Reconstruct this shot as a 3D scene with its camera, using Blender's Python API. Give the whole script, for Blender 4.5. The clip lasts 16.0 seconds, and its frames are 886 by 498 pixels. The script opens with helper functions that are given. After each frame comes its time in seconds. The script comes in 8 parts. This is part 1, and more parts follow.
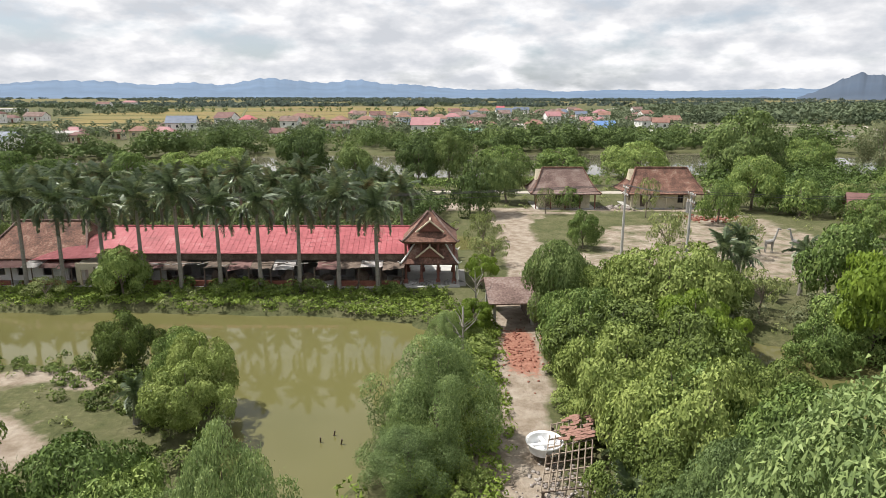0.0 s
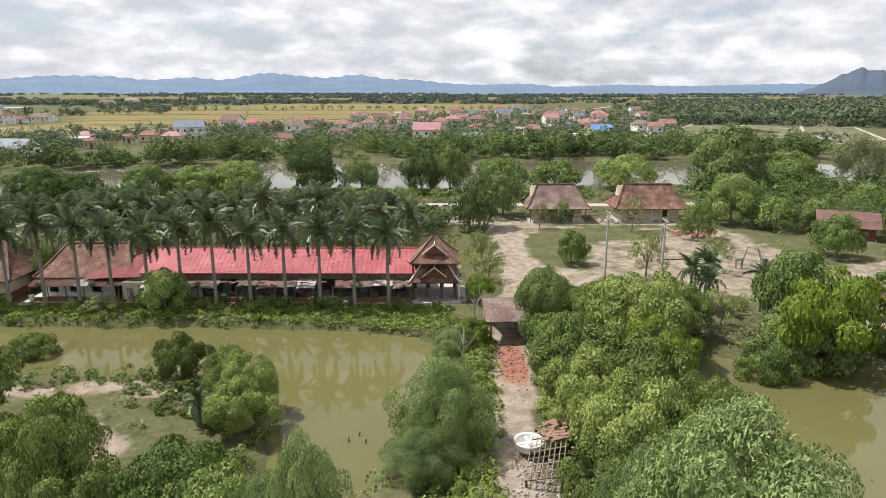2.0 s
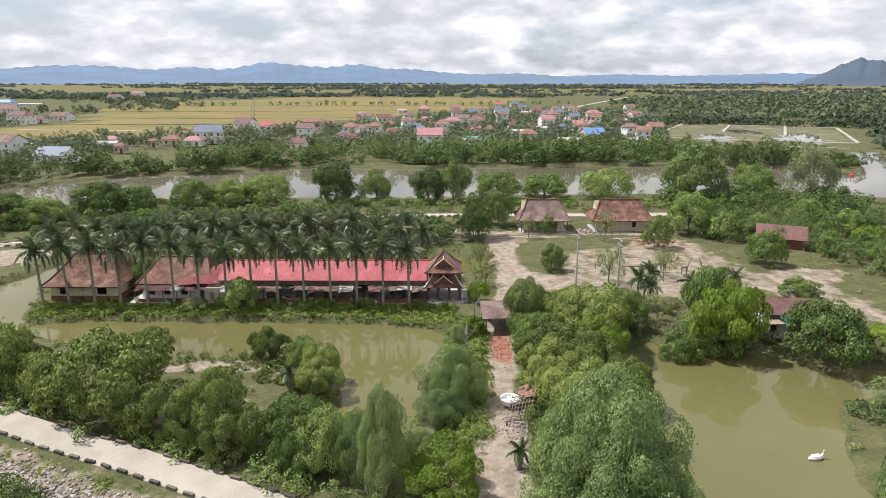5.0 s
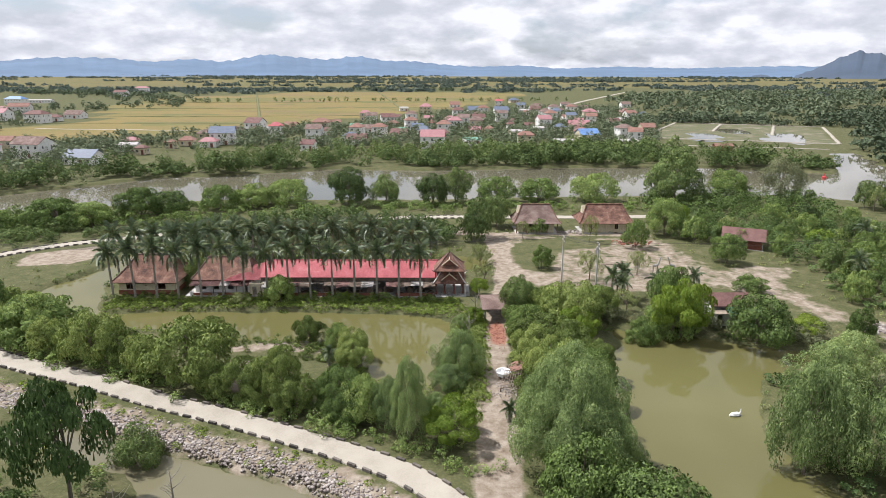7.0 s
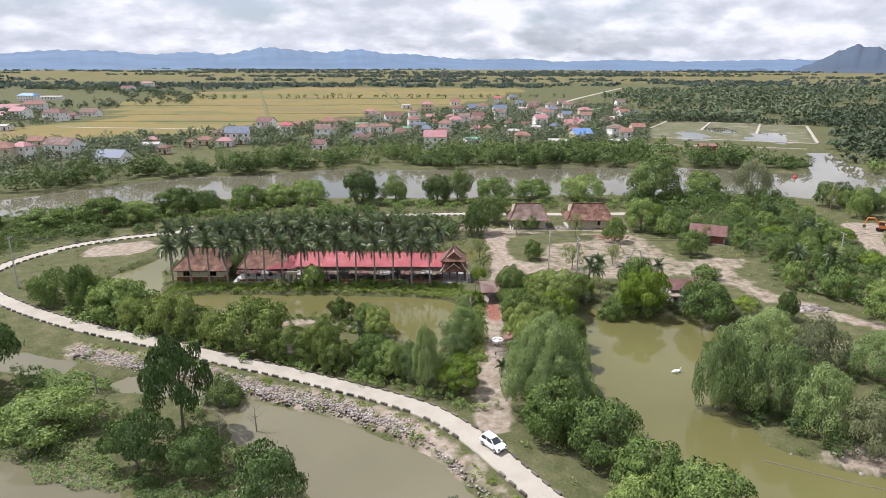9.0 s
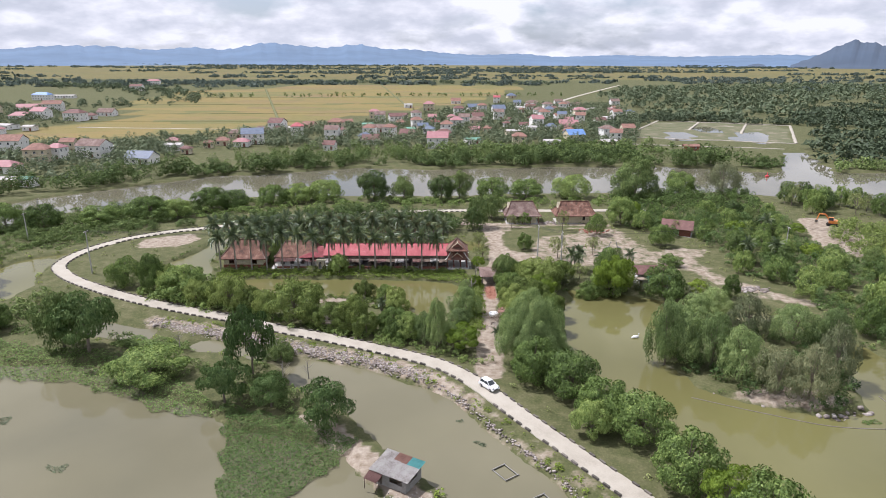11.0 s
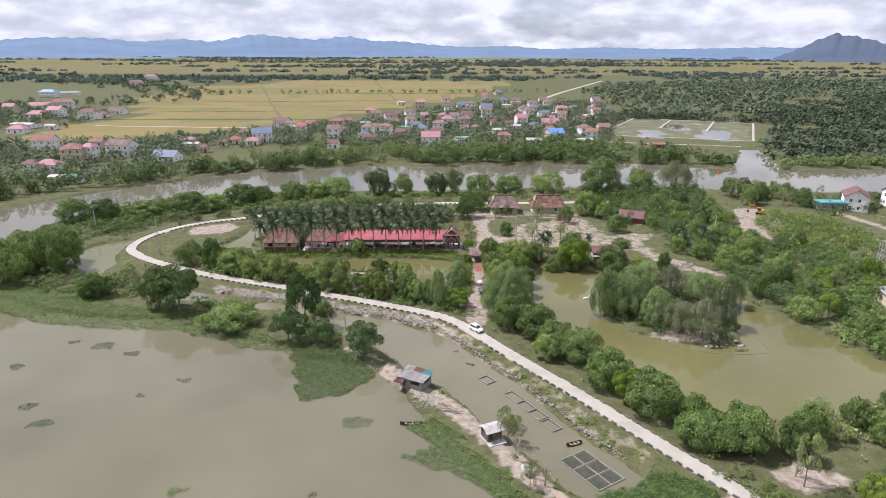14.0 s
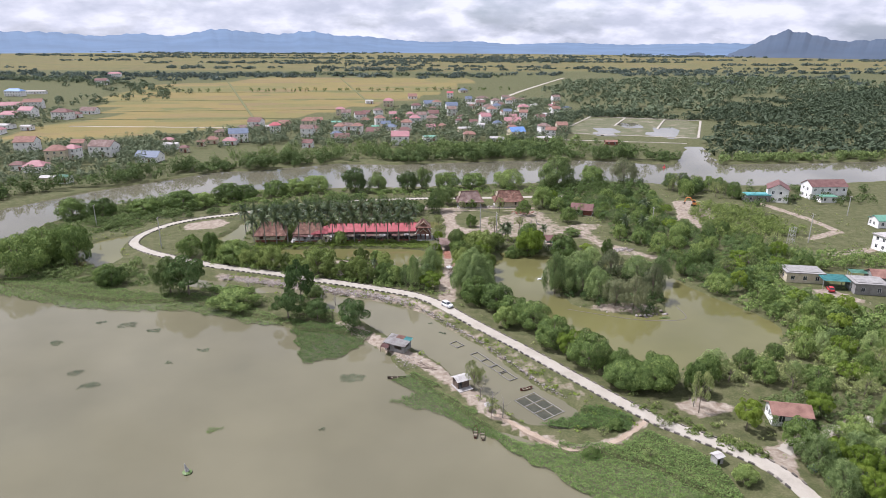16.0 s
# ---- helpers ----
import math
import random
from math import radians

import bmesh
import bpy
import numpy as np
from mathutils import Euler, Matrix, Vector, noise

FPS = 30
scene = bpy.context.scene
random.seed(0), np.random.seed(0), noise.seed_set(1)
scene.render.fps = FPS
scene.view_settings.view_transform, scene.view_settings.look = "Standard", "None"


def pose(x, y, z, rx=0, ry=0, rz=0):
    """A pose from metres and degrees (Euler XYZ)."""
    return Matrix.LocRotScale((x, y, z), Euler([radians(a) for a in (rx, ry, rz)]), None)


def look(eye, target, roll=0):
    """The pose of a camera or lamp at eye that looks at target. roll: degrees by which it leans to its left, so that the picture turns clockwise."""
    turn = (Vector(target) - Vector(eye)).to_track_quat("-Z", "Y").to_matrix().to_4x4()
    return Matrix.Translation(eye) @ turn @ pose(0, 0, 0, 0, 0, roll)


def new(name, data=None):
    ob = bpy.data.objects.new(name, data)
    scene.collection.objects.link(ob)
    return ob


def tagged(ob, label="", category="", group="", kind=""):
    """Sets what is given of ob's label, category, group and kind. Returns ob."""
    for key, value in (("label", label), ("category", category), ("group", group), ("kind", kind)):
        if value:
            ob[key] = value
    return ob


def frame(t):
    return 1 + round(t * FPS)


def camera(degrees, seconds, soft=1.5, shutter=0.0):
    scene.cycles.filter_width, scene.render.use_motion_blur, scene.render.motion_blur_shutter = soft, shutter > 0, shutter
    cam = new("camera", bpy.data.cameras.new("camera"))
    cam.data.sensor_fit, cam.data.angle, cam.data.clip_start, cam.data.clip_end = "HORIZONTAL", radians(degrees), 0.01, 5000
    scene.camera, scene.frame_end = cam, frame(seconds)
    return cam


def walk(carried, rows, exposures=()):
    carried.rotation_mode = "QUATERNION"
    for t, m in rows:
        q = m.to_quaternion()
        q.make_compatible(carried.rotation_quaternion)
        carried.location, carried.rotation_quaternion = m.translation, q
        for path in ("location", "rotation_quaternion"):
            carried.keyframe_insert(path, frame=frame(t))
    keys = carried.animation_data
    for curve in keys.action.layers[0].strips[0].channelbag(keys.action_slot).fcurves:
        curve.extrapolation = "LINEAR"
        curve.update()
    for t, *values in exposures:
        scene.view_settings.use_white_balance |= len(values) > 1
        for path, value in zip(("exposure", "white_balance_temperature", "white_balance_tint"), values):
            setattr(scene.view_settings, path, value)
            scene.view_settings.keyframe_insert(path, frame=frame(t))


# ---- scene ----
cam = camera(69.59, 16.0, soft=0.6)
METRES, EYE, TILT, LEAN, TURN = 180.0, 20.36, -13.589, -0.061, 0.0
ROWS = [
    (0.0, 0.0000, 0.0000, 0.0000, 0.000, 0.000, 0.000),
    (0.5, -0.0003, -0.0090, 0.0041, -0.003, -0.049, 0.007),
    (1.0, -0.0008, -0.0205, 0.0087, -0.015, -0.158, 0.003),
    (1.5, -0.0014, -0.0346, 0.0131, -0.006, -0.308, -0.002),
    (2.0, -0.0020, -0.0508, 0.0175, 0.004, -0.487, -0.007),
    (2.5, -0.0028, -0.0687, 0.0217, 0.005, -0.656, 0.017),
    (3.0, -0.0038, -0.0888, 0.0261, 0.017, -0.816, -0.000),
    (3.5, -0.0047, -0.1112, 0.0300, 0.009, -0.965, 0.012),
    (4.0, -0.0057, -0.1351, 0.0333, 0.002, -1.134, 0.003),
    (6.5, -0.0136, -0.2611, 0.0504, -0.028, -2.031, -0.022),
    (7.0, -0.0152, -0.2896, 0.0535, -0.044, -2.221, -0.045),
    (7.5, -0.0170, -0.3198, 0.0555, -0.070, -2.410, -0.060),
    (8.0, -0.0188, -0.3519, 0.0572, -0.067, -2.599, -0.086),
    (8.5, -0.0208, -0.3854, 0.0588, -0.074, -2.758, -0.092),
    (9.0, -0.0229, -0.4204, 0.0602, -0.092, -2.887, -0.089),
    (11.5, -0.0337, -0.6090, 0.0633, -0.133, -3.480, -0.072),
    (12.0, -0.0361, -0.6487, 0.0632, -0.147, -3.598, -0.086),
    (12.5, -0.0385, -0.6891, 0.0635, -0.163, -3.726, -0.080),
    (13.0, -0.0411, -0.7298, 0.0642, -0.349, -3.874, -0.036),
    (13.5, -0.0437, -0.7702, 0.0652, -0.648, -4.011, 0.017),
    (14.0, -0.0466, -0.8104, 0.0659, -1.108, -4.149, 0.099),
    (14.5, -0.0499, -0.8502, 0.0668, -1.630, -4.266, 0.199),
    (15.0, -0.0533, -0.8896, 0.0673, -2.265, -4.382, 0.329),
    (15.5, -0.0573, -0.9289, 0.0680, -3.101, -4.529, 0.497),
    (16.0, -0.0622, -0.9678, 0.0685, -4.110, -4.655, 0.694),
]
walk(cam, [(t, pose(0, 0, EYE, TILT, LEAN, TURN) @ pose(METRES * x, METRES * y, METRES * z, 90 + pitch, roll, yaw)) for t, x, y, z, yaw, pitch, roll in ROWS], exposures=[(0.0, 0.48, 6400, 11), (8.0, 0.46, 6050, 15), (16.0, 0.43, 5800, 20)])

# ---- world, sun ----
SUN_FROM = Vector((-0.50, 0.16, 0.85)).normalized()
world = bpy.data.worlds.new("sky")
scene.world = world
world.use_nodes = True
wn, wl = world.node_tree.nodes, world.node_tree.links
wn.clear()


def wnode(kind, **kw):
    n = wn.new(kind)
    for k, v in kw.items():
        n.inputs[k].default_value = v
    return n


sky = wn.new("ShaderNodeTexSky")
sky.sky_type, sky.sun_disc = "NISHITA", False
sky.sun_elevation = math.asin(SUN_FROM.z)
sky.sun_rotation = math.atan2(SUN_FROM.x, SUN_FROM.y)
sky.air_density, sky.dust_density = 1.0, 1.5
geo_dir = wn.new("ShaderNodeTexCoord")
sep = wn.new("ShaderNodeSeparateXYZ")
wl.new(geo_dir.outputs["Generated"], sep.inputs[0])
up = wn.new("ShaderNodeMath")
up.operation = "MAXIMUM"
up.inputs[1].default_value = 0.0
wl.new(sep.outputs["Z"], up.inputs[0])
lift = wn.new("ShaderNodeMath")
lift.operation = "ADD"
lift.inputs[1].default_value = 0.75
wl.new(up.outputs[0], lift.inputs[0])
flat = wn.new("ShaderNodeVectorMath")
flat.operation = "DIVIDE"
comb = wn.new("ShaderNodeCombineXYZ")
for i in range(3):
    wl.new(lift.outputs[0], comb.inputs[i])
wl.new(geo_dir.outputs["Generated"], flat.inputs[0])
wl.new(comb.outputs[0], flat.inputs[1])


def cloud_noise(scale, detail, shift):
    m = wn.new("ShaderNodeMapping")
    m.inputs["Location"].default_value = shift
    m.inputs["Scale"].default_value = (1.0, 1.0, 2.3)
    n = wnode("ShaderNodeTexNoise", Scale=scale, Detail=detail, Roughness=0.52, Distortion=0.0)
    wl.new(flat.outputs[0], m.inputs[0])
    wl.new(m.outputs[0], n.inputs["Vector"])
    return n


def wramp(source, stops):
    r = wn.new("ShaderNodeValToRGB")
    while len(r.color_ramp.elements) < len(stops):
        r.color_ramp.elements.new(0.5)
    for e, (p, c) in zip(r.color_ramp.elements, stops):
        e.position, e.color = p, (*c, 1)
    wl.new(source, r.inputs[0])
    return r


cover = wramp(cloud_noise(6.0, 9, (3.1, 1.7, 0.0)).outputs["Fac"], [(0.33, (0, 0, 0)), (0.48, (1, 1, 1))])
body = wramp(cloud_noise(11.0, 9, (7.3, 4.1, 2.0)).outputs["Fac"],
             [(0.36, (0.74, 0.765, 0.80)), (0.45, (0.86, 0.875, 0.90)), (0.53, (1.0, 1.0, 1.005)), (0.60, (1.14, 1.135, 1.13))])
gain = wn.new("ShaderNodeVectorMath")
gain.operation = "SCALE"
gain.inputs["Scale"].default_value = 8.25
wl.new(body.outputs[0], gain.inputs[0])
pale = wn.new("ShaderNodeMix")
pale.data_type = "RGBA"
pale.inputs[0].default_value = 0.45
pale.inputs[7].default_value = (6.6, 7.3, 8.2, 1)
wl.new(sky.outputs[0], pale.inputs[6])
mix = wn.new("ShaderNodeMix")
mix.data_type = "RGBA"
wl.new(cover.outputs[0], mix.inputs[0])
wl.new(pale.outputs[2], mix.inputs[6])
wl.new(gain.outputs[0], mix.inputs[7])
bg = wnode("ShaderNodeBackground", Strength=0.077)
wl.new(mix.outputs[2], bg.inputs[0])
wout = wn.new("ShaderNodeOutputWorld")
wl.new(bg.outputs[0], wout.inputs[0])

sun = new("sun", bpy.data.lights.new("sun", "SUN"))
sun.data.energy, sun.data.angle, sun.data.color = 4.9, radians(0.6), (1.0, 0.95, 0.87)
sun.matrix_world = look(SUN_FROM * 300, (0, 0, 0))

# ---- materials ----


def material(name, stops, rough=0.85, scale=1.0, fine=12.0, bump=0.0, metal=0.0, spec=0.3, island=0.0, objvar=0.0, space="Position", stretch=(1, 1, 1)):
    """Colour ramp over two scales of noise, with relief."""
    m = bpy.data.materials.new(name)
    m.use_nodes = True
    n, l = m.node_tree.nodes, m.node_tree.links
    p = n["Principled BSDF"]
    p.inputs["Roughness"].default_value, p.inputs["Metallic"].default_value = rough, metal
    p.inputs["Specular IOR Level"].default_value = spec
    if space == "Position":
        where = n.new("ShaderNodeNewGeometry").outputs["Position"]
    else:
        where = n.new("ShaderNodeTexCoord").outputs["Object"]
    mp = n.new("ShaderNodeMapping")
    mp.inputs["Scale"].default_value = stretch
    l.new(where, mp.inputs[0])
    big, small = n.new("ShaderNodeTexNoise"), n.new("ShaderNodeTexNoise")
    big.inputs["Scale"].default_value, small.inputs["Scale"].default_value = scale, fine
    big.inputs["Detail"].default_value, small.inputs["Detail"].default_value = 5, 4
    l.new(mp.outputs[0], big.inputs["Vector"])
    l.new(mp.outputs[0], small.inputs["Vector"])
    both = n.new("ShaderNodeMath")
    both.operation = "MULTIPLY_ADD"
    both.inputs[1].default_value = 0.45
    l.new(small.outputs["Fac"], both.inputs[0])
    half = n.new("ShaderNodeMath")
    half.operation = "MULTIPLY"
    half.inputs[1].default_value = 0.55
    l.new(big.outputs["Fac"], half.inputs[0])
    l.new(half.outputs[0], both.inputs[2])
    value = both.outputs[0]
    for amount, source in ((island, "Random Per Island"), (objvar, "Random")):
        if amount:
            s = n.new("ShaderNodeNewGeometry" if source != "Random" else "ShaderNodeObjectInfo").outputs[source]
            a = n.new("ShaderNodeMath")
            a.operation = "MULTIPLY_ADD"
            a.inputs[1].default_value = amount
            l.new(s, a.inputs[0])
            b = n.new("ShaderNodeMath")
            b.operation = "SUBTRACT"
            b.inputs[1].default_value = amount / 2
            l.new(value, b.inputs[0])
            l.new(b.outputs[0], a.inputs[2])
            value = a.outputs[0]
    ramp = n.new("ShaderNodeValToRGB")
    while len(ramp.color_ramp.elements) < len(stops):
        ramp.color_ramp.elements.new(0.5)
    for e, (pos, c) in zip(ramp.color_ramp.elements, stops):
        e.position, e.color = pos, (*c, 1)
    l.new(value, ramp.inputs[0])
    l.new(ramp.outputs[0], p.inputs["Base Color"])
    if bump:
        b = n.new("ShaderNodeBump")
        b.inputs["Strength"].default_value, b.inputs["Distance"].default_value = bump, 0.08
        l.new(small.outputs["Fac"], b.inputs["Height"])
        l.new(b.outputs[0], p.inputs["Normal"])
    return m


def leaf_material(name, dark, mid, light, gloss=0.1, through_light=0.15):
    """Leaves: each leaf and each tree a little different, light passes through."""
    m = bpy.data.materials.new(name)
    m.use_nodes = True
    n, l = m.node_tree.nodes, m.node_tree.links
    n.clear()
    out = n.new("ShaderNodeOutputMaterial")
    g, o = n.new("ShaderNodeNewGeometry"), n.new("ShaderNodeObjectInfo")
    patch = n.new("ShaderNodeTexNoise")
    patch.inputs["Scale"].default_value, patch.inputs["Detail"].default_value = 0.8, 3
    l.new(g.outputs["Position"], patch.inputs["Vector"])
    value = None
    for source, weight in ((g.outputs["Random Per Island"], 0.30), (o.outputs["Random"], 0.36), (patch.outputs["Fac"], 0.62)):
        a = n.new("ShaderNodeMath")
        a.operation = "MULTIPLY_ADD"
        a.inputs[1].default_value, a.inputs[2].default_value = weight, -0.14
        l.new(source, a.inputs[0])
        if value:
            l.new(value, a.inputs[2])
        value = a.outputs[0]
    ramp = n.new("ShaderNodeValToRGB")
    ramp.color_ramp.elements.new(0.5)
    for e, (pos, c) in zip(ramp.color_ramp.elements, ((0.1, dark), (0.5, mid), (0.92, light))):
        e.position, e.color = pos, (*c, 1)
    l.new(value, ramp.inputs[0])
    d, t, gl = n.new("ShaderNodeBsdfDiffuse"), n.new("ShaderNodeBsdfTranslucent"), n.new("ShaderNodeBsdfGlossy")
    gl.inputs["Roughness"].default_value = 0.55
    gl.inputs["Color"].default_value = (0.8, 0.85, 0.8, 1)
    l.new(ramp.outputs[0], d.inputs[0])
    l.new(ramp.outputs[0], t.inputs[0])
    a, b = n.new("ShaderNodeMixShader"), n.new("ShaderNodeMixShader")
    a.inputs[0].default_value, b.inputs[0].default_value = through_light, gloss * 0.15
    l.new(d.outputs[0], a.inputs[1])
    l.new(t.outputs[0], a.inputs[2])
    l.new(a.outputs[0], b.inputs[1])
    l.new(gl.outputs[0], b.inputs[2])
    l.new(b.outputs[0], out.inputs[0])
    return m


LEAF = {
    "b": leaf_material("leaf_green", (0.025, 0.042, 0.013), (0.123, 0.184, 0.048), (0.347, 0.426, 0.127)),
    "o": leaf_material("leaf_olive", (0.032, 0.048, 0.013), (0.145, 0.195, 0.048), (0.370, 0.430, 0.132)),
    "d": leaf_material("leaf_dark", (0.024, 0.042, 0.014), (0.091, 0.134, 0.041), (0.240, 0.302, 0.099)),
    "f": leaf_material("leaf_feathery", (0.047, 0.075, 0.027), (0.186, 0.256, 0.091), (0.467, 0.550, 0.210), through_light=0.28),
    "y": leaf_material("leaf_bright", (0.080, 0.130, 0.018), (0.175, 0.250, 0.032), (0.300, 0.370, 0.065), through_light=0.3),
    "s": leaf_material("leaf_sparse", (0.049, 0.068, 0.024), (0.184, 0.220, 0.079), (0.437, 0.465, 0.179)),
    "t": leaf_material("leaf_deep", (0.018, 0.032, 0.012), (0.071, 0.120, 0.035), (0.197, 0.257, 0.091)),
    "c": leaf_material("leaf_needle", (0.054, 0.066, 0.035), (0.133, 0.152, 0.075), (0.279, 0.281, 0.147)),
}
PALM_LEAF = leaf_material("palm_leaf", (0.030, 0.052, 0.019), (0.098, 0.143, 0.052), (0.320, 0.351, 0.165), gloss=0.8)
# haze put into far-wood leaves as extra grey-blue; drifting weed shares it
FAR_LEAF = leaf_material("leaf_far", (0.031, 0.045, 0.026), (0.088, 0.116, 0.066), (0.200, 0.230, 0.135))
# farthest tree belts: haze painted in as a paler, bluer leaf colour
HAZED_LEAF = leaf_material("leaf_hazed", (0.067, 0.090, 0.078), (0.103, 0.132, 0.107), (0.150, 0.179, 0.143), through_light=0.45)
WEED = leaf_material("weed_leaf", (0.027, 0.050, 0.013), (0.084, 0.134, 0.036), (0.215, 0.285, 0.086))
GRASS = leaf_material("grass_blade", (0.079, 0.120, 0.021), (0.201, 0.269, 0.048), (0.399, 0.453, 0.108))
BARK = material("bark", [(0.3, (0.10, 0.08, 0.06)), (0.7, (0.24, 0.20, 0.16))], 0.95, 3, 20, 0.6)
PALM_BARK = material("palm_bark", [(0.3, (0.170, 0.153, 0.128)), (0.7, (0.340, 0.315, 0.272))], 0.9, 2, 14, 0.4, stretch=(1, 1, 5))
SHAFT = material("crownshaft", [(0.3, (0.08, 0.13, 0.04)), (0.7, (0.14, 0.20, 0.07))], 0.5, 2, 14)
TILE_RED = material("old_roof_tile", [(0.36, (0.064, 0.039, 0.032)), (0.46, (0.123, 0.066, 0.049)), (0.55, (0.187, 0.098, 0.071)), (0.66, (0.281, 0.200, 0.157))], 0.9, 0.8, 5, 0.8)
TILE_GREY = material("grey_roof_tile", [(0.36, (0.088, 0.058, 0.049)), (0.5, (0.163, 0.110, 0.095)), (0.66, (0.264, 0.207, 0.180))], 0.9, 0.5, 5, 0.8)
SHEET_RED = material("red_roof_sheet", [(0.34, (0.22, 0.055, 0.060)), (0.44, (0.31, 0.074, 0.084)), (0.55, (0.36, 0.092, 0.102)), (0.68, (0.40, 0.165, 0.170))], 0.65, 0.5, 3, 0.1)
CREAM = material("cream_plaster", [(0.3, (0.360, 0.306, 0.216)), (0.5, (0.558, 0.495, 0.360)), (0.7, (0.630, 0.576, 0.450))], 0.9, 0.9, 8, 0.15)
WHITE = material("white_plaster", [(0.28, (0.52, 0.51, 0.48)), (0.5, (0.74, 0.73, 0.70)), (0.7, (0.80, 0.79, 0.77))], 0.85, 0.6, 7, 0.1, objvar=0.1)
BRICK = material("red_brick", [(0.3, (0.128, 0.045, 0.034)), (0.5, (0.217, 0.083, 0.056)), (0.7, (0.270, 0.128, 0.090))], 0.9, 1.2, 10, 0.4)
GREY_WALL = material("grey_cement", [(0.3, (0.143, 0.135, 0.128)), (0.5, (0.240, 0.232, 0.217)), (0.7, (0.315, 0.307, 0.292))], 0.9, 0.8, 9, 0.3)
CONCRETE = material("concrete", [(0.3, (0.255, 0.246, 0.230)), (0.5, (0.391, 0.383, 0.357)), (0.7, (0.468, 0.459, 0.425))], 0.9, 1.1, 10, 0.3)
# near-black sheet for hut windows, with the unlit inside put into its colour
DARK = material("dark_opening", [(0.3, (0.012, 0.012, 0.013)), (0.7, (0.03, 0.03, 0.03))], 0.6, 1, 8)
GLASS = material("window_glass", [(0.3, (0.02, 0.025, 0.03)), (0.7, (0.05, 0.06, 0.07))], 0.08, 0.5, 4, spec=0.6)
WOOD_DARK = material("weathered_wood", [(0.3, (0.05, 0.038, 0.03)), (0.5, (0.12, 0.09, 0.07)), (0.7, (0.24, 0.19, 0.15))], 0.9, 1.5, 12, 0.4)
WOOD_RED = material("red_brown_wood", [(0.3, (0.10, 0.04, 0.03)), (0.7, (0.24, 0.10, 0.075))], 0.7, 1.5, 12, 0.2)
BAMBOO = material("bamboo", [(0.3, (0.16, 0.125, 0.095)), (0.7, (0.34, 0.28, 0.22))], 0.8, 2, 12)
TIN = material("grey_tin_sheet", [(0.3, (0.170, 0.145, 0.128)), (0.5, (0.357, 0.340, 0.323)), (0.7, (0.468, 0.459, 0.442))], 0.6, 1.0, 8, 0.2)
TEAL = material("teal_sheet", [(0.3, (0.05, 0.20, 0.20)), (0.7, (0.11, 0.34, 0.34))], 0.5, 1, 8)
GREEN_SHEET = material("green_sheet", [(0.3, (0.07, 0.19, 0.13)), (0.7, (0.16, 0.32, 0.24))], 0.5, 0.7, 8)
BLUE_SHEET = material("blue_sheet", [(0.3, (0.07, 0.14, 0.32)), (0.7, (0.16, 0.28, 0.50))], 0.5, 0.7, 8)
SLATE = material("slate_blue_roof", [(0.3, (0.07, 0.09, 0.13)), (0.7, (0.14, 0.17, 0.23))], 0.6, 0.6, 8)
ROOF_PINK = material("pink_roof", [(0.3, (0.25, 0.115, 0.122)), (0.7, (0.36, 0.19, 0.195))], 0.7, 0.6, 8)
ROOF_ORANGE = material("orange_tile", [(0.38, (0.155, 0.082, 0.064)), (0.62, (0.265, 0.150, 0.118))], 0.85, 0.6, 8)
ROOF_MAROON = material("maroon_tile", [(0.38, (0.104, 0.052, 0.047)), (0.62, (0.180, 0.101, 0.090))], 0.8, 0.6, 8)
PAINT_WHITE = material("white_paint", [(0.3, (0.74, 0.75, 0.76)), (0.7, (0.82, 0.82, 0.82))], 0.25, 1, 6, spec=0.5)
RUBBER = material("rubber", [(0.3, (0.015, 0.015, 0.015)), (0.7, (0.03, 0.03, 0.03))], 0.8, 3, 12)
STONE = material("rubble_stone", [(0.25, (0.136, 0.112, 0.100)), (0.5, (0.248, 0.216, 0.196)), (0.75, (0.368, 0.336, 0.308))], 0.9, 0.6, 6, 0.4, island=0.5)
ROAD_MAT = material("pale_concrete_road", [(0.25, (0.236, 0.212, 0.172)), (0.5, (0.330, 0.302, 0.252)), (0.75, (0.390, 0.362, 0.308))], 0.95, 0.35, 7, 0.2)
KERB = material("dark_kerb_stone", [(0.3, (0.05, 0.045, 0.04)), (0.7, (0.17, 0.15, 0.13))], 0.9, 2, 14, 0.3, objvar=0.3)
DIRT = material("dry_earth", [(0.3, (0.216, 0.160, 0.112)), (0.7, (0.384, 0.312, 0.240))], 0.95, 0.5, 6, 0.3)
WIRE = material("black_cable", [(0.3, (0.02, 0.02, 0.02)), (0.7, (0.04, 0.04, 0.04))], 0.6)
RED_PAINT = material("red_paint", [(0.3, (0.35, 0.03, 0.04)), (0.7, (0.48, 0.06, 0.06))], 0.5)
NET = material("dark_net", [(0.3, (0.040, 0.042, 0.032)), (0.7, (0.080, 0.080, 0.062))], 0.95, spec=0.05)


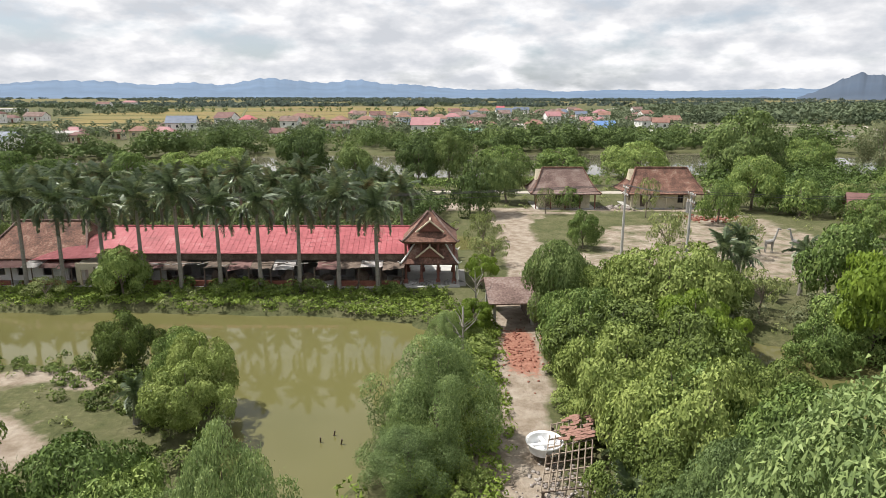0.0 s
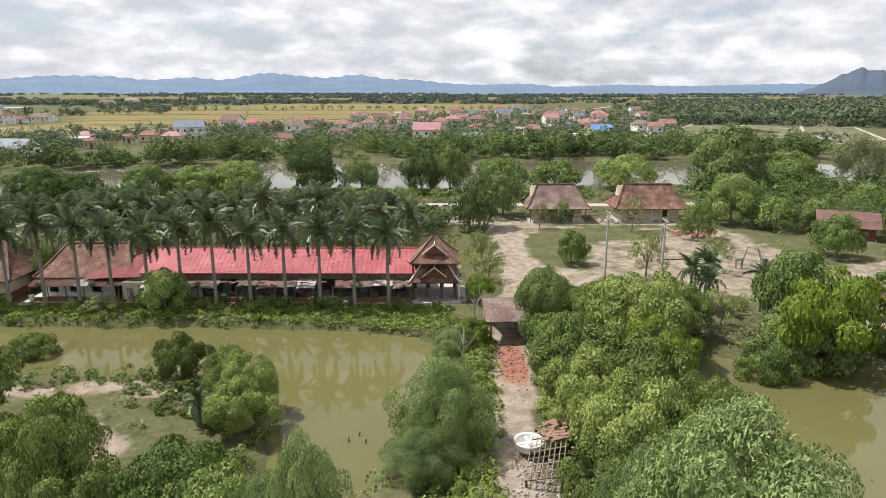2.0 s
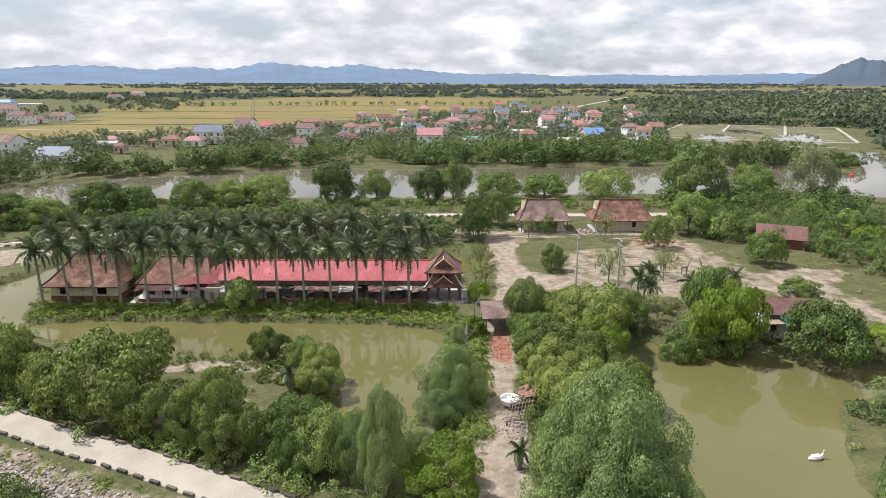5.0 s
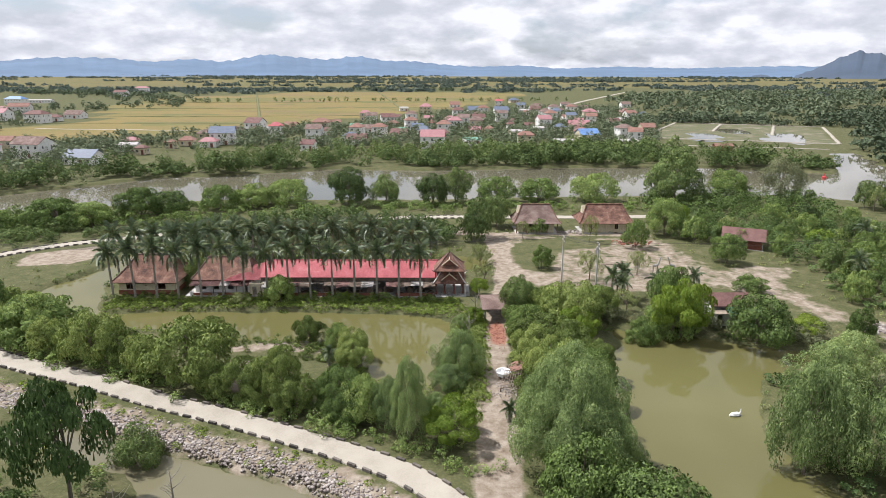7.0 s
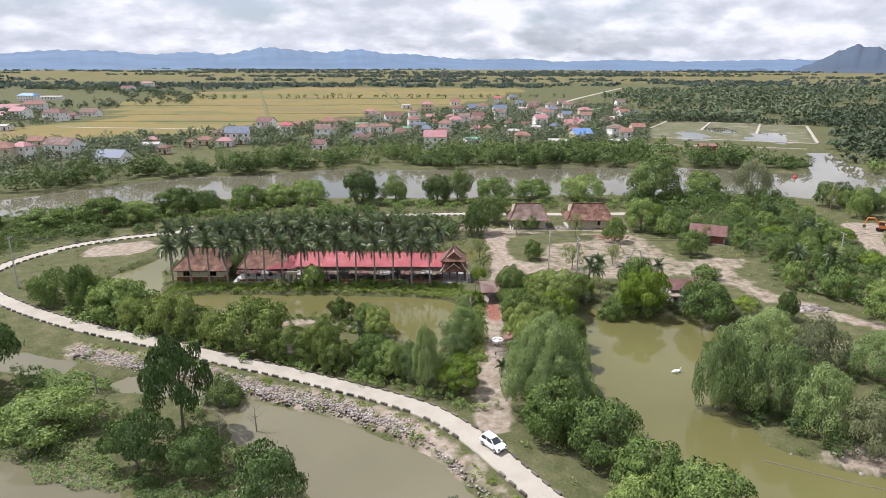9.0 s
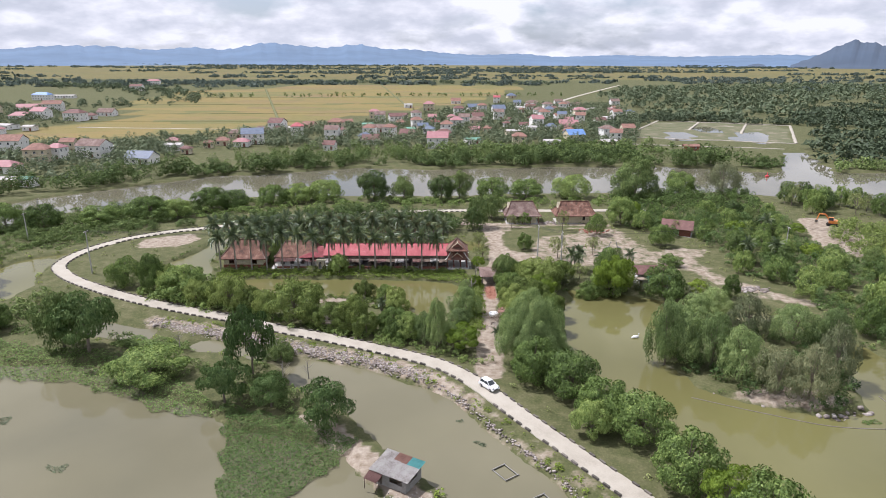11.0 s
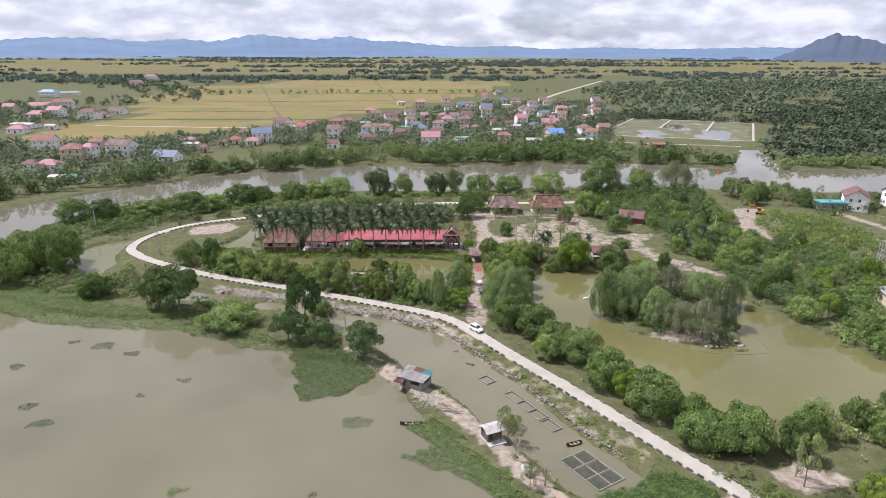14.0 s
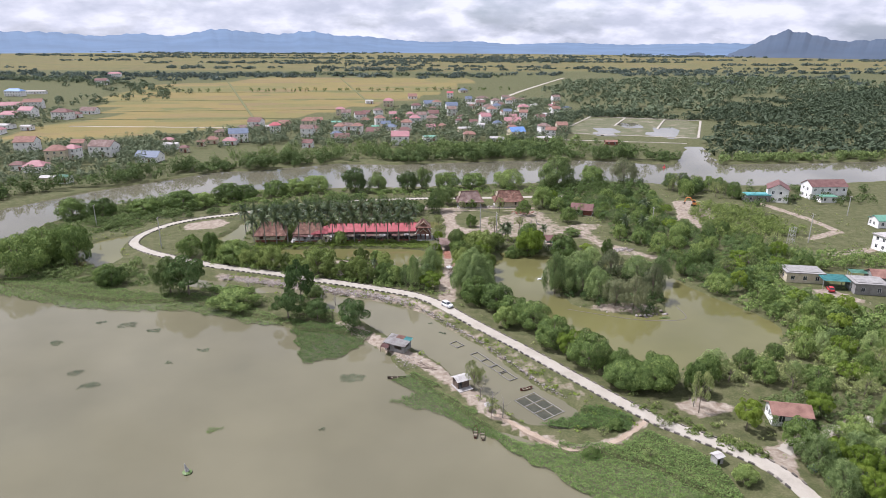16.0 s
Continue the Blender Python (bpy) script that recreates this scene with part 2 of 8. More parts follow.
def water_material(name, colour, ripple):
    m = bpy.data.materials.new(name)
    m.use_nodes = True
    n, l = m.node_tree.nodes, m.node_tree.links
    p = n["Principled BSDF"]
    g = n.new("ShaderNodeNewGeometry")
    a = n.new("ShaderNodeTexNoise")
    a.inputs["Scale"].default_value, a.inputs["Detail"].default_value = 0.03, 4
    l.new(g.outputs["Position"], a.inputs["Vector"])
    r = n.new("ShaderNodeValToRGB")
    r.color_ramp.elements[0].position, r.color_ramp.elements[1].position = 0.35, 0.65
    r.color_ramp.elements[0].color = (*[c * 0.88 for c in colour], 1)
    r.color_ramp.elements[1].color = (*[c * 1.08 for c in colour], 1)
    l.new(a.outputs["Fac"], r.inputs[0])
    l.new(r.outputs[0], p.inputs["Base Color"])
    p.inputs["Roughness"].default_value, p.inputs["IOR"].default_value = 0.04, 1.33
    p.inputs["Specular IOR Level"].default_value = 0.5
    w = n.new("ShaderNodeTexNoise")
    w.inputs["Scale"].default_value, w.inputs["Detail"].default_value = 1.1, 5
    l.new(g.outputs["Position"], w.inputs["Vector"])
    b = n.new("ShaderNodeBump")
    b.inputs["Strength"].default_value, b.inputs["Distance"].default_value = ripple, 0.04
    l.new(w.outputs["Fac"], b.inputs["Height"])
    l.new(b.outputs[0], p.inputs["Normal"])
    return m


WATER_POND = water_material("pond_water", (0.116, 0.110, 0.043), 0.08)
WATER_LAKE = water_material("lake_water", (0.134, 0.124, 0.078), 0.09)
WATER_RIVER = water_material("river_water", (0.120, 0.112, 0.078), 0.035)

# ---- mesh helpers ----


def part(name, bm, mat, parent=None, label=""):
    """Links a bmesh as one object under a thing."""
    me = bpy.data.meshes.new(name)
    bm.to_mesh(me)
    bm.free()
    me.materials.append(mat)
    ob = new(name, me)
    ob.parent = parent
    if label:
        ob["label"] = label
    return ob


def thing(name, x, y, z, rz=0.0, label="", category="", group="", kind=""):
    e = new(name)
    e.empty_display_size = 0.3
    e.matrix_world = pose(x, y, z, 0, 0, rz)
    return tagged(e, label, category, group, kind)


def box(bm, x0, y0, z0, x1, y1, z1, m=None):
    """A box between two corners."""
    c = [(x0, y0, z0), (x1, y0, z0), (x1, y1, z0), (x0, y1, z0), (x0, y0, z1), (x1, y0, z1), (x1, y1, z1), (x0, y1, z1)]
    v = [bm.verts.new(m @ Vector(p) if m else p) for p in c]
    for f in ((3, 2, 1, 0), (4, 5, 6, 7), (0, 1, 5, 4), (1, 2, 6, 5), (2, 3, 7, 6), (3, 0, 4, 7)):
        bm.faces.new([v[i] for i in f])


def tube(bm, points, radii, sides=6):
    """A tapering tube along points."""
    rings = []
    for i, p in enumerate(points):
        a, b = Vector(points[max(i - 1, 0)]), Vector(points[min(i + 1, len(points) - 1)])
        q = (b - a).to_track_quat("Z", "Y")
        rings.append([bm.verts.new(Vector(p) + q @ Vector((radii[i] * math.cos(t), radii[i] * math.sin(t), 0)))
                      for t in (2 * math.pi * k / sides for k in range(sides))])
    for r, s in zip(rings, rings[1:]):
        for k in range(sides):
            bm.faces.new((r[k], r[(k + 1) % sides], s[(k + 1) % sides], s[k]))
    bm.faces.new(rings[0][::-1])
    bm.faces.new(rings[-1])


def raw_mesh(name, co, quads, mat):
    """A mesh from arrays of corners and quads."""
    me = bpy.data.meshes.new(name)
    me.vertices.add(len(co))
    me.vertices.foreach_set("co", np.asarray(co, np.float32).ravel())
    me.loops.add(quads.size)
    me.loops.foreach_set("vertex_index", quads.astype(np.int32).ravel())
    me.polygons.add(len(quads))
    me.polygons.foreach_set("loop_start", np.arange(0, quads.size, quads.shape[1], dtype=np.int32))
    me.update(calc_edges=True)
    me.materials.append(mat)
    return me


def inside(poly, x, y):
    p = np.array(poly, float)
    r = np.zeros(x.shape, bool)
    for (x0, y0), (x1, y1) in zip(p, np.roll(p, -1, 0)):
        if y0 != y1:
            r ^= ((y0 > y) != (y1 > y)) & (x < (x1 - x0) * (y - y0) / (y1 - y0) + x0)
    return r


def line_distance(line, x, y, closed=False):
    p = np.array(line, float)
    d = np.full(x.shape, 1e9)
    ends = zip(p, np.roll(p, -1, 0)) if closed else zip(p[:-1], p[1:])
    for a, b in ends:
        v = b - a
        t = np.clip(((x - a[0]) * v[0] + (y - a[1]) * v[1]) / max(v @ v, 1e-9), 0, 1)
        d = np.minimum(d, np.hypot(x - a[0] - t * v[0], y - a[1] - t * v[1]))
    return d


def depth_in(poly, x, y):
    """Metres inside a polygon's edge, below nought outside."""
    return np.where(inside(poly, x, y), 1, -1) * line_distance(poly, x, y, True)


# ---- plan of land and water ----
LAKE = [(-420, 20), (-135, 28), (-123, 24), (-107, 15), (-87, 10), (-72, 11), (-51, -2), (-38, -10), (-21, -16), (-14, -27), (-8, -38), (0, -50),
        (6, -58), (13, -63), (25, -68), (33, -72), (40, -80), (44, -92), (40, -150), (0, -400), (-420, -400)]
CHANNEL = [(-84, 32), (-66, 27), (-55, 22.5), (-43, 18.5), (-32, 13.5), (-22, 10), (-15, 6.5), (-9, 3), (-4, -2), (0, -9), (8, -21), (13, -31),
           (18, -41), (23, -49), (27, -55), (22, -59), (14, -57), (7, -46), (3, -40), (-1, -32), (-9, -21), (-17, -11), (-22, -4), (-31, 3), (-37, 12),
           (-55, 18), (-71, 22), (-86, 27)]
WEST_POND = [(-128, 62), (-122, 76), (-113, 81), (-113, 66), (-108, 52), (-109, 43), (-118, 44)]
POND = [(-63, 57), (-52, 59.5), (-41, 58.5), (-29, 59), (-14, 58), (-7, 57), (-3, 55.5), (-1, 51), (-2, 43), (-4, 37), (-5, 31), (-7, 27), (-10, 26),
        (-12, 30), (-13.5, 36), (-15, 41), (-20, 44.5), (-27, 46), (-38, 47), (-54, 51.5), (-66, 57), (-73, 60.5), (-67, 63)]
WEST_ARM = [(-72, 60), (-78, 62.5), (-81, 67), (-81, 73), (-77, 82), (-75, 99), (-70, 99), (-71, 80), (-70, 72), (-66, 62)]
BACK_MOAT = [(-75, 93), (-75, 100), (-40, 102), (0, 96), (7, 92), (7, 83), (2, 84), (0, 90), (-40, 94), (-68, 91)]
POND_EAST = [(21, 39), (26, 45), (25, 51), (35, 49.5), (42, 46), (51, 43), (60, 40), (70, 36), (77, 28), (79, 18), (82, 8), (86, 0), (92, -12),
             (90, -21), (80, -30), (67, -36), (50, -39), (41, -27), (33, -17), (27, -5), (24, 3), (20, 18)]
ISLE = [(37, 11), (39, 3), (46, -3), (56, -7), (65, -6), (67, 4), (71, 12), (73, 20), (70, 28), (60, 33), (47, 36), (42, 33), (36, 20)]
RIVER = [(-500, -150), (-250, -30), (-160, 73), (-155, 100), (-143, 129), (-121, 144), (-96, 152), (-75, 159), (-41, 159), (0, 160), (40, 166),
         (80, 168), (112, 169), (138, 158), (206, 154), (262, 164), (400, 175), (900, 230), (900, 330), (400, 236), (306, 223), (239, 218), (190, 216),
         (210, 282), (200, 284), (166, 222), (161, 217), (112, 235), (60, 234), (-12, 224), (-48, 229), (-94, 208), (-114, 206), (-139, 181), (-166, 156),
         (-188, 123), (-290, 20), (-500, -80)]
FISH_PONDS = [[(150, 352), (174, 402), (190, 397), (166, 345)], [(188, 340), (216, 387), (238, 372), (208, 330)], [(192, 402), (200, 418), (214, 410), (206, 396)]]
ROAD = [(70, 132), (30, 131.5), (4, 131), (-28, 128.5), (-50, 122), (-81, 107), (-95, 99), (-104, 91), (-109.5, 78), (-109, 67), (-104, 60), (-97, 54),
        (-87, 47.5), (-76, 41.5), (-63, 35.5), (-51, 30.5), (-40, 25.5), (-30, 21.5), (-20, 17), (-11, 12.5), (-5, 8.5), (1, 1.5), (7, -8), (14, -18.5),
        (27, -39), (39, -57.5), (43, -62), (51, -70), (56, -78), (58, -95)]
PLAZA = [(9, 115), (9, 83), (13, 74), (18, 70), (41, 66), (52, 71), (61, 62), (62, 56), (68, 45), (80, 38), (84, 40), (76, 48), (68, 60), (66, 72), (74, 84),
         (66, 86), (56, 82), (53, 107), (40, 109), (18, 111)]
LAWN = [(14, 98), (18, 106), (30, 109), (40, 106), (36, 101), (26, 99), (22, 90), (20, 81), (15, 83)]
TRACK = [(3, 6), (3.5, 14), (4.5, 24), (4, 30), (4.2, 36), (5.2, 46), (7, 54), (8.5, 62), (10, 72), (11, 84)]
TRACK_EAST = [(60, -70), (70, -65), (88, -60), (120, -50)]
SPIT_PATH = [(-26, -8), (-20, -15), (-12, -24), (-4, -33), (3, -44), (8, -54)]
FOOT_PATH = [(8, -54), (16, -63), (22, -66.5), (30, -64.5), (39, -58)]
SHORE_PATH = [(-38, 42), (-28, 43), (-24, 42.5), (-19, 41)]
BARE = [[(-33, 38.5), (-27, 37), (-23, 34), (-24, 29), (-32, 28)], [(-96, 84), (-98, 92), (-86, 99), (-80, 94), (-84, 86)],
        [(134, 122), (120, 122), (113, 100), (106, 84), (110, 76), (120, 80), (130, 100)], [(118, 2), (112, 8), (122, 8), (128, -4)],
        [(46, -53), (52, -50), (60, -55), (50, -58)], [(-14, 112), (-10, 120), (6, 120), (8, 112)], [(44, 0), (48, -3), (56, -5), (63, -4), (60, 1), (52, 2)]]
TRACKS = [TRACK, [(160, 116), (166, 90), (167, 69), (150, 60)], [(145, 41), (170, 47), (210, 55)], TRACK_EAST, [(58, -70), (60, -70)], [(56, -78), (60, -70)]]
FIELDS = [(-330, 400), (-300, 312), (-262, 318), (-153, 385), (-126, 443), (-49, 572), (30, 700), (156, 1116), (-172, 1203), (-427, 876), (-355, 600),
          (-285, 500), (-300, 430)]
POND_FLAT = [(122, 357), (185, 473), (281, 434), (225, 322)]
WATERS = [LAKE, CHANNEL, WEST_POND, POND, WEST_ARM, BACK_MOAT, POND_EAST, RIVER, *FISH_PONDS]
WATER_Z = -0.35


def wavy(x, y, s, a):
    """Cheap smooth unevenness, made of sines."""
    return a * (np.sin(x / s + 1.3 * np.sin(y / (s * 1.7))) + np.sin(y / (s * 0.8) + 1.1 * np.sin(x / (s * 1.3) + 2)) + np.sin((x + y) / (s * 0.53))) / 3


def water_depth(x, y):
    wx, wy = x + wavy(x, y, 2.3, 0.7), y + wavy(y, x, 2.9, 0.7)
    d = np.full(x.shape, -1e9)
    for w in WATERS:
        d = np.maximum(d, depth_in(w, wx, wy))
    isle = depth_in(ISLE, wx, wy)
    d = np.where(isle > -6, np.minimum(d, -isle), d)
    tip = 2.6 - np.hypot(x + 60, y - 24) * 0.4
    return np.where(tip > 0, np.minimum(d, -tip), d)


def height(x, y):
    d = water_depth(x, y)
    road = line_distance(ROAD, x, y)
    land = 0.35 + wavy(x, y, 9, 0.14) + wavy(x, y, 3.1, 0.06) + np.clip(np.hypot(x, y) - 1500, 0, 1e9) * 0.0012
    land = land + np.where(road < 12, 0.35 * np.clip(1.6 - road / 4.5, 0, 1), 0)
    return np.where(d > 0, np.maximum(-1.3, WATER_Z - 0.25 - d * 0.5), np.maximum(WATER_Z - 0.25, np.minimum(land, WATER_Z - 0.2 + np.maximum(-d, 0) * 0.9)))


def ground_z(x, y):
    return float(height(np.array([float(x)]), np.array([float(y)]))[0])


def axis(lo, hi, fine_lo, fine_hi, step):
    a = list(np.arange(fine_lo, fine_hi + 0.01, step))
    s = step
    while a[-1] < hi:
        s *= 1.22
        a.append(min(a[-1] + s, hi))
    s = step
    while a[0] > lo:
        s *= 1.22
        a.insert(0, max(a[0] - s, lo))
    return np.array(a)


gx, gy = np.meshgrid(axis(-4900, 4900, -170, 175, 1.5), axis(-600, 4900, -105, 250, 1.5))
gz = height(gx, gy)
rows_n, cols_n = gx.shape
idx = np.arange(rows_n * cols_n).reshape(rows_n, cols_n)
quads = np.stack([idx[:-1, :-1], idx[:-1, 1:], idx[1:, 1:], idx[1:, :-1]], -1).reshape(-1, 4)

# what the ground is made of: bare earth, rice, wet edge
dirt = np.full(gx.shape, 0.27)
pl = depth_in(PLAZA, gx, gy)
dirt = np.maximum(dirt, np.clip(0.40 + pl * 0.16, 0, 0.58))
lw = depth_in(LAWN, gx, gy)
dirt = np.where(lw > -1, dirt * np.clip(0.5 - lw * 0.5, 0.1, 1), dirt)
for ln, wd in [(t, 2.5 if t is TRACK else 1.9) for t in TRACKS] + [(SPIT_PATH, 2.0), (FOOT_PATH, 0.8), (SHORE_PATH, 0.9), ([(10, 112), (10.5, 98), (11, 84), (15, 76)], 2.4),
               ([(10, 112), (20, 114), (50, 112)], 1.6)]:
    dirt = np.maximum(dirt, np.clip(1.5 - line_distance(ln, gx, gy) / wd, 0, 1))
for b in BARE:
    dirt = np.maximum(dirt, np.clip(0.5 + depth_in(b, gx, gy) * 0.4, 0, 0.9))
RIPRAP = [(-68, 30.5), (-55, 25.5), (-43, 21.5), (-32, 16.5), (-22, 12.8), (-14, 8.8), (-8, 5.2), (-1, -3.5)]
dirt = np.maximum(dirt, np.clip(1.1 - line_distance(RIPRAP, gx, gy) / 3.6, 0, 0.62))
dirt = np.maximum(dirt, np.clip(0.9 - line_distance([(-1, -6), (12, -24), (26, -47)], gx, gy) / 5, 0, 0.45))
rice = np.clip(0.5 + depth_in(FIELDS, gx, gy) / 12, 0, 1)
far = np.clip((gy - 1150) / 300, 0, 1)
rice = np.maximum(rice, far * 0.52)
mud = np.clip(0.5 + depth_in(POND_FLAT, gx, gy) / 6, 0, 1)
red = np.clip(1.3 - np.abs(gx - 6.3) / 1.6, 0, 1) * np.clip(1.5 - np.abs(gy - 48) / 5.0, 0, 1)
ground_me = raw_mesh("ground", np.stack([gx, gy, gz], -1).reshape(-1, 3), quads, DIRT)
for nm, values in (("dirt", dirt), ("rice", rice), ("mud", mud), ("red", red)):
    att = ground_me.attributes.new(nm, "FLOAT", "POINT")
    att.data.foreach_set("value", values.astype(np.float32).ravel())
ground_me.polygons.foreach_set("use_smooth", np.ones(len(quads), bool))


def ground_material():
    m = bpy.data.materials.new("ground")
    m.use_nodes = True
    n, l = m.node_tree.nodes, m.node_tree.links
    p = n["Principled BSDF"]
    p.inputs["Roughness"].default_value, p.inputs["Specular IOR Level"].default_value = 0.95, 0.15
    pos = n.new("ShaderNodeNewGeometry").outputs["Position"]

    def tex(scale, detail, stretch=(1, 1, 1)):
        mp = n.new("ShaderNodeMapping")
        mp.inputs["Scale"].default_value = stretch
        t = n.new("ShaderNodeTexNoise")
        t.inputs["Scale"].default_value, t.inputs["Detail"].default_value, t.inputs["Roughness"].default_value = scale, detail, 0.62
        l.new(pos, mp.inputs[0])
        l.new(mp.outputs[0], t.inputs["Vector"])
        return t.outputs["Fac"]

    def ramp(source, stops):
        r = n.new("ShaderNodeValToRGB")
        while len(r.color_ramp.elements) < len(stops):
            r.color_ramp.elements.new(0.5)
        for e, (q, c) in zip(r.color_ramp.elements, stops):
            e.position, e.color = q, (*c, 1)
        l.new(source, r.inputs[0])
        return r.outputs[0]

    def blend(fac, a, b):
        x = n.new("ShaderNodeMix")
        x.data_type = "RGBA"
        l.new(fac, x.inputs[0])
        l.new(a, x.inputs[6])
        l.new(b, x.inputs[7])
        return x.outputs[2]

    def mask(name, spread, grain):
        a = n.new("ShaderNodeAttribute")
        a.attribute_name = name
        s = n.new("ShaderNodeMath")
        s.operation = "MULTIPLY_ADD"
        s.inputs[1].default_value = spread
        l.new(grain, s.inputs[0])
        l.new(a.outputs["Fac"], s.inputs[2])
        r = n.new("ShaderNodeMapRange")
        r.inputs["From Min"].default_value, r.inputs["From Max"].default_value = 0.42 + spread / 2, 0.62 + spread / 2
        l.new(s.outputs[0], r.inputs[0])
        return r.outputs[0]

    mid, small, patch = tex(0.35, 8), tex(2.5, 6), tex(0.045, 6)
    grass = ramp(mid, [(0.30, (0.040, 0.048, 0.020)), (0.42, (0.069, 0.079, 0.031)), (0.54, (0.101, 0.101, 0.049)), (0.70, (0.165, 0.150, 0.086))])
    grass2 = ramp(small, [(0.3, (0.040, 0.046, 0.018)), (0.55, (0.084, 0.088, 0.038)), (0.72, (0.155, 0.146, 0.076))])
    half = n.new("ShaderNodeMix")
    half.data_type = "RGBA"
    half.inputs[0].default_value = 0.5
    l.new(grass, half.inputs[6])
    l.new(grass2, half.inputs[7])
    colour = half.outputs[2]
    earth = ramp(tex(0.8, 8), [(0.28, (0.148, 0.112, 0.080)), (0.5, (0.248, 0.206, 0.160)), (0.7, (0.336, 0.296, 0.244))])
    colour = blend(mask("dirt", 0.9, mid), colour, earth)
    redder = ramp(small, [(0.3, (0.176, 0.072, 0.048)), (0.7, (0.336, 0.176, 0.128))])
    colour = blend(mask("red", 0.8, small), colour, redder)
    plots = n.new("ShaderNodeTexVoronoi")
    plots.inputs["Scale"].default_value = 1.0
    pm = n.new("ShaderNodeMapping")
    pm.inputs["Scale"].default_value = (0.012, 0.03, 1)
    pm.inputs["Rotation"].default_value = (0, 0, 0.12)
    l.new(pos, pm.inputs[0])
    l.new(pm.outputs[0], plots.inputs["Vector"])
    sepc = n.new("ShaderNodeSeparateColor")
    l.new(plots.outputs["Color"], sepc.inputs[0])
    field = ramp(sepc.outputs[0], [(0.0, (0.095, 0.112, 0.044)), (0.35, (0.165, 0.142, 0.051)), (0.65, (0.208, 0.156, 0.056)), (1.0, (0.163, 0.116, 0.068))])
    streak = ramp(tex(0.05, 7, (1, 3.5, 1)), [(0.3, (0.074, 0.093, 0.044)), (0.5, (0.167, 0.141, 0.056)), (0.72, (0.171, 0.118, 0.076))])
    h2 = n.new("ShaderNodeMix")
    h2.data_type = "RGBA"
    h2.inputs[0].default_value = 0.45
    l.new(field, h2.inputs[6])
    l.new(streak, h2.inputs[7])
    colour = blend(mask("rice", 0.3, patch), colour, h2.outputs[2])
    wet = ramp(tex(0.09, 5), [(0.35, (0.090, 0.102, 0.050)), (0.55, (0.130, 0.126, 0.078)), (0.72, (0.250, 0.225, 0.175))])
    colour = blend(mask("mud", 0.2, mid), colour, wet)
    l.new(colour, p.inputs["Base Color"])
    b = n.new("ShaderNodeBump")
    b.inputs["Strength"].default_value, b.inputs["Distance"].default_value = 0.7, 0.25
    l.new(small, b.inputs["Height"])
    l.new(b.outputs[0], p.inputs["Normal"])
    return m


ground_me.materials[0] = ground_material()
tagged(new("ground", ground_me), "uneven grassy lowland with bare earth, banks and rice fields", "ground", kind="structure")


def sheet(name, poly, z, mat, label, category):
    bm = bmesh.new()
    f = bm.faces.new([bm.verts.new((x, y, z)) for x, y in poly])
    f.normal_update()
    if f.normal.z < 0:
        f.normal_flip()
    bmesh.ops.triangulate(bm, faces=[f])
    return tagged(part(name, bm, mat), label, category, kind="structure")


sheet("water", [(-420, 34), (-134, 34), (-128, 40), (-100, 42), (-86, 38), (-52, 26), (-22, 14), (-7, 6), (5, -9), (27, -44), (47, -66), (60, -100),
                (60, -400), (-420, -400)], WATER_Z, WATER_LAKE, "murky brown lake water with soft sky reflections", "lake")
sheet("water", [(-128, 40.5), (-100, 42.5), (-86, 38.5), (-52, 26.5), (-22, 14.5), (-7, 6.5), (5, -8.5), (27, -43.5), (47, -65.5), (100, -60), (120, 40),
                (20, 112), (-100, 118), (-132, 90)], WATER_Z, WATER_POND, "still olive-green pond water mirroring trees", "pond")
sheet("water", [(-520, -170), (-250, -45), (-150, 60), (-136, 95), (-100, 125), (20, 140), (140, 130), (300, 130), (950, 200), (950, 440), (120, 440),
                (100, 260), (-120, 240), (-520, 0)], WATER_Z - 0.01, WATER_RIVER, "calm muddy river water under bright clouds", "river")


def smooth_line(line, step):
    """Points at even steps along a rounded line."""
    p = [Vector((*q, 0)) for q in line]
    pts = []
    for i in range(len(p) - 1):
        a, b, c, d = p[max(i - 1, 0)], p[i], p[i + 1], p[min(i + 2, len(p) - 1)]
        k = max(2, int((c - b).length / 1.0))
        for j in range(k):
            t = j / k
            pts.append(0.5 * ((2 * b) + (c - a) * t + (2 * a - 5 * b + 4 * c - d) * t * t + (3 * b - a - 3 * c + d) * t ** 3))
    pts.append(p[-1])
    out, need = [pts[0]], step
    for a, b in zip(pts, pts[1:]):
        run, at = (b - a).length, 0.0
        while run - at >= need:
            at += need
            out.append(a.lerp(b, at / run))
            need = step
        need -= run - at
    return out


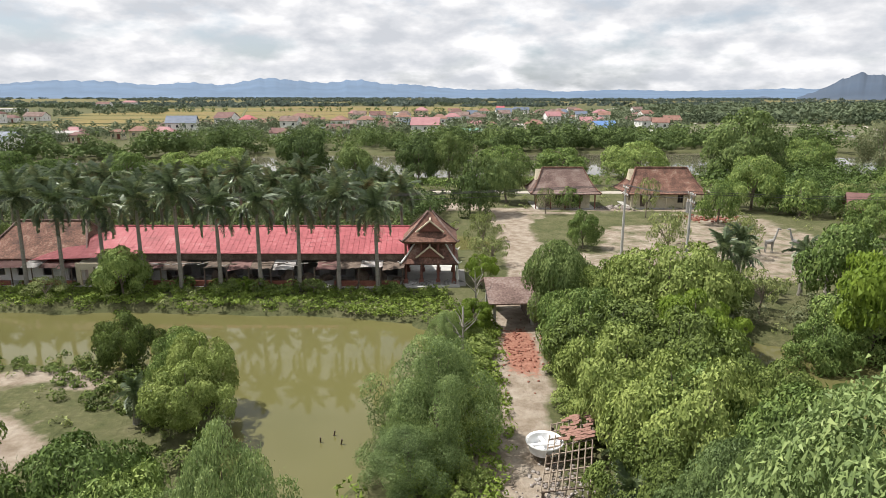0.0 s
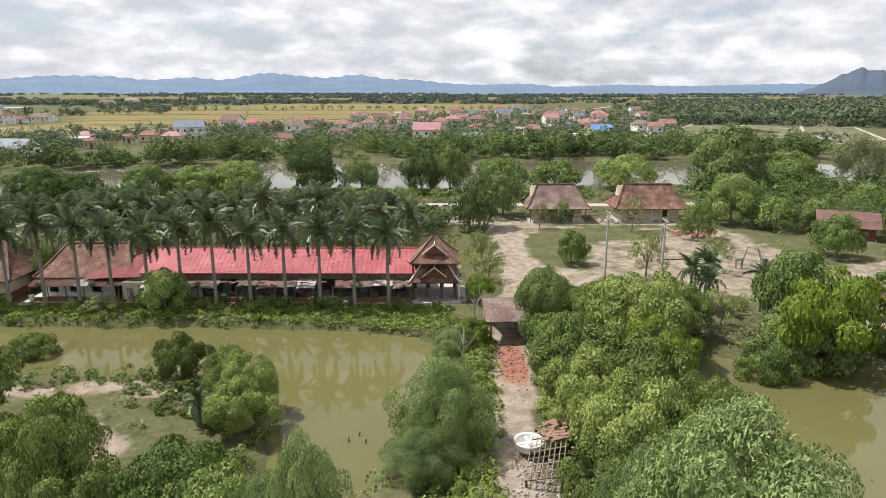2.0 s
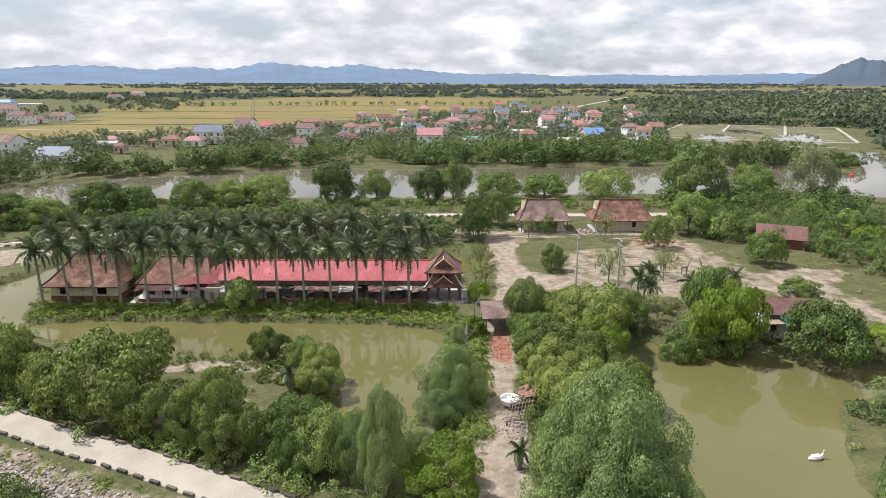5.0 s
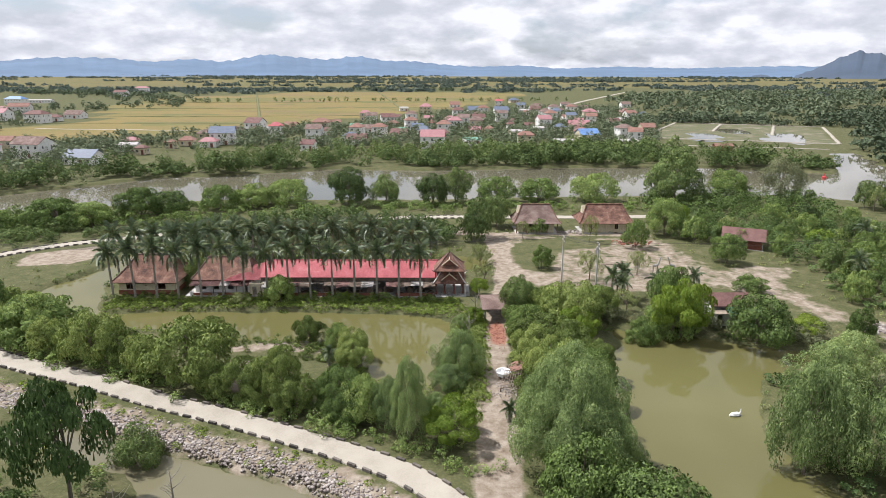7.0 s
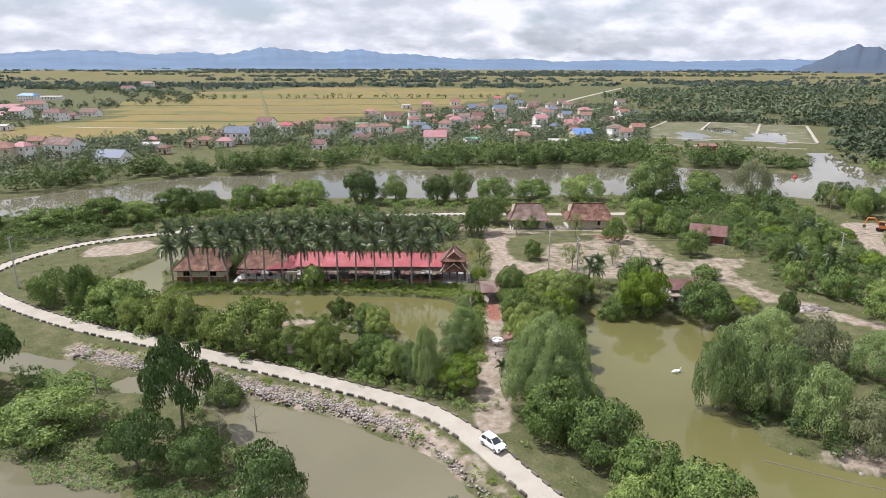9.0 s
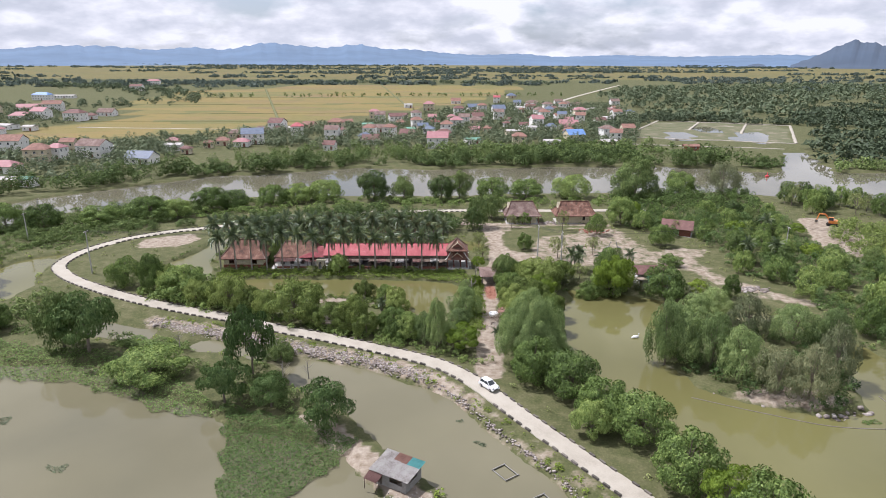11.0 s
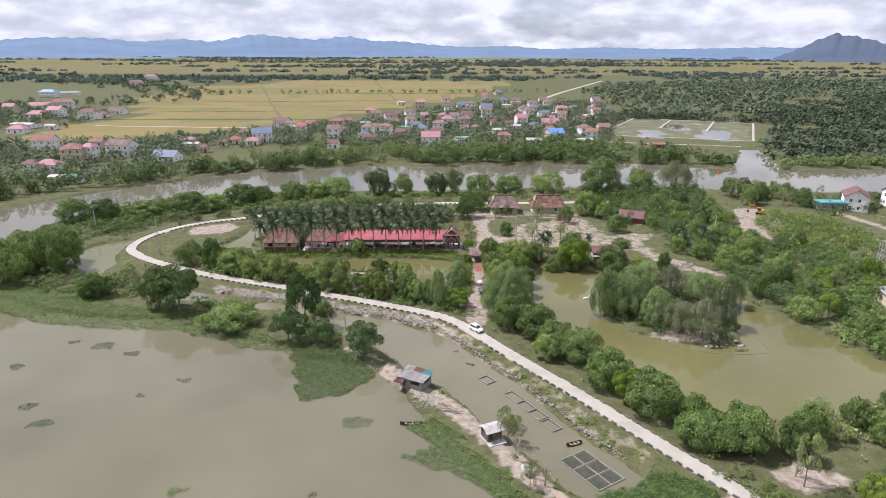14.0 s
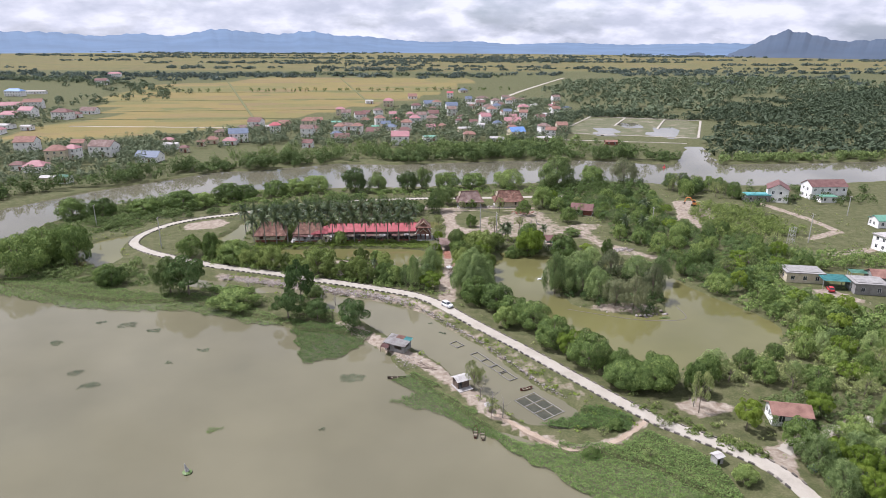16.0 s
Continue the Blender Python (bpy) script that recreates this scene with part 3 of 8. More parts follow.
def ribbon(name, line, width, mat, label, lift=0.07, rough_edge=0.12):
    pts = smooth_line(line, 1.0)
    xs, ys = np.array([p.x for p in pts]), np.array([p.y for p in pts])
    zs = height(xs, ys)
    zs = np.convolve(np.pad(zs, 4, "edge"), np.ones(9) / 9, "valid") + lift
    bm = bmesh.new()
    rows = []
    for i, p in enumerate(pts):
        d = (pts[min(i + 1, len(pts) - 1)] - pts[max(i - 1, 0)]).normalized()
        s = Vector((d.y, -d.x, 0))
        e0, e1 = (random.uniform(-rough_edge, rough_edge) for _ in range(2))
        rows.append([bm.verts.new((p.x + s.x * k, p.y + s.y * k, zs[i] - drop)) for k, drop in
                     ((-width / 2 + e0 - 0.15, 0.5), (-width / 2 + e0, 0), (0, -0.03), (width / 2 + e1, 0), (width / 2 + e1 + 0.15, 0.5))])
    for r, s in zip(rows, rows[1:]):
        for k in range(4):
            bm.faces.new((r[k], s[k], s[k + 1], r[k + 1]))
    bmesh.ops.recalc_face_normals(bm, faces=bm.faces)
    for fc in bm.faces:
        if abs(fc.normal.z) > 0.7 and fc.normal.z < 0:
            fc.normal_flip()
    return tagged(part(name, bm, mat), label, "road", kind="structure"), pts, zs


GRASS_BANK = material("grassy_bank", [(0.3, (0.07, 0.085, 0.035)), (0.7, (0.16, 0.155, 0.07))], 0.95, 0.2, 3)
road_ob, road_pts, road_zs = ribbon("road", ROAD, 3.5, ROAD_MAT, "pale narrow concrete lane curving round the ponds", 0.10)
for line in ([(122, 357), (226, 321)], [(122, 357), (185, 473)], [(185, 473), (281, 434)], [(281, 434), (226, 321)], [(157, 346), (215, 458)], [(192, 333), (250, 445)], [(112, 318), (206, 296)]):
    ribbon("pond_bund", line, 1.6, ROAD_MAT, "pale earth bund round the fish ponds", 0.3, 0.4)
ribbon("path", FOOT_PATH, 1.1, DIRT, "narrow trodden earth path round the weed bed", 0.06, 0.2)
ribbon("road", TRACK_EAST, 2.6, ROAD_MAT, "pale unpaved side lane among trees", 0.05, 0.3)
ribbon("road", [(-290, 408), (-153, 396)], 3.0, ROAD_MAT, "pale straight field lane through the rice", 0.15)
for k, (a, b) in enumerate((((-350, 520), (-70, 545)), ((-360, 640), (20, 672)), ((-400, 760), (60, 800)), ((-330, 455), (-110, 462)), ((-140, 440), (-300, 1000)), ((-40, 600), (-120, 1150)))):
    ribbon("field_bank", [a, b], 2.2, GRASS_BANK, "low grassy bank between rice plots", 0.25, 0.5)
ribbon("road", [(60, 480), (160, 760), (330, 1150)], 5.0, ROAD_MAT, "distant pale road leading out of the village", 0.3)

# ---- distance ----


def mountain_range(name, base, span, peaks, colour, glow, label):
    """A far ridge: radial sheet of hills. peaks: bearing in degrees, height."""
    m = bpy.data.materials.new(name)
    m.use_nodes = True
    n, l = m.node_tree.nodes, m.node_tree.links
    p = n["Principled BSDF"]
    p.inputs["Roughness"].default_value = 1.0
    t = n.new("ShaderNodeTexNoise")
    t.inputs["Scale"].default_value, t.inputs["Detail"].default_value = 0.004, 8
    l.new(n.new("ShaderNodeNewGeometry").outputs["Position"], t.inputs["Vector"])
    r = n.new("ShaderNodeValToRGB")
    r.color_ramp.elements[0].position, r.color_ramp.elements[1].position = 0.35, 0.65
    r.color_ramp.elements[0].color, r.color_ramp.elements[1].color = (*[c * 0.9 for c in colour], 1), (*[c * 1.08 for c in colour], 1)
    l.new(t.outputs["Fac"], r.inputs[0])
    # haze in front of the ridge: blue base colour, and the same blue emitted
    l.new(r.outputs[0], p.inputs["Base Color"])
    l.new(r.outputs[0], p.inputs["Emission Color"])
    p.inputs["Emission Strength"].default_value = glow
    ang = np.radians(np.linspace(peaks[0][0], peaks[-1][0], 420))
    top = np.interp(np.degrees(ang), [a for a, _ in peaks], [h for _, h in peaks])
    top = np.convolve(np.pad(top, 3, "edge"), np.ones(7) / 7, "valid")
    top = top * (1 + 0.035 * np.sin(np.degrees(ang) * 5.1) + 0.02 * np.sin(np.degrees(ang) * 9.7 + 1) + 0.008 * np.sin(np.degrees(ang) * 23))
    co = []
    for k, (dist, share) in enumerate(((base, 0.0), (base + span * 0.25, 0.16), (base + span * 0.55, 0.5), (base + span, 1.0), (base + span + 120, 0.6))):
        wob = 1 + (0.05 * np.sin(np.degrees(ang) * (1.3 + k) + 2 * k) if 0 < k < 3 else 0)
        co.append(np.stack([np.sin(ang) * dist, np.cos(ang) * dist, top * share * wob + 2.0], -1))
    co = np.array(co)
    k, w = co.shape[:2]
    ids = np.arange(k * w).reshape(k, w)
    q = np.stack([ids[:-1, :-1], ids[:-1, 1:], ids[1:, 1:], ids[1:, :-1]], -1).reshape(-1, 4)
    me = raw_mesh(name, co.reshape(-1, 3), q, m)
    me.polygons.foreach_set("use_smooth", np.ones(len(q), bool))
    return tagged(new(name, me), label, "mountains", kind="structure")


# both ridges carry their haze as colour and glow
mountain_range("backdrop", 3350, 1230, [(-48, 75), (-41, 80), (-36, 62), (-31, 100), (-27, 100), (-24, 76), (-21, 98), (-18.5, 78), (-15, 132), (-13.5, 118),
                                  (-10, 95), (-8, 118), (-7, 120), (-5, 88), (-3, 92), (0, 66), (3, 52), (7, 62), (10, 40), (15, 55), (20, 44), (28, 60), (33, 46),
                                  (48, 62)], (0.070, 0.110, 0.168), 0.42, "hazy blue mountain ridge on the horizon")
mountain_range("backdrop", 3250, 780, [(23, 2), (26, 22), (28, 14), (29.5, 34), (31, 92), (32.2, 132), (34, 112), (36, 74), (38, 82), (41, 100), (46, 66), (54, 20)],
               (0.036, 0.054, 0.082), 0.36, "hazy grey-blue wooded hill rising from the plain")

# ---- leaves and trees ----


def leaf_blades(centre, normal, size, rng, slim=0.55, stray=0.38):
    """Pointed leaves at the centres, facing roughly along the normals."""
    k = len(centre)
    nrm = normal / (np.linalg.norm(normal, axis=1, keepdims=True) + 1e-9) + rng.normal(0, stray, (k, 3))
    nrm /= np.linalg.norm(nrm, axis=1, keepdims=True) + 1e-9
    t = np.cross(nrm, rng.normal(0, 1, (k, 3)))
    t /= np.linalg.norm(t, axis=1, keepdims=True) + 1e-9
    b = np.cross(nrm, t)
    s = size * rng.uniform(0.6, 1.35, (k, 1))
    co = np.stack([centre - t * s * 0.7 - b * s * slim, centre - t * s * 0.7 + b * s * slim, centre + t * s * 1.3 - nrm * s * 0.3], 1)
    return co.reshape(-1, 3), np.arange(3 * k).reshape(k, 3)


STYLE = {  # clumps, leaves, leaf size, clump size, flatness of clumps, trunk share, how conical
    "b": (46, 14500, 0.0265, 0.25, 1.00, 0.05, 0.10),
    "o": (58, 15500, 0.0255, 0.22, 1.00, 0.05, 0.05),
    "d": (40, 14500, 0.0260, 0.27, 1.05, 0.04, 0.00),
    "f": (56, 17000, 0.0225, 0.21, 1.35, 0.03, 0.45),
    "y": (30, 11500, 0.0280, 0.25, 0.70, 0.26, 0.00),
    "s": (15, 3800, 0.0250, 0.26, 0.95, 0.26, 0.10),
    "c": (44, 12500, 0.0230, 0.22, 1.30, 0.10, 0.35),
    "t": (15, 9500, 0.0290, 0.31, 0.62, 0.22, 0.15),
}


def crown_arrays(style, seed, share=1.0):
    """A crown of radius 1 that fills heights from the trunk's share up to 1: clumps of leaves over a rough dome."""
    lobes, leaves, size, lobe, flat, low, cone = STYLE[style]
    rng = np.random.default_rng(seed)
    a = np.arange(lobes) * 2.39996 + rng.uniform(-0.5, 0.5, lobes)
    u = np.clip(1.0 - 1.7 * (np.arange(lobes) + 0.5) / lobes + rng.normal(0, 0.07, lobes), -0.75, 1)
    reach = np.where(rng.uniform(size=lobes) < 0.78, rng.uniform(0.84, 1.08, lobes), rng.uniform(0.4, 0.8, lobes))
    side = np.sqrt(1 - np.minimum(u * u, 1)) * (1 - lobe * 0.9) * reach * (1 - cone * np.clip(u, -0.3, 1))
    swell = 1 + 0.13 * np.sin(2 * a + seed) + 0.09 * np.sin(3 * a + 2 * seed)
    zc, hz = (low + 1.0) * 0.47, (1.0 - low) * 0.5
    c = np.stack([side * swell * np.cos(a), side * swell * np.sin(a), zc + hz * u * (1 - lobe * 0.55) * reach], 1)
    rad = lobe * rng.uniform(0.62, 1.3, lobes)
    pick = rng.choice(lobes, int(leaves * share), p=rad ** 2 / (rad ** 2).sum())
    out = c - np.array([0, 0, zc - 0.1])
    out /= np.linalg.norm(out, axis=1, keepdims=True)
    d = rng.normal(0, 1, (len(pick), 3)) + out[pick] * 0.55 + np.array([0, 0, 0.35])
    d /= np.linalg.norm(d, axis=1, keepdims=True)
    depth = np.where(rng.uniform(size=len(d)) < 0.85, rng.uniform(0.88, 1.06, len(d)), rng.uniform(0.3, 0.88, len(d)))
    depth = np.where(rng.uniform(size=len(d)) < 0.05, depth * 1.2, depth)
    p = c[pick] + d * (rad[pick] * depth)[:, None] * np.array([1, 1, 0.56 * flat])
    p[:, 2] = np.clip(p[:, 2], low * 0.55, 1.06)
    nr = d + out[pick] * 0.3 + np.array([0, 0, 0.25])
    return leaf_blades(p, nr, size / (share ** (0.45 if share > 1 else 0.36)), rng, 0.42 if style in "fc" else 0.55), c


def trunk_mesh(style, seed, lobes):
    rng = np.random.default_rng(seed + 99)
    low = STYLE[style][5]
    bm = bmesh.new()
    top = low + 0.25
    bend = rng.normal(0, 0.05, 2)
    line = [(0, 0, -0.06), (bend[0] * 0.4, bend[1] * 0.4, top * 0.4), (bend[0], bend[1], top * 0.75), (bend[0] * 1.4, bend[1] * 1.4, top + 0.15)]
    tube(bm, line, [0.055, 0.042, 0.034, 0.02], 7)
    for c in lobes[:7]:
        start = Vector(line[2]) * (0.75 + 0.3 * rng.uniform())
        end = Vector(c)
        mid = start.lerp(end, 0.5) + Vector((0, 0, 0.04))
        tube(bm, [start, mid, end], [0.02, 0.014, 0.006], 5)
    me = bpy.data.meshes.new("trunk")
    bm.to_mesh(me)
    bm.free()
    me.materials.append(BARK)
    return me


TREE_WORDS = {"t": ("tall dark-green tree with open clumped crown", "tree"), "b": ("leafy green tree with rounded crown", "tree"), "o": ("olive-green leafy tree with rounded crown", "tree"), "d": ("dense dark-green tree with round crown", "tree"),
              "f": ("feathery grey-green tree", "tree"), "y": ("bright yellow-green spreading tree", "tree"),
              "s": ("thin half-bare tree", "tree"), "c": ("dull-green drooping casuarina tree", "tree")}
PROTO = {}
for st in STYLE:
    for v in range(3):
        for lod, share in (("fine", 1.25), ("near", 0.62), ("mid", 0.22)):
            (co, q), lobes = crown_arrays(st, 17 * v + ord(st), share * 2 if st == "f" and lod == "fine" else share)
            PROTO[st, v, lod] = (raw_mesh("crown", co, q, LEAF[st]), trunk_mesh(st, v, lobes))


def tree(style, x, y, r, h, lod="near", where=""):
    """A tree of crown radius r and height h."""
    v = random.randrange(3)
    crown, trunk = PROTO[style, v, lod]
    e = thing("tree", x, y, ground_z(x, y) - 0.05, random.uniform(0, 360), TREE_WORDS[style][0] + where, TREE_WORDS[style][1])
    for nm, me in (("trunk", trunk), ("crown", crown)):
        o = new(nm, me)
        o.parent = e
        o.scale = (r, r, h)
    return e


POND_TREES = [
    ('b', -53.2, 36.6, 4.5, 8.0), ('b', -47.5, 35.1, 2.8, 5.9), ('b', -37.2, 31.6, 6.5, 9.0), ('b', -28.4, 26.7, 3.6, 5.7),
    ('b', -23.7, 25.3, 3.3, 7.6), ('b', -15.4, 23.2, 3.5, 6.2), ('b', -12.5, 21.2, 3.1, 5.9), ('f', -6.5, 16.8, 2.6, 9.9),
    ('f', -0.4, 33.5, 3.5, 6.3), ('y', -1.6, 16.2, 3.8, 5.0), ('b', -23.9, 45.1, 2.6, 4.7), ('b', -18.9, 42.9, 2.2, 3.8),
    ('b', -15.8, 35.8, 2.7, 4.2), ('b', -16.2, 39.4, 2.5, 4.6), ('b', -41.6, 51.3, 2.4, 3.2), ('b', -67.2, 45.0, 4.8, 7.8), ('b', -77.0, 55.5, 3.9, 5.0),
    ('b', -83.5, 51.4, 4.0, 7.3), ('b', -75.5, 48.2, 3.4, 9.0), ('b', -66.5, 44.6, 6.5, 7.0),
]

TRACK_TREES = [
    ('d', 9.7, 52.1, 3.2, 7.4), ('b', 17.9, 48.2, 5.4, 8.7), ('b', 12.5, 39.8, 5.0, 6.6), ('b', 13.8, 31.2, 5.0, 5.8),
    ('b', 10.1, 25.8, 2.9, 5.2), ('f', 11.0, 10.0, 5.8, 9.8), ('f', 15.0, 9.9, 3.2, 7.3), ('f', 0.3, 48.8, 1.6, 2.9),
    ('f', -0.8, 36.5, 2.3, 3.3), ('f', -1.8, 30.0, 2.9, 3.1), ('y', 2.7, 51.5, 1.9, 3.2), ('b', 15.4, 60.6, 2.5, 3.4),
    ('d', 11.4, 57.5, 2.9, 6.3), ('s', 5.7, 74.9, 2.6, 3.7), ('b', 11.7, 35.3, 2.5, 3.0), ('b', 16.2, 41.5, 3.1, 3.4),
]

POND2_TREES = [
    ('b', 29.4, 46.5, 2.7, 4.8), ('b', 24.7, 56.9, 3.0, 5.3), ('y', 36.0, 48.1, 5.0, 10.9), ('b', 37.6, 57.4, 4.0, 8.2),
    ('b', 47.2, 45.0, 5.3, 7.6), ('y', 56.2, 46.8, 2.7, 3.4), ('b', 63.0, 44.5, 2.2, 5.9), ('s', 29.6, 56.7, 2.5, 4.4),
    ('b', 56.9, 68.8, 3.3, 3.1), ('b', 34.9, 49.2, 4.1, 6.0), ('b', 60.5, 87.4, 3.7, 6.8),
]

ROAD_TREES = [
    ('b', 10.7, 4.6, 4.7, 7.8), ('b', 16.4, -0.2, 5.1, 7.2), ('b', 19.7, -8.7, 4.8, 6.8), ('b', 24.4, -13.3, 5.1, 6.8),
    ('b', 27.2, -24.1, 5.2, 7.6), ('y', 29.8, -30.9, 3.5, 6.9), ('b', 33.4, -34.5, 5.1, 8.2), ('b', 39.4, -37.8, 3.3, 5.5),
    ('b', 38.9, -43.9, 4.9, 6.4), ('b', 45.1, -45.6, 4.3, 7.8), ('b', 39.8, -44.3, 5.0, 6.0), ('b', 45.6, -45.8, 4.9, 7.4),
    ('b', 52.9, -48.8, 2.7, 7.3), ('b', 16.9, -13.1, 3.1, 5.6), ('f', 11.0, 12.6, 6.2, 13.2), ('b', 54.3, -44.5, 2.4, 5.5),
    ('s', 50.2, -56.0, 2.3, 9.5),
]

ISLE_TREES = [
    ('f', 39.2, 12.8, 4.8, 10.0), ('f', 44.6, 10.2, 4.2, 10.1), ('f', 47.4, 5.0, 4.6, 9.5), ('c', 51.2, -0.1, 4.4, 7.9),
    ('c', 56.1, -1.8, 4.4, 9.1), ('c', 64.0, 4.8, 4.0, 9.8), ('c', 57.6, 24.4, 4.6, 8.2), ('f', 64.8, 19.7, 5.1, 7.7),
    ('f', 48.0, 27.8, 4.7, 6.9), ('f', 71.2, 17.6, 3.9, 8.1), ('f', 53.5, 31.2, 4.2, 7.3), ('f', 36.5, 11.5, 3.7, 13.2),
]

SPIT_TREES = [
    ('t', -73.6, 14.9, 6.4, 12.4), ('d', -79.4, 16.9, 4.5, 10.8), ('b', -57.5, 5.1, 6.5, 5.1), ('t', -41.5, -3.3, 3.9, 8.2),
    ('t', -39.3, 5.3, 4.2, 14.3), ('t', -33.5, -4.6, 3.3, 5.9), ('t', -23.2, -10.8, 4.2, 8.1), ('d', -36.6, 13.5, 3.1, 4.9),
    ('b', -99.5, 24.8, 4.0, 5.9), ('b', -120.2, 46.8, 6.1, 12.7), ('b', -132.9, 37.1, 8.1, 12.9), ('b', -130.4, 47.5, 7.6, 11.8),
    ('b', -126.2, 55.4, 5.9, 10.8), ('b', -102.0, 26.5, 4.4, 6.0), ('s', 5.0, -43.2, 2.2, 7.5), ('s', 7.0, -55.7, 1.4, 4.6),
    ('s', 6.6, -39.0, 2.1, 3.8),
]

RIVER_TREES = [
    ('b', -148.3, 105.3, 6.5, 8.3), ('b', -136.3, 105.4, 6.5, 8.3), ('b', -121.2, 112.2, 7.1, 6.1), ('b', -107.3, 119.5, 8.2, 7.9),
    ('b', -99.0, 121.8, 5.5, 6.4), ('b', -90.6, 133.4, 6.7, 8.4), ('b', -83.8, 137.0, 5.9, 6.8), ('b', -69.9, 141.2, 6.0, 7.9),
    ('b', -61.6, 146.5, 6.0, 7.1), ('b', -51.5, 150.3, 7.1, 8.0), ('d', -32.2, 149.4, 7.1, 11.0), ('d', -21.0, 149.7, 5.1, 9.0),
    ('d', -5.9, 150.1, 5.6, 9.3), ('d', 1.4, 152.2, 5.2, 10.8), ('b', 14.4, 155.0, 6.2, 8.3), ('b', 28.4, 155.7, 7.3, 7.5),
    ('b', 46.8, 155.9, 7.3, 9.2),
]

GROVE_TREES = [
    ('d', 71.3, 152.2, 9.7, 15.9), ('b', 92.9, 162.4, 6.3, 9.6), ('c', 109.2, 159.6, 7.5, 13.3), ('d', 6.4, 109.3, 4.1, 9.7),
    ('d', 12.1, 120.9, 4.6, 8.4), ('d', 4.6, 105.9, 3.5, 7.1), ('b', 18.8, 83.3, 2.4, 5.0), ('s', 27.3, 75.3, 2.9, 6.4),
    ('s', 34.1, 105.5, 2.1, 6.8), ('s', 17.6, 108.1, 2.0, 4.8), ('b', 22.7, 114.0, 2.5, 4.0), ('s', 38.1, 78.8, 2.4, 5.5),
    ('s', 5.6, 86.6, 2.5, 5.8), ('b', 43.9, 100.0, 3.1, 6.7), ('b', 55.0, 112.4, 5.1, 9.4),
]

TRACK_TREES += [("b", 10.5, 35, 3.6, 6.8), ("b", 15, 37, 4.2, 7.2), ("y", 17.5, 42, 3.6, 7.0), ("b", 10.2, 45, 3.2, 6.2), ("b", 12.2, 28.5, 3.8, 7.4), ("b", 16, 26, 3.8, 7.2),
                ("f", 9.8, 19, 3.2, 8.2), ("f", 14, 18, 3.8, 8.4), ("b", 19, 33, 2.6, 5.5), ("b", 21, 50, 3.4, 6.4), ("b", 24, 55, 3.0, 5.6), ("b", 15, 53, 3.2, 6.4)]
POND_TREES += [("b", -58, 39.5, 3.4, 6.0), ("b", -44, 32.5, 3.2, 6.0), ("b", -33, 27.5, 2.8, 4.6), ("b", -21, 23, 3.0, 5.0), ("b", -14.5, 20.5, 2.6, 4.6), ("f", -9, 19.5, 2.6, 6.2),
               ("b", -62, 40, 3.0, 5.5), ("b", -71, 46, 3.2, 6.0), ("f", -3.5, 20.5, 2.2, 4.0), ("b", -26, 25, 2.6, 5.0)]
for group, where in ((POND_TREES, " on the pond bank"), (TRACK_TREES, " beside the dirt track"), (POND2_TREES, " at the water's edge"),
                     (ROAD_TREES, " along the lane"), (ISLE_TREES, " on the small island"), (SPIT_TREES, " on the muddy spit"),
                     (GROVE_TREES, " near the yard"), (RIVER_TREES, " on the river bank")):
    grow = 1.02
    for st, x, y, r, h in group:
        r, h = r * grow, h * grow
        if group in (TRACK_TREES, POND_TREES) and st == "b" and (int(x * 10) + int(y * 10)) % 3:
            st = "o"
        lod = "mid" if y > 95 and r < 4.5 else "near"
        if 8 < y < 58 and abs(x) < 32 and group in (TRACK_TREES, POND_TREES, ROAD_TREES):
            lod = "fine"
        tree(st, x, y, r, h, lod, where)


def scatter(poly, count, gap, seed, clear=0.5):
    """Random places inside a polygon, off the water, the road and one another."""
    rng = np.random.default_rng(seed)
    p = np.array(poly, float)
    lo, hi = p.min(0), p.max(0)
    got = np.zeros((0, 2))
    for _ in range(60):
        c = rng.uniform(lo, hi, (count * 2, 2))
        ok = inside(poly, c[:, 0], c[:, 1]) & (water_depth(c[:, 0], c[:, 1]) < -clear) & (line_distance(ROAD, c[:, 0], c[:, 1]) > 3.6)
        for q in c[ok]:
            if len(got) >= count:
                return got
            if not len(got) or np.min(np.hypot(*(got - q).T)) > gap:
                got = np.vstack([got, q])
    return got


ORCHARD = [(54, 110), (60, 122), (112, 126), (108, 100), (104, 84), (110, 72), (128, 52), (132, 30), (110, 18), (94, 2), (84, 8), (82, 26), (78, 42), (84, 50),
           (72, 62), (78, 84), (72, 92)]
for i, (x, y) in enumerate(scatter(ORCHARD, 62, 5.4, 5)):
    tree("bbybdbs"[i % 7], x, y, random.uniform(2.4, 3.9), random.uniform(4.2, 7.2), "mid", " in the old orchard")
SOUTH_WOOD = [(94, -4), (108, 4), (116, -8), (110, -40), (90, -52), (76, -54), (72, -46), (58, -44), (52, -46), (62, -38), (82, -32), (93, -22)]
for i, (x, y) in enumerate(scatter(SOUTH_WOOD, 44, 4.0, 6)):
    tree("bybfbs"[i % 6], x, y, random.uniform(2.0, 3.4), random.uniform(3.8, 6.5), "mid", " in the thicket by the pond")
NEAR_WOOD = [(54, -62), (62, -54), (72, -57), (86, -62), (90, -80), (70, -92), (60, -86), (62, -72)]
for i, (x, y) in enumerate(scatter(NEAR_WOOD, 26, 3.8, 8)):
    if math.hypot(x - 66.5, y + 60) > 7 and abs(y + 66 - (x - 60) * 0.2) > 2.2:
        tree("bbyf"[i % 4], x, y, random.uniform(2.4, 3.8), random.uniform(4.5, 7.5), "near", " near the white cottage")
BANK = [(-118, 118), (-104, 142), (-60, 152), (0, 152), (60, 158), (60, 140), (-30, 136), (-80, 124)]
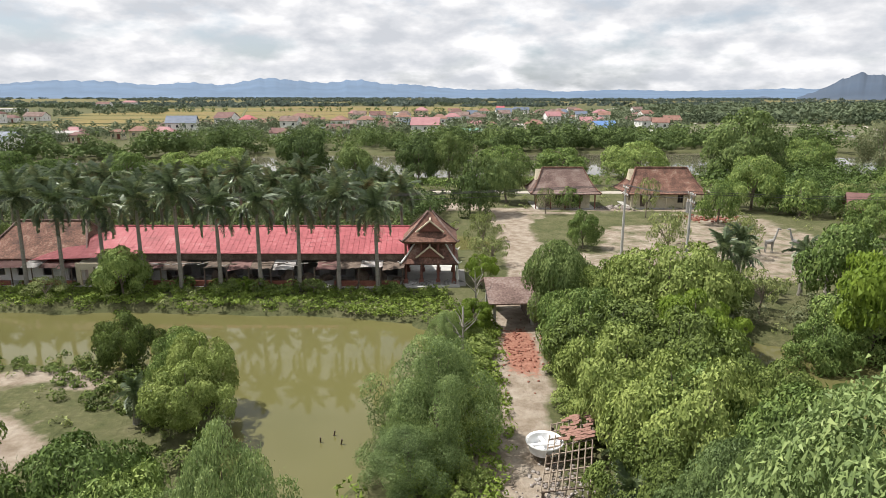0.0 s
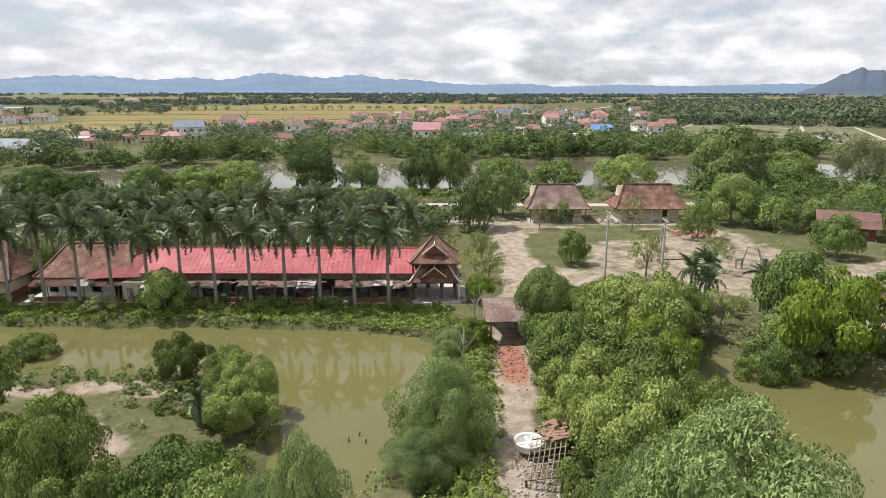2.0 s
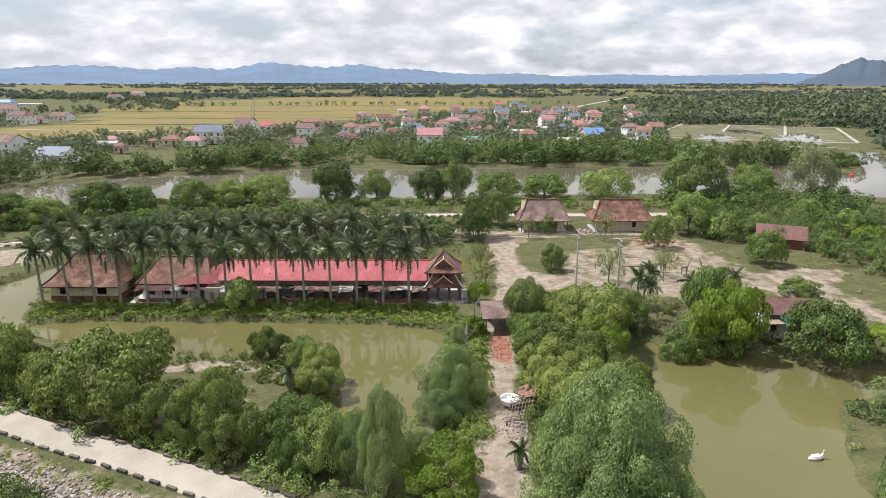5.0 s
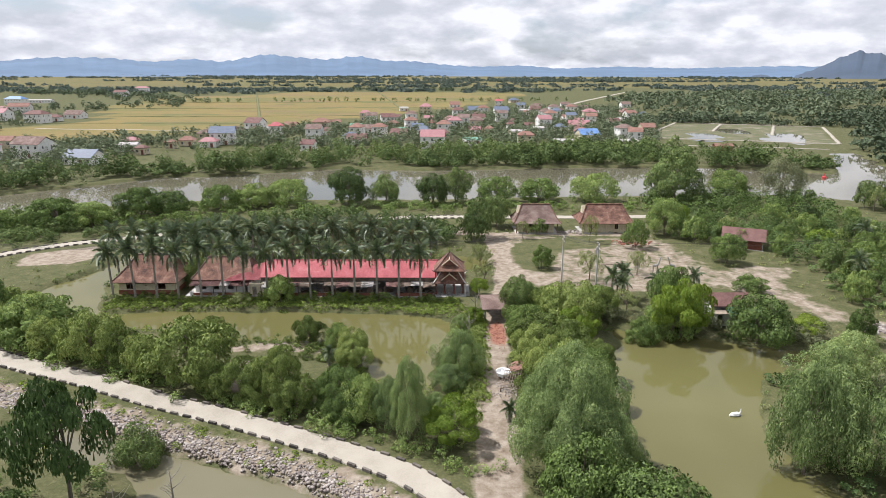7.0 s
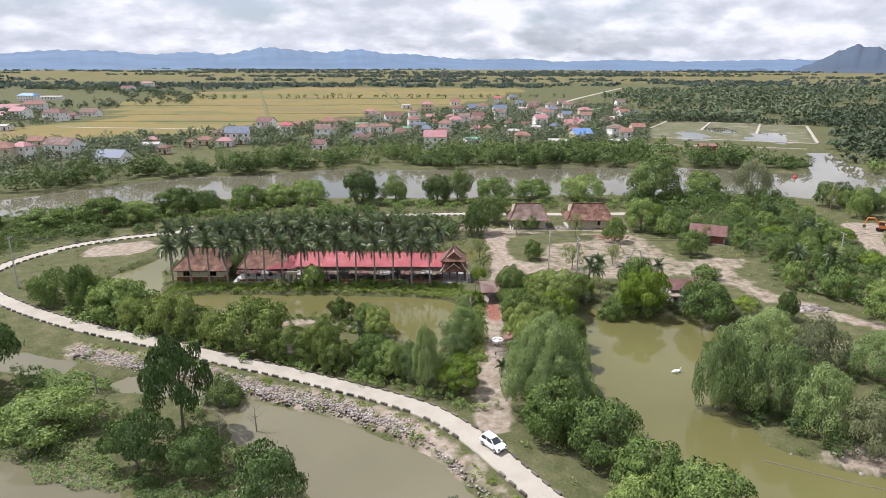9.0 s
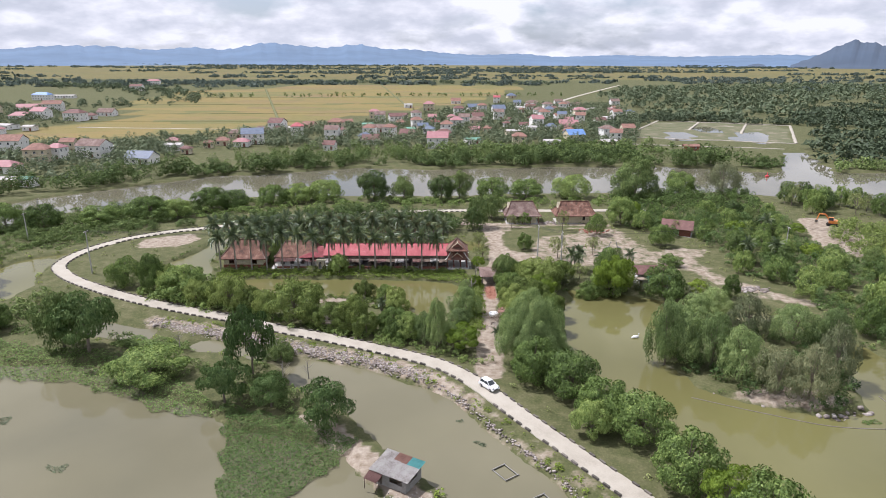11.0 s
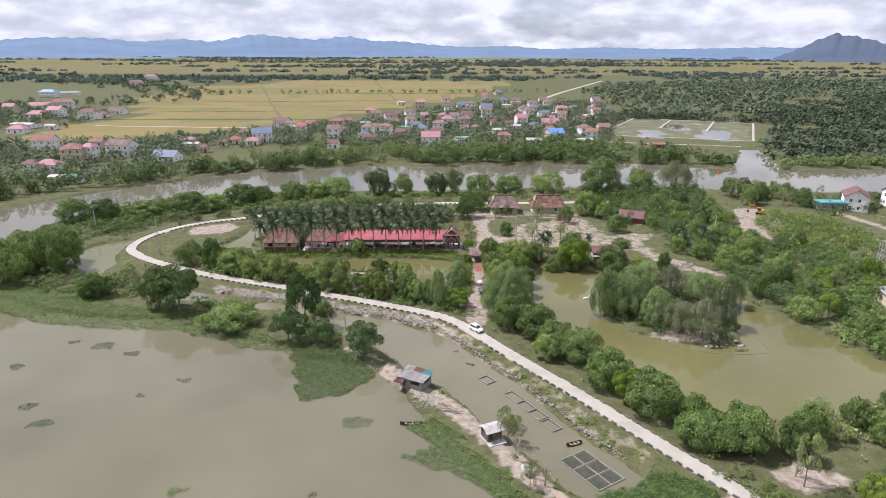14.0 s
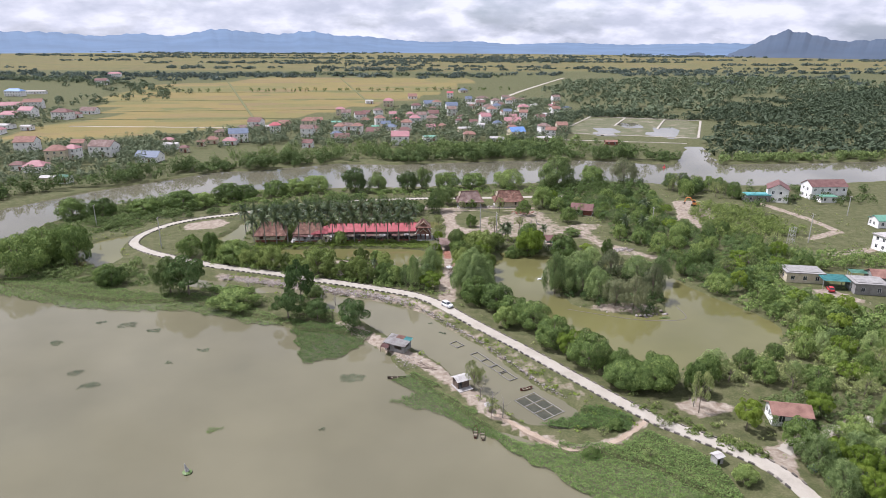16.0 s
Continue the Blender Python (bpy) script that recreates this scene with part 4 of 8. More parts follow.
EAST_BANK = [(124, 124), (128, 150), (150, 152), (154, 124)]
for i, (x, y) in enumerate(scatter(EAST_BANK, 16, 4.5, 12)):
    tree("bds"[i % 3], x, y, random.uniform(2.8, 4.5), random.uniform(6, 9), "mid", " by the river landing")


def foliage(name, places, radius, tall, leaves, leaf, mat, label, seed, category="trees", low=0.12, rise=0.0, clumps=9):
    """Many crowns as one mesh, each of several clumps: far woods, hedges and weeds."""
    rng = np.random.default_rng(seed)
    k = len(places)
    px, py = places[:, 0], places[:, 1]
    base = height(px, py)
    r = rng.uniform(*radius, k)
    h = rng.uniform(*tall, k)
    ca, cu = rng.uniform(0, 2 * np.pi, (k, clumps)), rng.uniform(-0.15, 1.0, (k, clumps))
    cs = np.sqrt(1 - cu * cu) * 0.72
    size = rng.uniform(0.28, 0.5, (k, clumps)) * (9 / clumps) ** 0.4
    leaves, leaf = (int(leaves * 0.62), leaf * 1.12) if py.mean() > 190 else (int(leaves * 1.1), leaf * 0.9)
    i, j = np.repeat(np.arange(k), leaves), rng.integers(0, clumps, k * leaves)
    out = np.stack([cs[i, j] * np.cos(ca[i, j]), cs[i, j] * np.sin(ca[i, j]), cu[i, j]], 1)
    d = rng.normal(0, 1, (len(i), 3)) + out * 0.7 + np.array([0, 0, 0.3])
    d /= np.linalg.norm(d, axis=1, keepdims=True)
    q = out * np.array([1, 1, 0.62]) + d * (size[i, j] * rng.uniform(0.8, 1.08, len(i)))[:, None]
    p = np.stack([px[i] + q[:, 0] * r[i], py[i] + q[:, 1] * r[i], base[i] + rise + h[i] * (low + (1 - low) * np.clip(0.18 + 0.8 * q[:, 2], 0.02, 1.1))], 1)
    co, q = leaf_blades(p, d + out * 0.3 + np.array([0, 0, 0.25]), leaf * r[i][:, None], rng)
    return tagged(new(name, raw_mesh(name, co, q, mat)), label, category, kind="stuff")


def belt(line, width, count, seed):
    """Random places along a line."""
    rng = np.random.default_rng(seed)
    p = np.array(line, float)
    seg = np.linalg.norm(np.diff(p, axis=0), axis=1)
    at = rng.uniform(0, seg.sum(), count)
    k = np.clip(np.searchsorted(np.cumsum(seg), at), 0, len(seg) - 1)
    t = (at - np.concatenate([[0], np.cumsum(seg)])[k]) / seg[k]
    q = p[k] + (p[k + 1] - p[k]) * t[:, None]
    q = q + np.stack([rng.normal(0, width, count), rng.normal(0, width, count)], 1)
    return q[water_depth(q[:, 0], q[:, 1]) < -0.5]


NEAR_HOUSES = [
    ('M', -126, 378, 8.2), ('R', -108, 357, 10.5), ('O', -107, 394, 11.3), ('G', -80, 338, 11.8), ('O', -85, 387, 14.9),
    ('O', -81, 420, 9.9), ('T', -63, 403, 10.6), ('P', -66, 482, 11.0), ('O', -56, 351, 10.4), ('O', -42, 352, 10.8),
    ('M', -51, 311, 13.5), ('M', -44, 448, 8.3), ('T', -28, 373, 8.2), ('R', -11, 425, 8.0), ('P', 6, 405, 11.6),
    ('M', -4, 352, 13.0), ('P', -8, 295, 16.1), ('T', 14, 312, 11.5), ('P', -19, 573, 13.9), ('O', 11, 670, 14.3),
    ('S', 29, 574, 20.2), ('S', 48, 515, 15.1), ('O', 28, 377, 7.3),
]
MIDDLE_HOUSES = [
    ('S', 87, 772, 14.5), ('G', 97, 638, 19.3), ('P', 70, 415, 11.8), ('P', 94, 407, 18.4), ('B', 85, 339, 15.2),
    ('P', 122, 501, 13.6), ('M', 107, 555, 14.8), ('W', 147, 561, 7.5), ('O', 74, 548, 7.8), ('R', 60, 680, 10.2),
    ('M', 126, 439, 11.3), ('W', -42, 608, 10.6), ('M', 46, 414, 6.9), ('S', -127, 312, 17.3), ('P', -130, 299, 11.4),
    ('O', -144, 305, 10.1), ('O', -149, 295, 6.4), ('M', -128, 381, 13.6), ('M', -152, 268, 6.6), ('S', -163, 233, 17.6),
    ('G', -199, 255, 19.3), ('O', -221, 240, 14.8), ('P', -214, 247, 10.1),
]
FIELD_HOUSES = [
    ('P', -216, 206, 14.0), ('M', -227, 210, 9.1), ('T', -185, 175, 7.1), ('W', -192, 173, 9.1), ('O', -257, 275, 16.2),
    ('M', -320, 456, 20.4), ('M', -314, 470, 11.9), ('G', -316, 502, 18.8), ('P', -374, 468, 20.8), ('P', -360, 474, 17.0),
    ('W', -312, 381, 10.2), ('W', -339, 390, 25.9), ('P', -326, 359, 16.2), ('P', -424, 508, 12.7), ('B', -498, 707, 27.6),
    ('W', -494, 746, 34.7), ('P', -420, 555, 29.4), ('O', -397, 556, 22.7), ('M', -482, 926, 24.4), ('P', -547, 1138, 29.2),
]

keep_clear = []
FAR_BANK = [(-215, 140), (-178, 163), (-150, 187), (-122, 211), (-94, 217), (-48, 236), (0, 234), (60, 241), (112, 243), (150, 232)]
foliage("far_bank_trees", belt(FAR_BANK, 5, 190, 21), (2.6, 6.2), (3.5, 11.5), 760, 0.075, LEAF["d"], "dense trees along the far river bank", 21)
foliage("far_bank_trees", belt([(-120, 236), (-90, 240), (-40, 262), (60, 270), (100, 275)], 12, 170, 22), (2.2, 5.4), (3.5, 9.5), 420, 0.095, LEAF["d"],
        "lighter trees behind the far bank", 22)
VILLAGE = [(-240, 240), (-160, 250), (-120, 300), (-80, 285), (40, 290), (115, 300), (130, 350), (170, 470), (190, 640), (80, 640), (20, 560), (-50, 470), (-110, 400),
           (-160, 345), (-240, 300)]
HOUSES = NEAR_HOUSES + MIDDLE_HOUSES + FIELD_HOUSES
spots = scatter(VILLAGE, 105, 12, 77)
for q in spots:
    if all(abs(q[0] - a) > (w + 11) / 2 or abs(q[1] - b) > 13 for _, a, b, w in HOUSES):
        HOUSES.append(("MOGWMPSOGW"[len(HOUSES) % 10], round(float(q[0])), round(float(q[1])), 9.0 + len(HOUSES) % 5))
garden = scatter(VILLAGE, 1250, 3.4, 23)
WEST_GARDENS = [(-330, 170), (-225, 158), (-178, 182), (-150, 215), (-160, 300), (-250, 300), (-330, 290)]
garden = np.vstack([garden, scatter(WEST_GARDENS, 300, 4, 33), scatter([(-480, 420), (-300, 350), (-325, 520), (-480, 620)], 170, 6, 34)])
for _, a, b, w in HOUSES:
    garden = garden[~((np.abs(garden[:, 0] - a) < w * 0.5 + 1.0) & (garden[:, 1] > b - 6) & (garden[:, 1] < b + 9))]
    keep_clear.append((a, b, w))
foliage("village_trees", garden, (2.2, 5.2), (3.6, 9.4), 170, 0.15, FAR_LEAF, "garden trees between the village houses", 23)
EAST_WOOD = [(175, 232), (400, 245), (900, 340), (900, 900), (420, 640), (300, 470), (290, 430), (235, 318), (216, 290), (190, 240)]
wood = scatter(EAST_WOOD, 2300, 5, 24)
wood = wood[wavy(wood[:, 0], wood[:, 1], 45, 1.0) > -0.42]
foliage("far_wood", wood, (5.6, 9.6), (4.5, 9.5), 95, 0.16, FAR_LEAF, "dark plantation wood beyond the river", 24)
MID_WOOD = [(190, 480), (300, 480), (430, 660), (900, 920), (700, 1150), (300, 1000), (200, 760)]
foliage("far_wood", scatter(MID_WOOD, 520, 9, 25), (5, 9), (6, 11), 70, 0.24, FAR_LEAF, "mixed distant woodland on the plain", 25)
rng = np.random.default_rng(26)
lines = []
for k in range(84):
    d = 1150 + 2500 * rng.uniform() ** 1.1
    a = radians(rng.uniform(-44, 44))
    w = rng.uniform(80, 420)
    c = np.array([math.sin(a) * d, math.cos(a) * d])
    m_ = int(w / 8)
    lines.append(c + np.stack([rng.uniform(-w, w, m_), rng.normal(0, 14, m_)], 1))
# haze over these belts is part of their leaf colour
foliage("far_wood", np.vstack(lines), (6, 12), (4, 8), 34, 0.34, HAZED_LEAF, "tree belts across the distant plain", 26)
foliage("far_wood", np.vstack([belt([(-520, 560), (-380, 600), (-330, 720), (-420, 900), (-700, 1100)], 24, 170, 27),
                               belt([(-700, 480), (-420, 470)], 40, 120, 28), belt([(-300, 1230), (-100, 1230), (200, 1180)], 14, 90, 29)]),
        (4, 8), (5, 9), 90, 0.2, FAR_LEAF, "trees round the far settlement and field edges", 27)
foliage("bank_shrubs", scatter(BANK, 110, 3.0, 9), (1.4, 3.0), (1.0, 3.0), 420, 0.09, LEAF["b"], "dense shrubs between the lane and the river", 31)
foliage("isle_shrubs", scatter(ISLE, 60, 2.4, 102, 1.2), (1.0, 2.2), (1.2, 3.4), 420, 0.09, LEAF["t"], "dense dark bushes under the island's trees", 102, "bushes")
foliage("orchard_trees", scatter(ORCHARD, 120, 3.6, 90), (1.8, 3.4), (3.4, 6.4), 900, 0.062, LEAF["t"], "close-set leafy trees of the old orchard", 90, clumps=22)
foliage("orchard_trees", scatter(ORCHARD, 36, 6, 89), (1.8, 3.2), (3.2, 6.0), 900, 0.062, LEAF["o"], "yellowish trees among the old orchard", 89, clumps=22)
foliage("orchard_shrubs", scatter(ORCHARD, 200, 2.4, 91), (1.0, 2.3), (1.0, 2.8), 190, 0.12, LEAF["t"], "green undergrowth in the old orchard", 91)
foliage("orchard_shrubs", scatter(SOUTH_WOOD, 150, 1.8, 92), (1.0, 2.3), (1.2, 3.2), 190, 0.12, LEAF["s"], "mixed undergrowth by the east pond", 92)
WEST_SHORE = [(-160, 70), (-150, 84), (-130, 84), (-128, 62), (-118, 42), (-108, 40), (-100, 46), (-92, 40), (-104, 26), (-134, 34)]
foliage("shore_shrubs", scatter(WEST_SHORE, 110, 2.2, 93), (1.2, 2.8), (1.0, 3.6), 260, 0.10, LEAF["d"], "dark shrubs on the marshy west shore", 93)
NORTH_SHORE = [(-152, 100), (-140, 125), (-118, 140), (-92, 132), (-100, 112), (-116, 96), (-124, 86)]
MARSH = [(-158, 74), (-150, 112), (-116, 140), (-94, 128), (-112, 96), (-118, 84), (-128, 84), (-130, 62), (-118, 40), (-92, 34), (-70, 24), (-104, 24), (-136, 34)]
foliage("marsh_plants", scatter(MARSH, 620, 1.2, 101, 0.2), (0.8, 2.0), (0.4, 1.5), 110, 0.13, LEAF["d"], "dark rank marsh growth between the lane and the river", 101, "weeds", 0.0)
foliage("shore_shrubs", scatter(NORTH_SHORE, 150, 2.2, 94), (1.4, 3.2), (1.2, 4.0), 260, 0.10, LEAF["d"], "dark shrubs between the lane bend and the river", 94)
foliage("shore_shrubs", scatter([(60, 126), (110, 128), (120, 160), (62, 160)], 110, 2.6, 95), (1.8, 3.6), (2.5, 5.5), 230, 0.11, LEAF["b"], "shrubs and small trees behind the huts", 95)
foliage("shore_shrubs", belt([(-38, 10), (-32, 0), (-24, -8), (-60, 14), (-72, 20)], 2.2, 60, 96), (0.8, 1.8), (0.8, 2.2), 160, 0.13, LEAF["d"], "dark bushes on the muddy spit", 96)
foliage("shore_shrubs", belt([(2, 10), (-20, 21), (-50, 34), (-78, 47)], 1.2, 110, 97), (0.8, 1.7), (0.7, 2.0), 150, 0.13, LEAF["b"], "bushes along the north edge of the lane", 97)
foliage("shore_shrubs", belt([(25, 53), (30, 54), (38, 52), (46, 49), (58, 45)], 1.6, 46, 98), (1.0, 2.2), (1.6, 3.6), 330, 0.09, LEAF["c"], "grey-green bushes on the north edge of the east pond", 98)
foliage("far_bank_trees", scatter([(40, 242), (96, 245), (104, 262), (112, 300), (60, 300)], 95, 4, 35), (2.2, 4.8), (2.5, 7.5), 330, 0.11, LEAF["d"],
        "thick shrubs between the river and the fish ponds", 35)
foliage("far_bank_trees", belt([(178, 222), (240, 226), (320, 232), (420, 244)], 4, 120, 36), (2.5, 4.5), (3.5, 6.5), 260, 0.12, LEAF["d"], "dark trees along the east river bank", 36)
EAST_FILL = [(84, -10), (100, 20), (126, 42), (162, 36), (160, 26), (112, 24), (108, 2), (116, -10), (165, -16), (165, -60), (100, -60), (92, -40)]
foliage("orchard_shrubs", scatter(EAST_FILL, 330, 2.6, 37), (1.4, 3.2), (1.8, 5.0), 230, 0.12, LEAF["b"], "thick growth round the east houses", 37)
foliage("orchard_shrubs", scatter([(112, 62), (150, 64), (149, 100), (132, 112), (118, 100)], 120, 2.6, 38), (1.6, 3.0), (2.4, 4.8), 260, 0.11, LEAF["o"], "yellow-green fruit trees by the meadow", 38)
foliage("orchard_shrubs", scatter([(150, 112), (210, 106), (230, 140), (180, 150), (152, 148)], 60, 3, 39), (1.4, 3.0), (2, 5), 230, 0.12, LEAF["d"], "garden trees round the riverside villas", 39)
foliage("far_bank_trees", np.vstack([scatter([(112, 246), (156, 230), (168, 262), (160, 300), (120, 300)], 16, 8, 40), belt([(150, 232), (162, 226), (170, 240)], 3, 14, 41)]),
        (2.2, 4.6), (2.5, 6.5), 420, 0.10, LEAF["d"], "scattered shrubs on the meadow by the fish ponds", 40)
foliage("far_wood", belt([(122, 360), (110, 350), (150, 450), (186, 480), (240, 462), (286, 440)], 6, 130, 42), (3.2, 6.0), (4.5, 9.0), 160, 0.15, FAR_LEAF, "dark trees behind the fish ponds", 42)
HALL_BACK = [(-68, 76), (-66, 90), (-36, 92), (-4, 88), (-2, 80), (-4, 77.5), (-36, 77.5), (-52, 77)]
foliage("hall_shrubs", scatter(HALL_BACK, 95, 2.4, 43), (1.3, 2.8), (1.6, 4.6), 420, 0.095, LEAF["d"], "dark shrubs under the palms behind the hall", 43)
foliage("hall_shrubs", scatter([(-72, 102), (-70, 112), (-44, 119), (-16, 121), (-2, 118), (0, 100), (-38, 104)], 120, 2.8, 44), (1.6, 3.4), (2.4, 6.4), 420, 0.095, LEAF["d"],
        "dense dark growth between the hall's moat and the lane", 44)
foliage("hall_shrubs", belt([(-66, 64.4), (-50, 64.6), (-30, 64.2), (-4, 63.5)], 0.5, 46, 45), (0.5, 1.3), (0.5, 1.7), 240, 0.14, LEAF["o"], "bright weeds along the hall's terrace", 45)
foliage("track_shrubs", belt([(1.5, 24), (1.2, 34), (2.2, 44), (3.4, 54)], 0.8, 70, 46), (0.4, 1.2), (0.5, 1.6), 420, 0.10, LEAF["o"], "bright green undergrowth between track and pond", 46)
foliage("track_shrubs", belt([(8.5, 24), (8.0, 34), (9.0, 44)], 0.5, 40, 47), (0.4, 1.0), (0.5, 1.3), 320, 0.11, LEAF["o"], "green undergrowth at the foot of the track trees", 47)
foliage("orchard_shrubs", scatter([(58, -58), (66, -52), (86, -52), (104, -58), (104, -76), (88, -74), (72, -68), (64, -64)], 80, 2.2, 48), (0.9, 2.3), (1.0, 3.6), 330, 0.10, LEAF["d"],
        "mixed bushes round the white cottage", 48)
foliage("orchard_shrubs", scatter([(62, -72), (74, -70), (100, -80), (100, -100), (64, -100)], 80, 2.4, 49), (1.2, 2.8), (1.6, 4.8), 330, 0.10, LEAF["b"], "thick green growth south of the cottage track", 49)
foliage("orchard_shrubs", belt([(38, -50), (46, -62), (54, -72)], 1.6, 40, 50), (0.5, 1.3), (0.5, 1.5), 240, 0.13, LEAF["o"], "green weeds along the lane's edge", 50)
foliage("shore_shrubs", belt([(-106, 100), (-90, 110), (-60, 124), (-30, 133)], 2.0, 60, 51), (1.2, 2.8), (1.4, 4.2), 240, 0.11, LEAF["d"], "dark bushes along the lane's outer edge", 51)
foliage("shore_shrubs", belt([(-40, 41), (-34, 44), (-28, 45), (-20, 40), (-17, 33), (-12, 26)], 1.5, 70, 52), (0.4, 1.1), (0.4, 1.3), 240, 0.13, LEAF["o"], "low bright weeds round the pond's grassy tongue", 52)
# a thin line of small trees across the rice
row = np.stack([np.linspace(-330, 160, 44) + rng.uniform(-3, 3, 44), 780 + np.linspace(-10, 40, 44)], 1)[rng.uniform(size=44) < 0.75]
foliage("field_trees", row, (3, 4.2), (5, 7.5), 90, 0.2, LEAF["d"], "row of small round trees across the rice fields", 30)

# ---- building helpers ----


def wall_run(bm, p0, p1, z0, z1, thick, openings=()):
    """A wall from p0 to p1 with openings (from, to, sill, head) in metres along it."""
    a, b = Vector((*p0, 0)), Vector((*p1, 0))
    d = b - a
    m = Matrix.Translation((a.x, a.y, 0)) @ Matrix.Rotation(math.atan2(d.y, d.x), 4, "Z")
    at = 0.0
    for u, v, s, h in sorted(openings):
        box(bm, at, 0, z0, u, thick, z1, m)
        if s > z0 + 0.01:
            box(bm, u, 0, z0, v, thick, s, m)
        if h < z1 - 0.01:
            box(bm, u, 0, h, v, thick, z1, m)
        at = v
    box(bm, at, 0, z0, d.length, thick, z1, m)


def roof_mesh(bm, x0, x1, y0, y1, ze, zr, in_x, in_y=None, power=1.0, rows=4, thick=0.14):
    """Hipped (in_x above nought) or gabled roof, curved by power."""
    in_y = (y1 - y0) / 2 if in_y is None else in_y
    rings = []
    for k in range(rows + 1):
        s = k / rows
        z = ze + (zr - ze) * s ** power
        ax, ay = in_x * s, in_y * s
        rings.append([bm.verts.new(p) for p in ((x0 + ax, y0 + ay, z), (x1 - ax, y0 + ay, z), (x1 - ax, y1 - ay, z), (x0 + ax, y1 - ay, z))])
    fs = []
    for r, q in zip(rings, rings[1:]):
        for i in range(4):
            if in_x == 0 and i in (1, 3):
                continue
            fs.append(bm.faces.new((r[i], r[(i + 1) % 4], q[(i + 1) % 4], q[i])))
    if in_y < (y1 - y0) / 2 - 0.01:
        fs.append(bm.faces.new(rings[-1]))
    bmesh.ops.remove_doubles(bm, verts=bm.verts, dist=0.003)
    bmesh.ops.solidify(bm, geom=bm.faces[:], thickness=thick)
    bmesh.ops.recalc_face_normals(bm, faces=bm.faces)


def ridge_caps(bm, x0, x1, y0, y1, ze, zr, in_x, power=1.0, r=0.12):
    ym = (y0 + y1) / 2
    tube(bm, [(x0 + in_x, ym, zr + 0.04), (x1 - in_x, ym, zr + 0.04)], [r, r], 6)
    for cx, cy, ex in ((x0, y0, x0 + in_x), (x1, y0, x1 - in_x), (x1, y1, x1 - in_x), (x0, y1, x0 + in_x)):
        pts = [(cx + (ex - cx) * s, cy + (ym - cy) * s, ze + (zr - ze) * s ** power + 0.04) for s in (0, 0.25, 0.5, 0.75, 1)]
        tube(bm, pts, [r * 0.9] * 5, 5)


def gable(parent, x, half, z0, rise, mat):
    """A triangular gable end across y, 0.2 m thick."""
    bm = bmesh.new()
    v = [bm.verts.new(p) for p in ((x, -half, z0), (x, half, z0), (x, 0, z0 + rise), (x + 0.2, -half, z0), (x + 0.2, half, z0), (x + 0.2, 0, z0 + rise))]
    for q in ((0, 2, 1), (3, 4, 5), (0, 1, 4, 3), (1, 2, 5, 4), (2, 0, 3, 5)):
        bm.faces.new([v[i] for i in q])
    bmesh.ops.recalc_face_normals(bm, faces=bm.faces)
    return part("gable", bm, mat, parent)


def window(parent, x0, x1, z0, z1, y, side=-1, pane=GLASS, frame_mat=WHITE, axis_y=False, at=0.0, glazed=True):
    """A framed window set in an opening of a wall along x (or y)."""
    def bx(bm, u0, v0, w0, u1, v1, w1):
        if axis_y:
            box(bm, v0, u0, w0, v1, u1, w1)
        else:
            box(bm, u0, v0, w0, u1, v1, w1)
    e = 0.07
    bm = bmesh.new()
    ya, yb = y - 0.03, y + 0.09
    for u0, u1, w0, w1 in ((x0, x1, z0, z0 + e), (x0, x1, z1 - e, z1), (x0, x0 + e, z0 + e, z1 - e), (x1 - e, x1, z0 + e, z1 - e)):
        bx(bm, u0, ya, w0, u1, yb, w1)
    mid = (x0 + x1) / 2
    bx(bm, mid - 0.03, ya, z0 + e, mid + 0.03, yb, z1 - e)
    f = part("window", bm, frame_mat, parent)
    if glazed:
        bm = bmesh.new()
        bx(bm, x0 + e, y + 0.02, z0 + e, x1 - e, y + 0.05, z1 - e)
        part("pane", bm, pane, f)
    return f


ROOFS = {"M": ROOF_MAROON, "R": SHEET_RED, "O": ROOF_ORANGE, "G": TILE_GREY, "T": GREEN_SHEET, "P": ROOF_PINK, "S": SLATE, "B": BLUE_SHEET, "W": TIN}
ROOF_WORDS = {"M": "maroon-tiled", "R": "bright red sheet", "O": "faded orange-tiled", "G": "brownish-grey tiled", "T": "green sheet", "P": "pinkish-red", "S": "slate-blue",
              "B": "blue sheet", "W": "pale metal"}


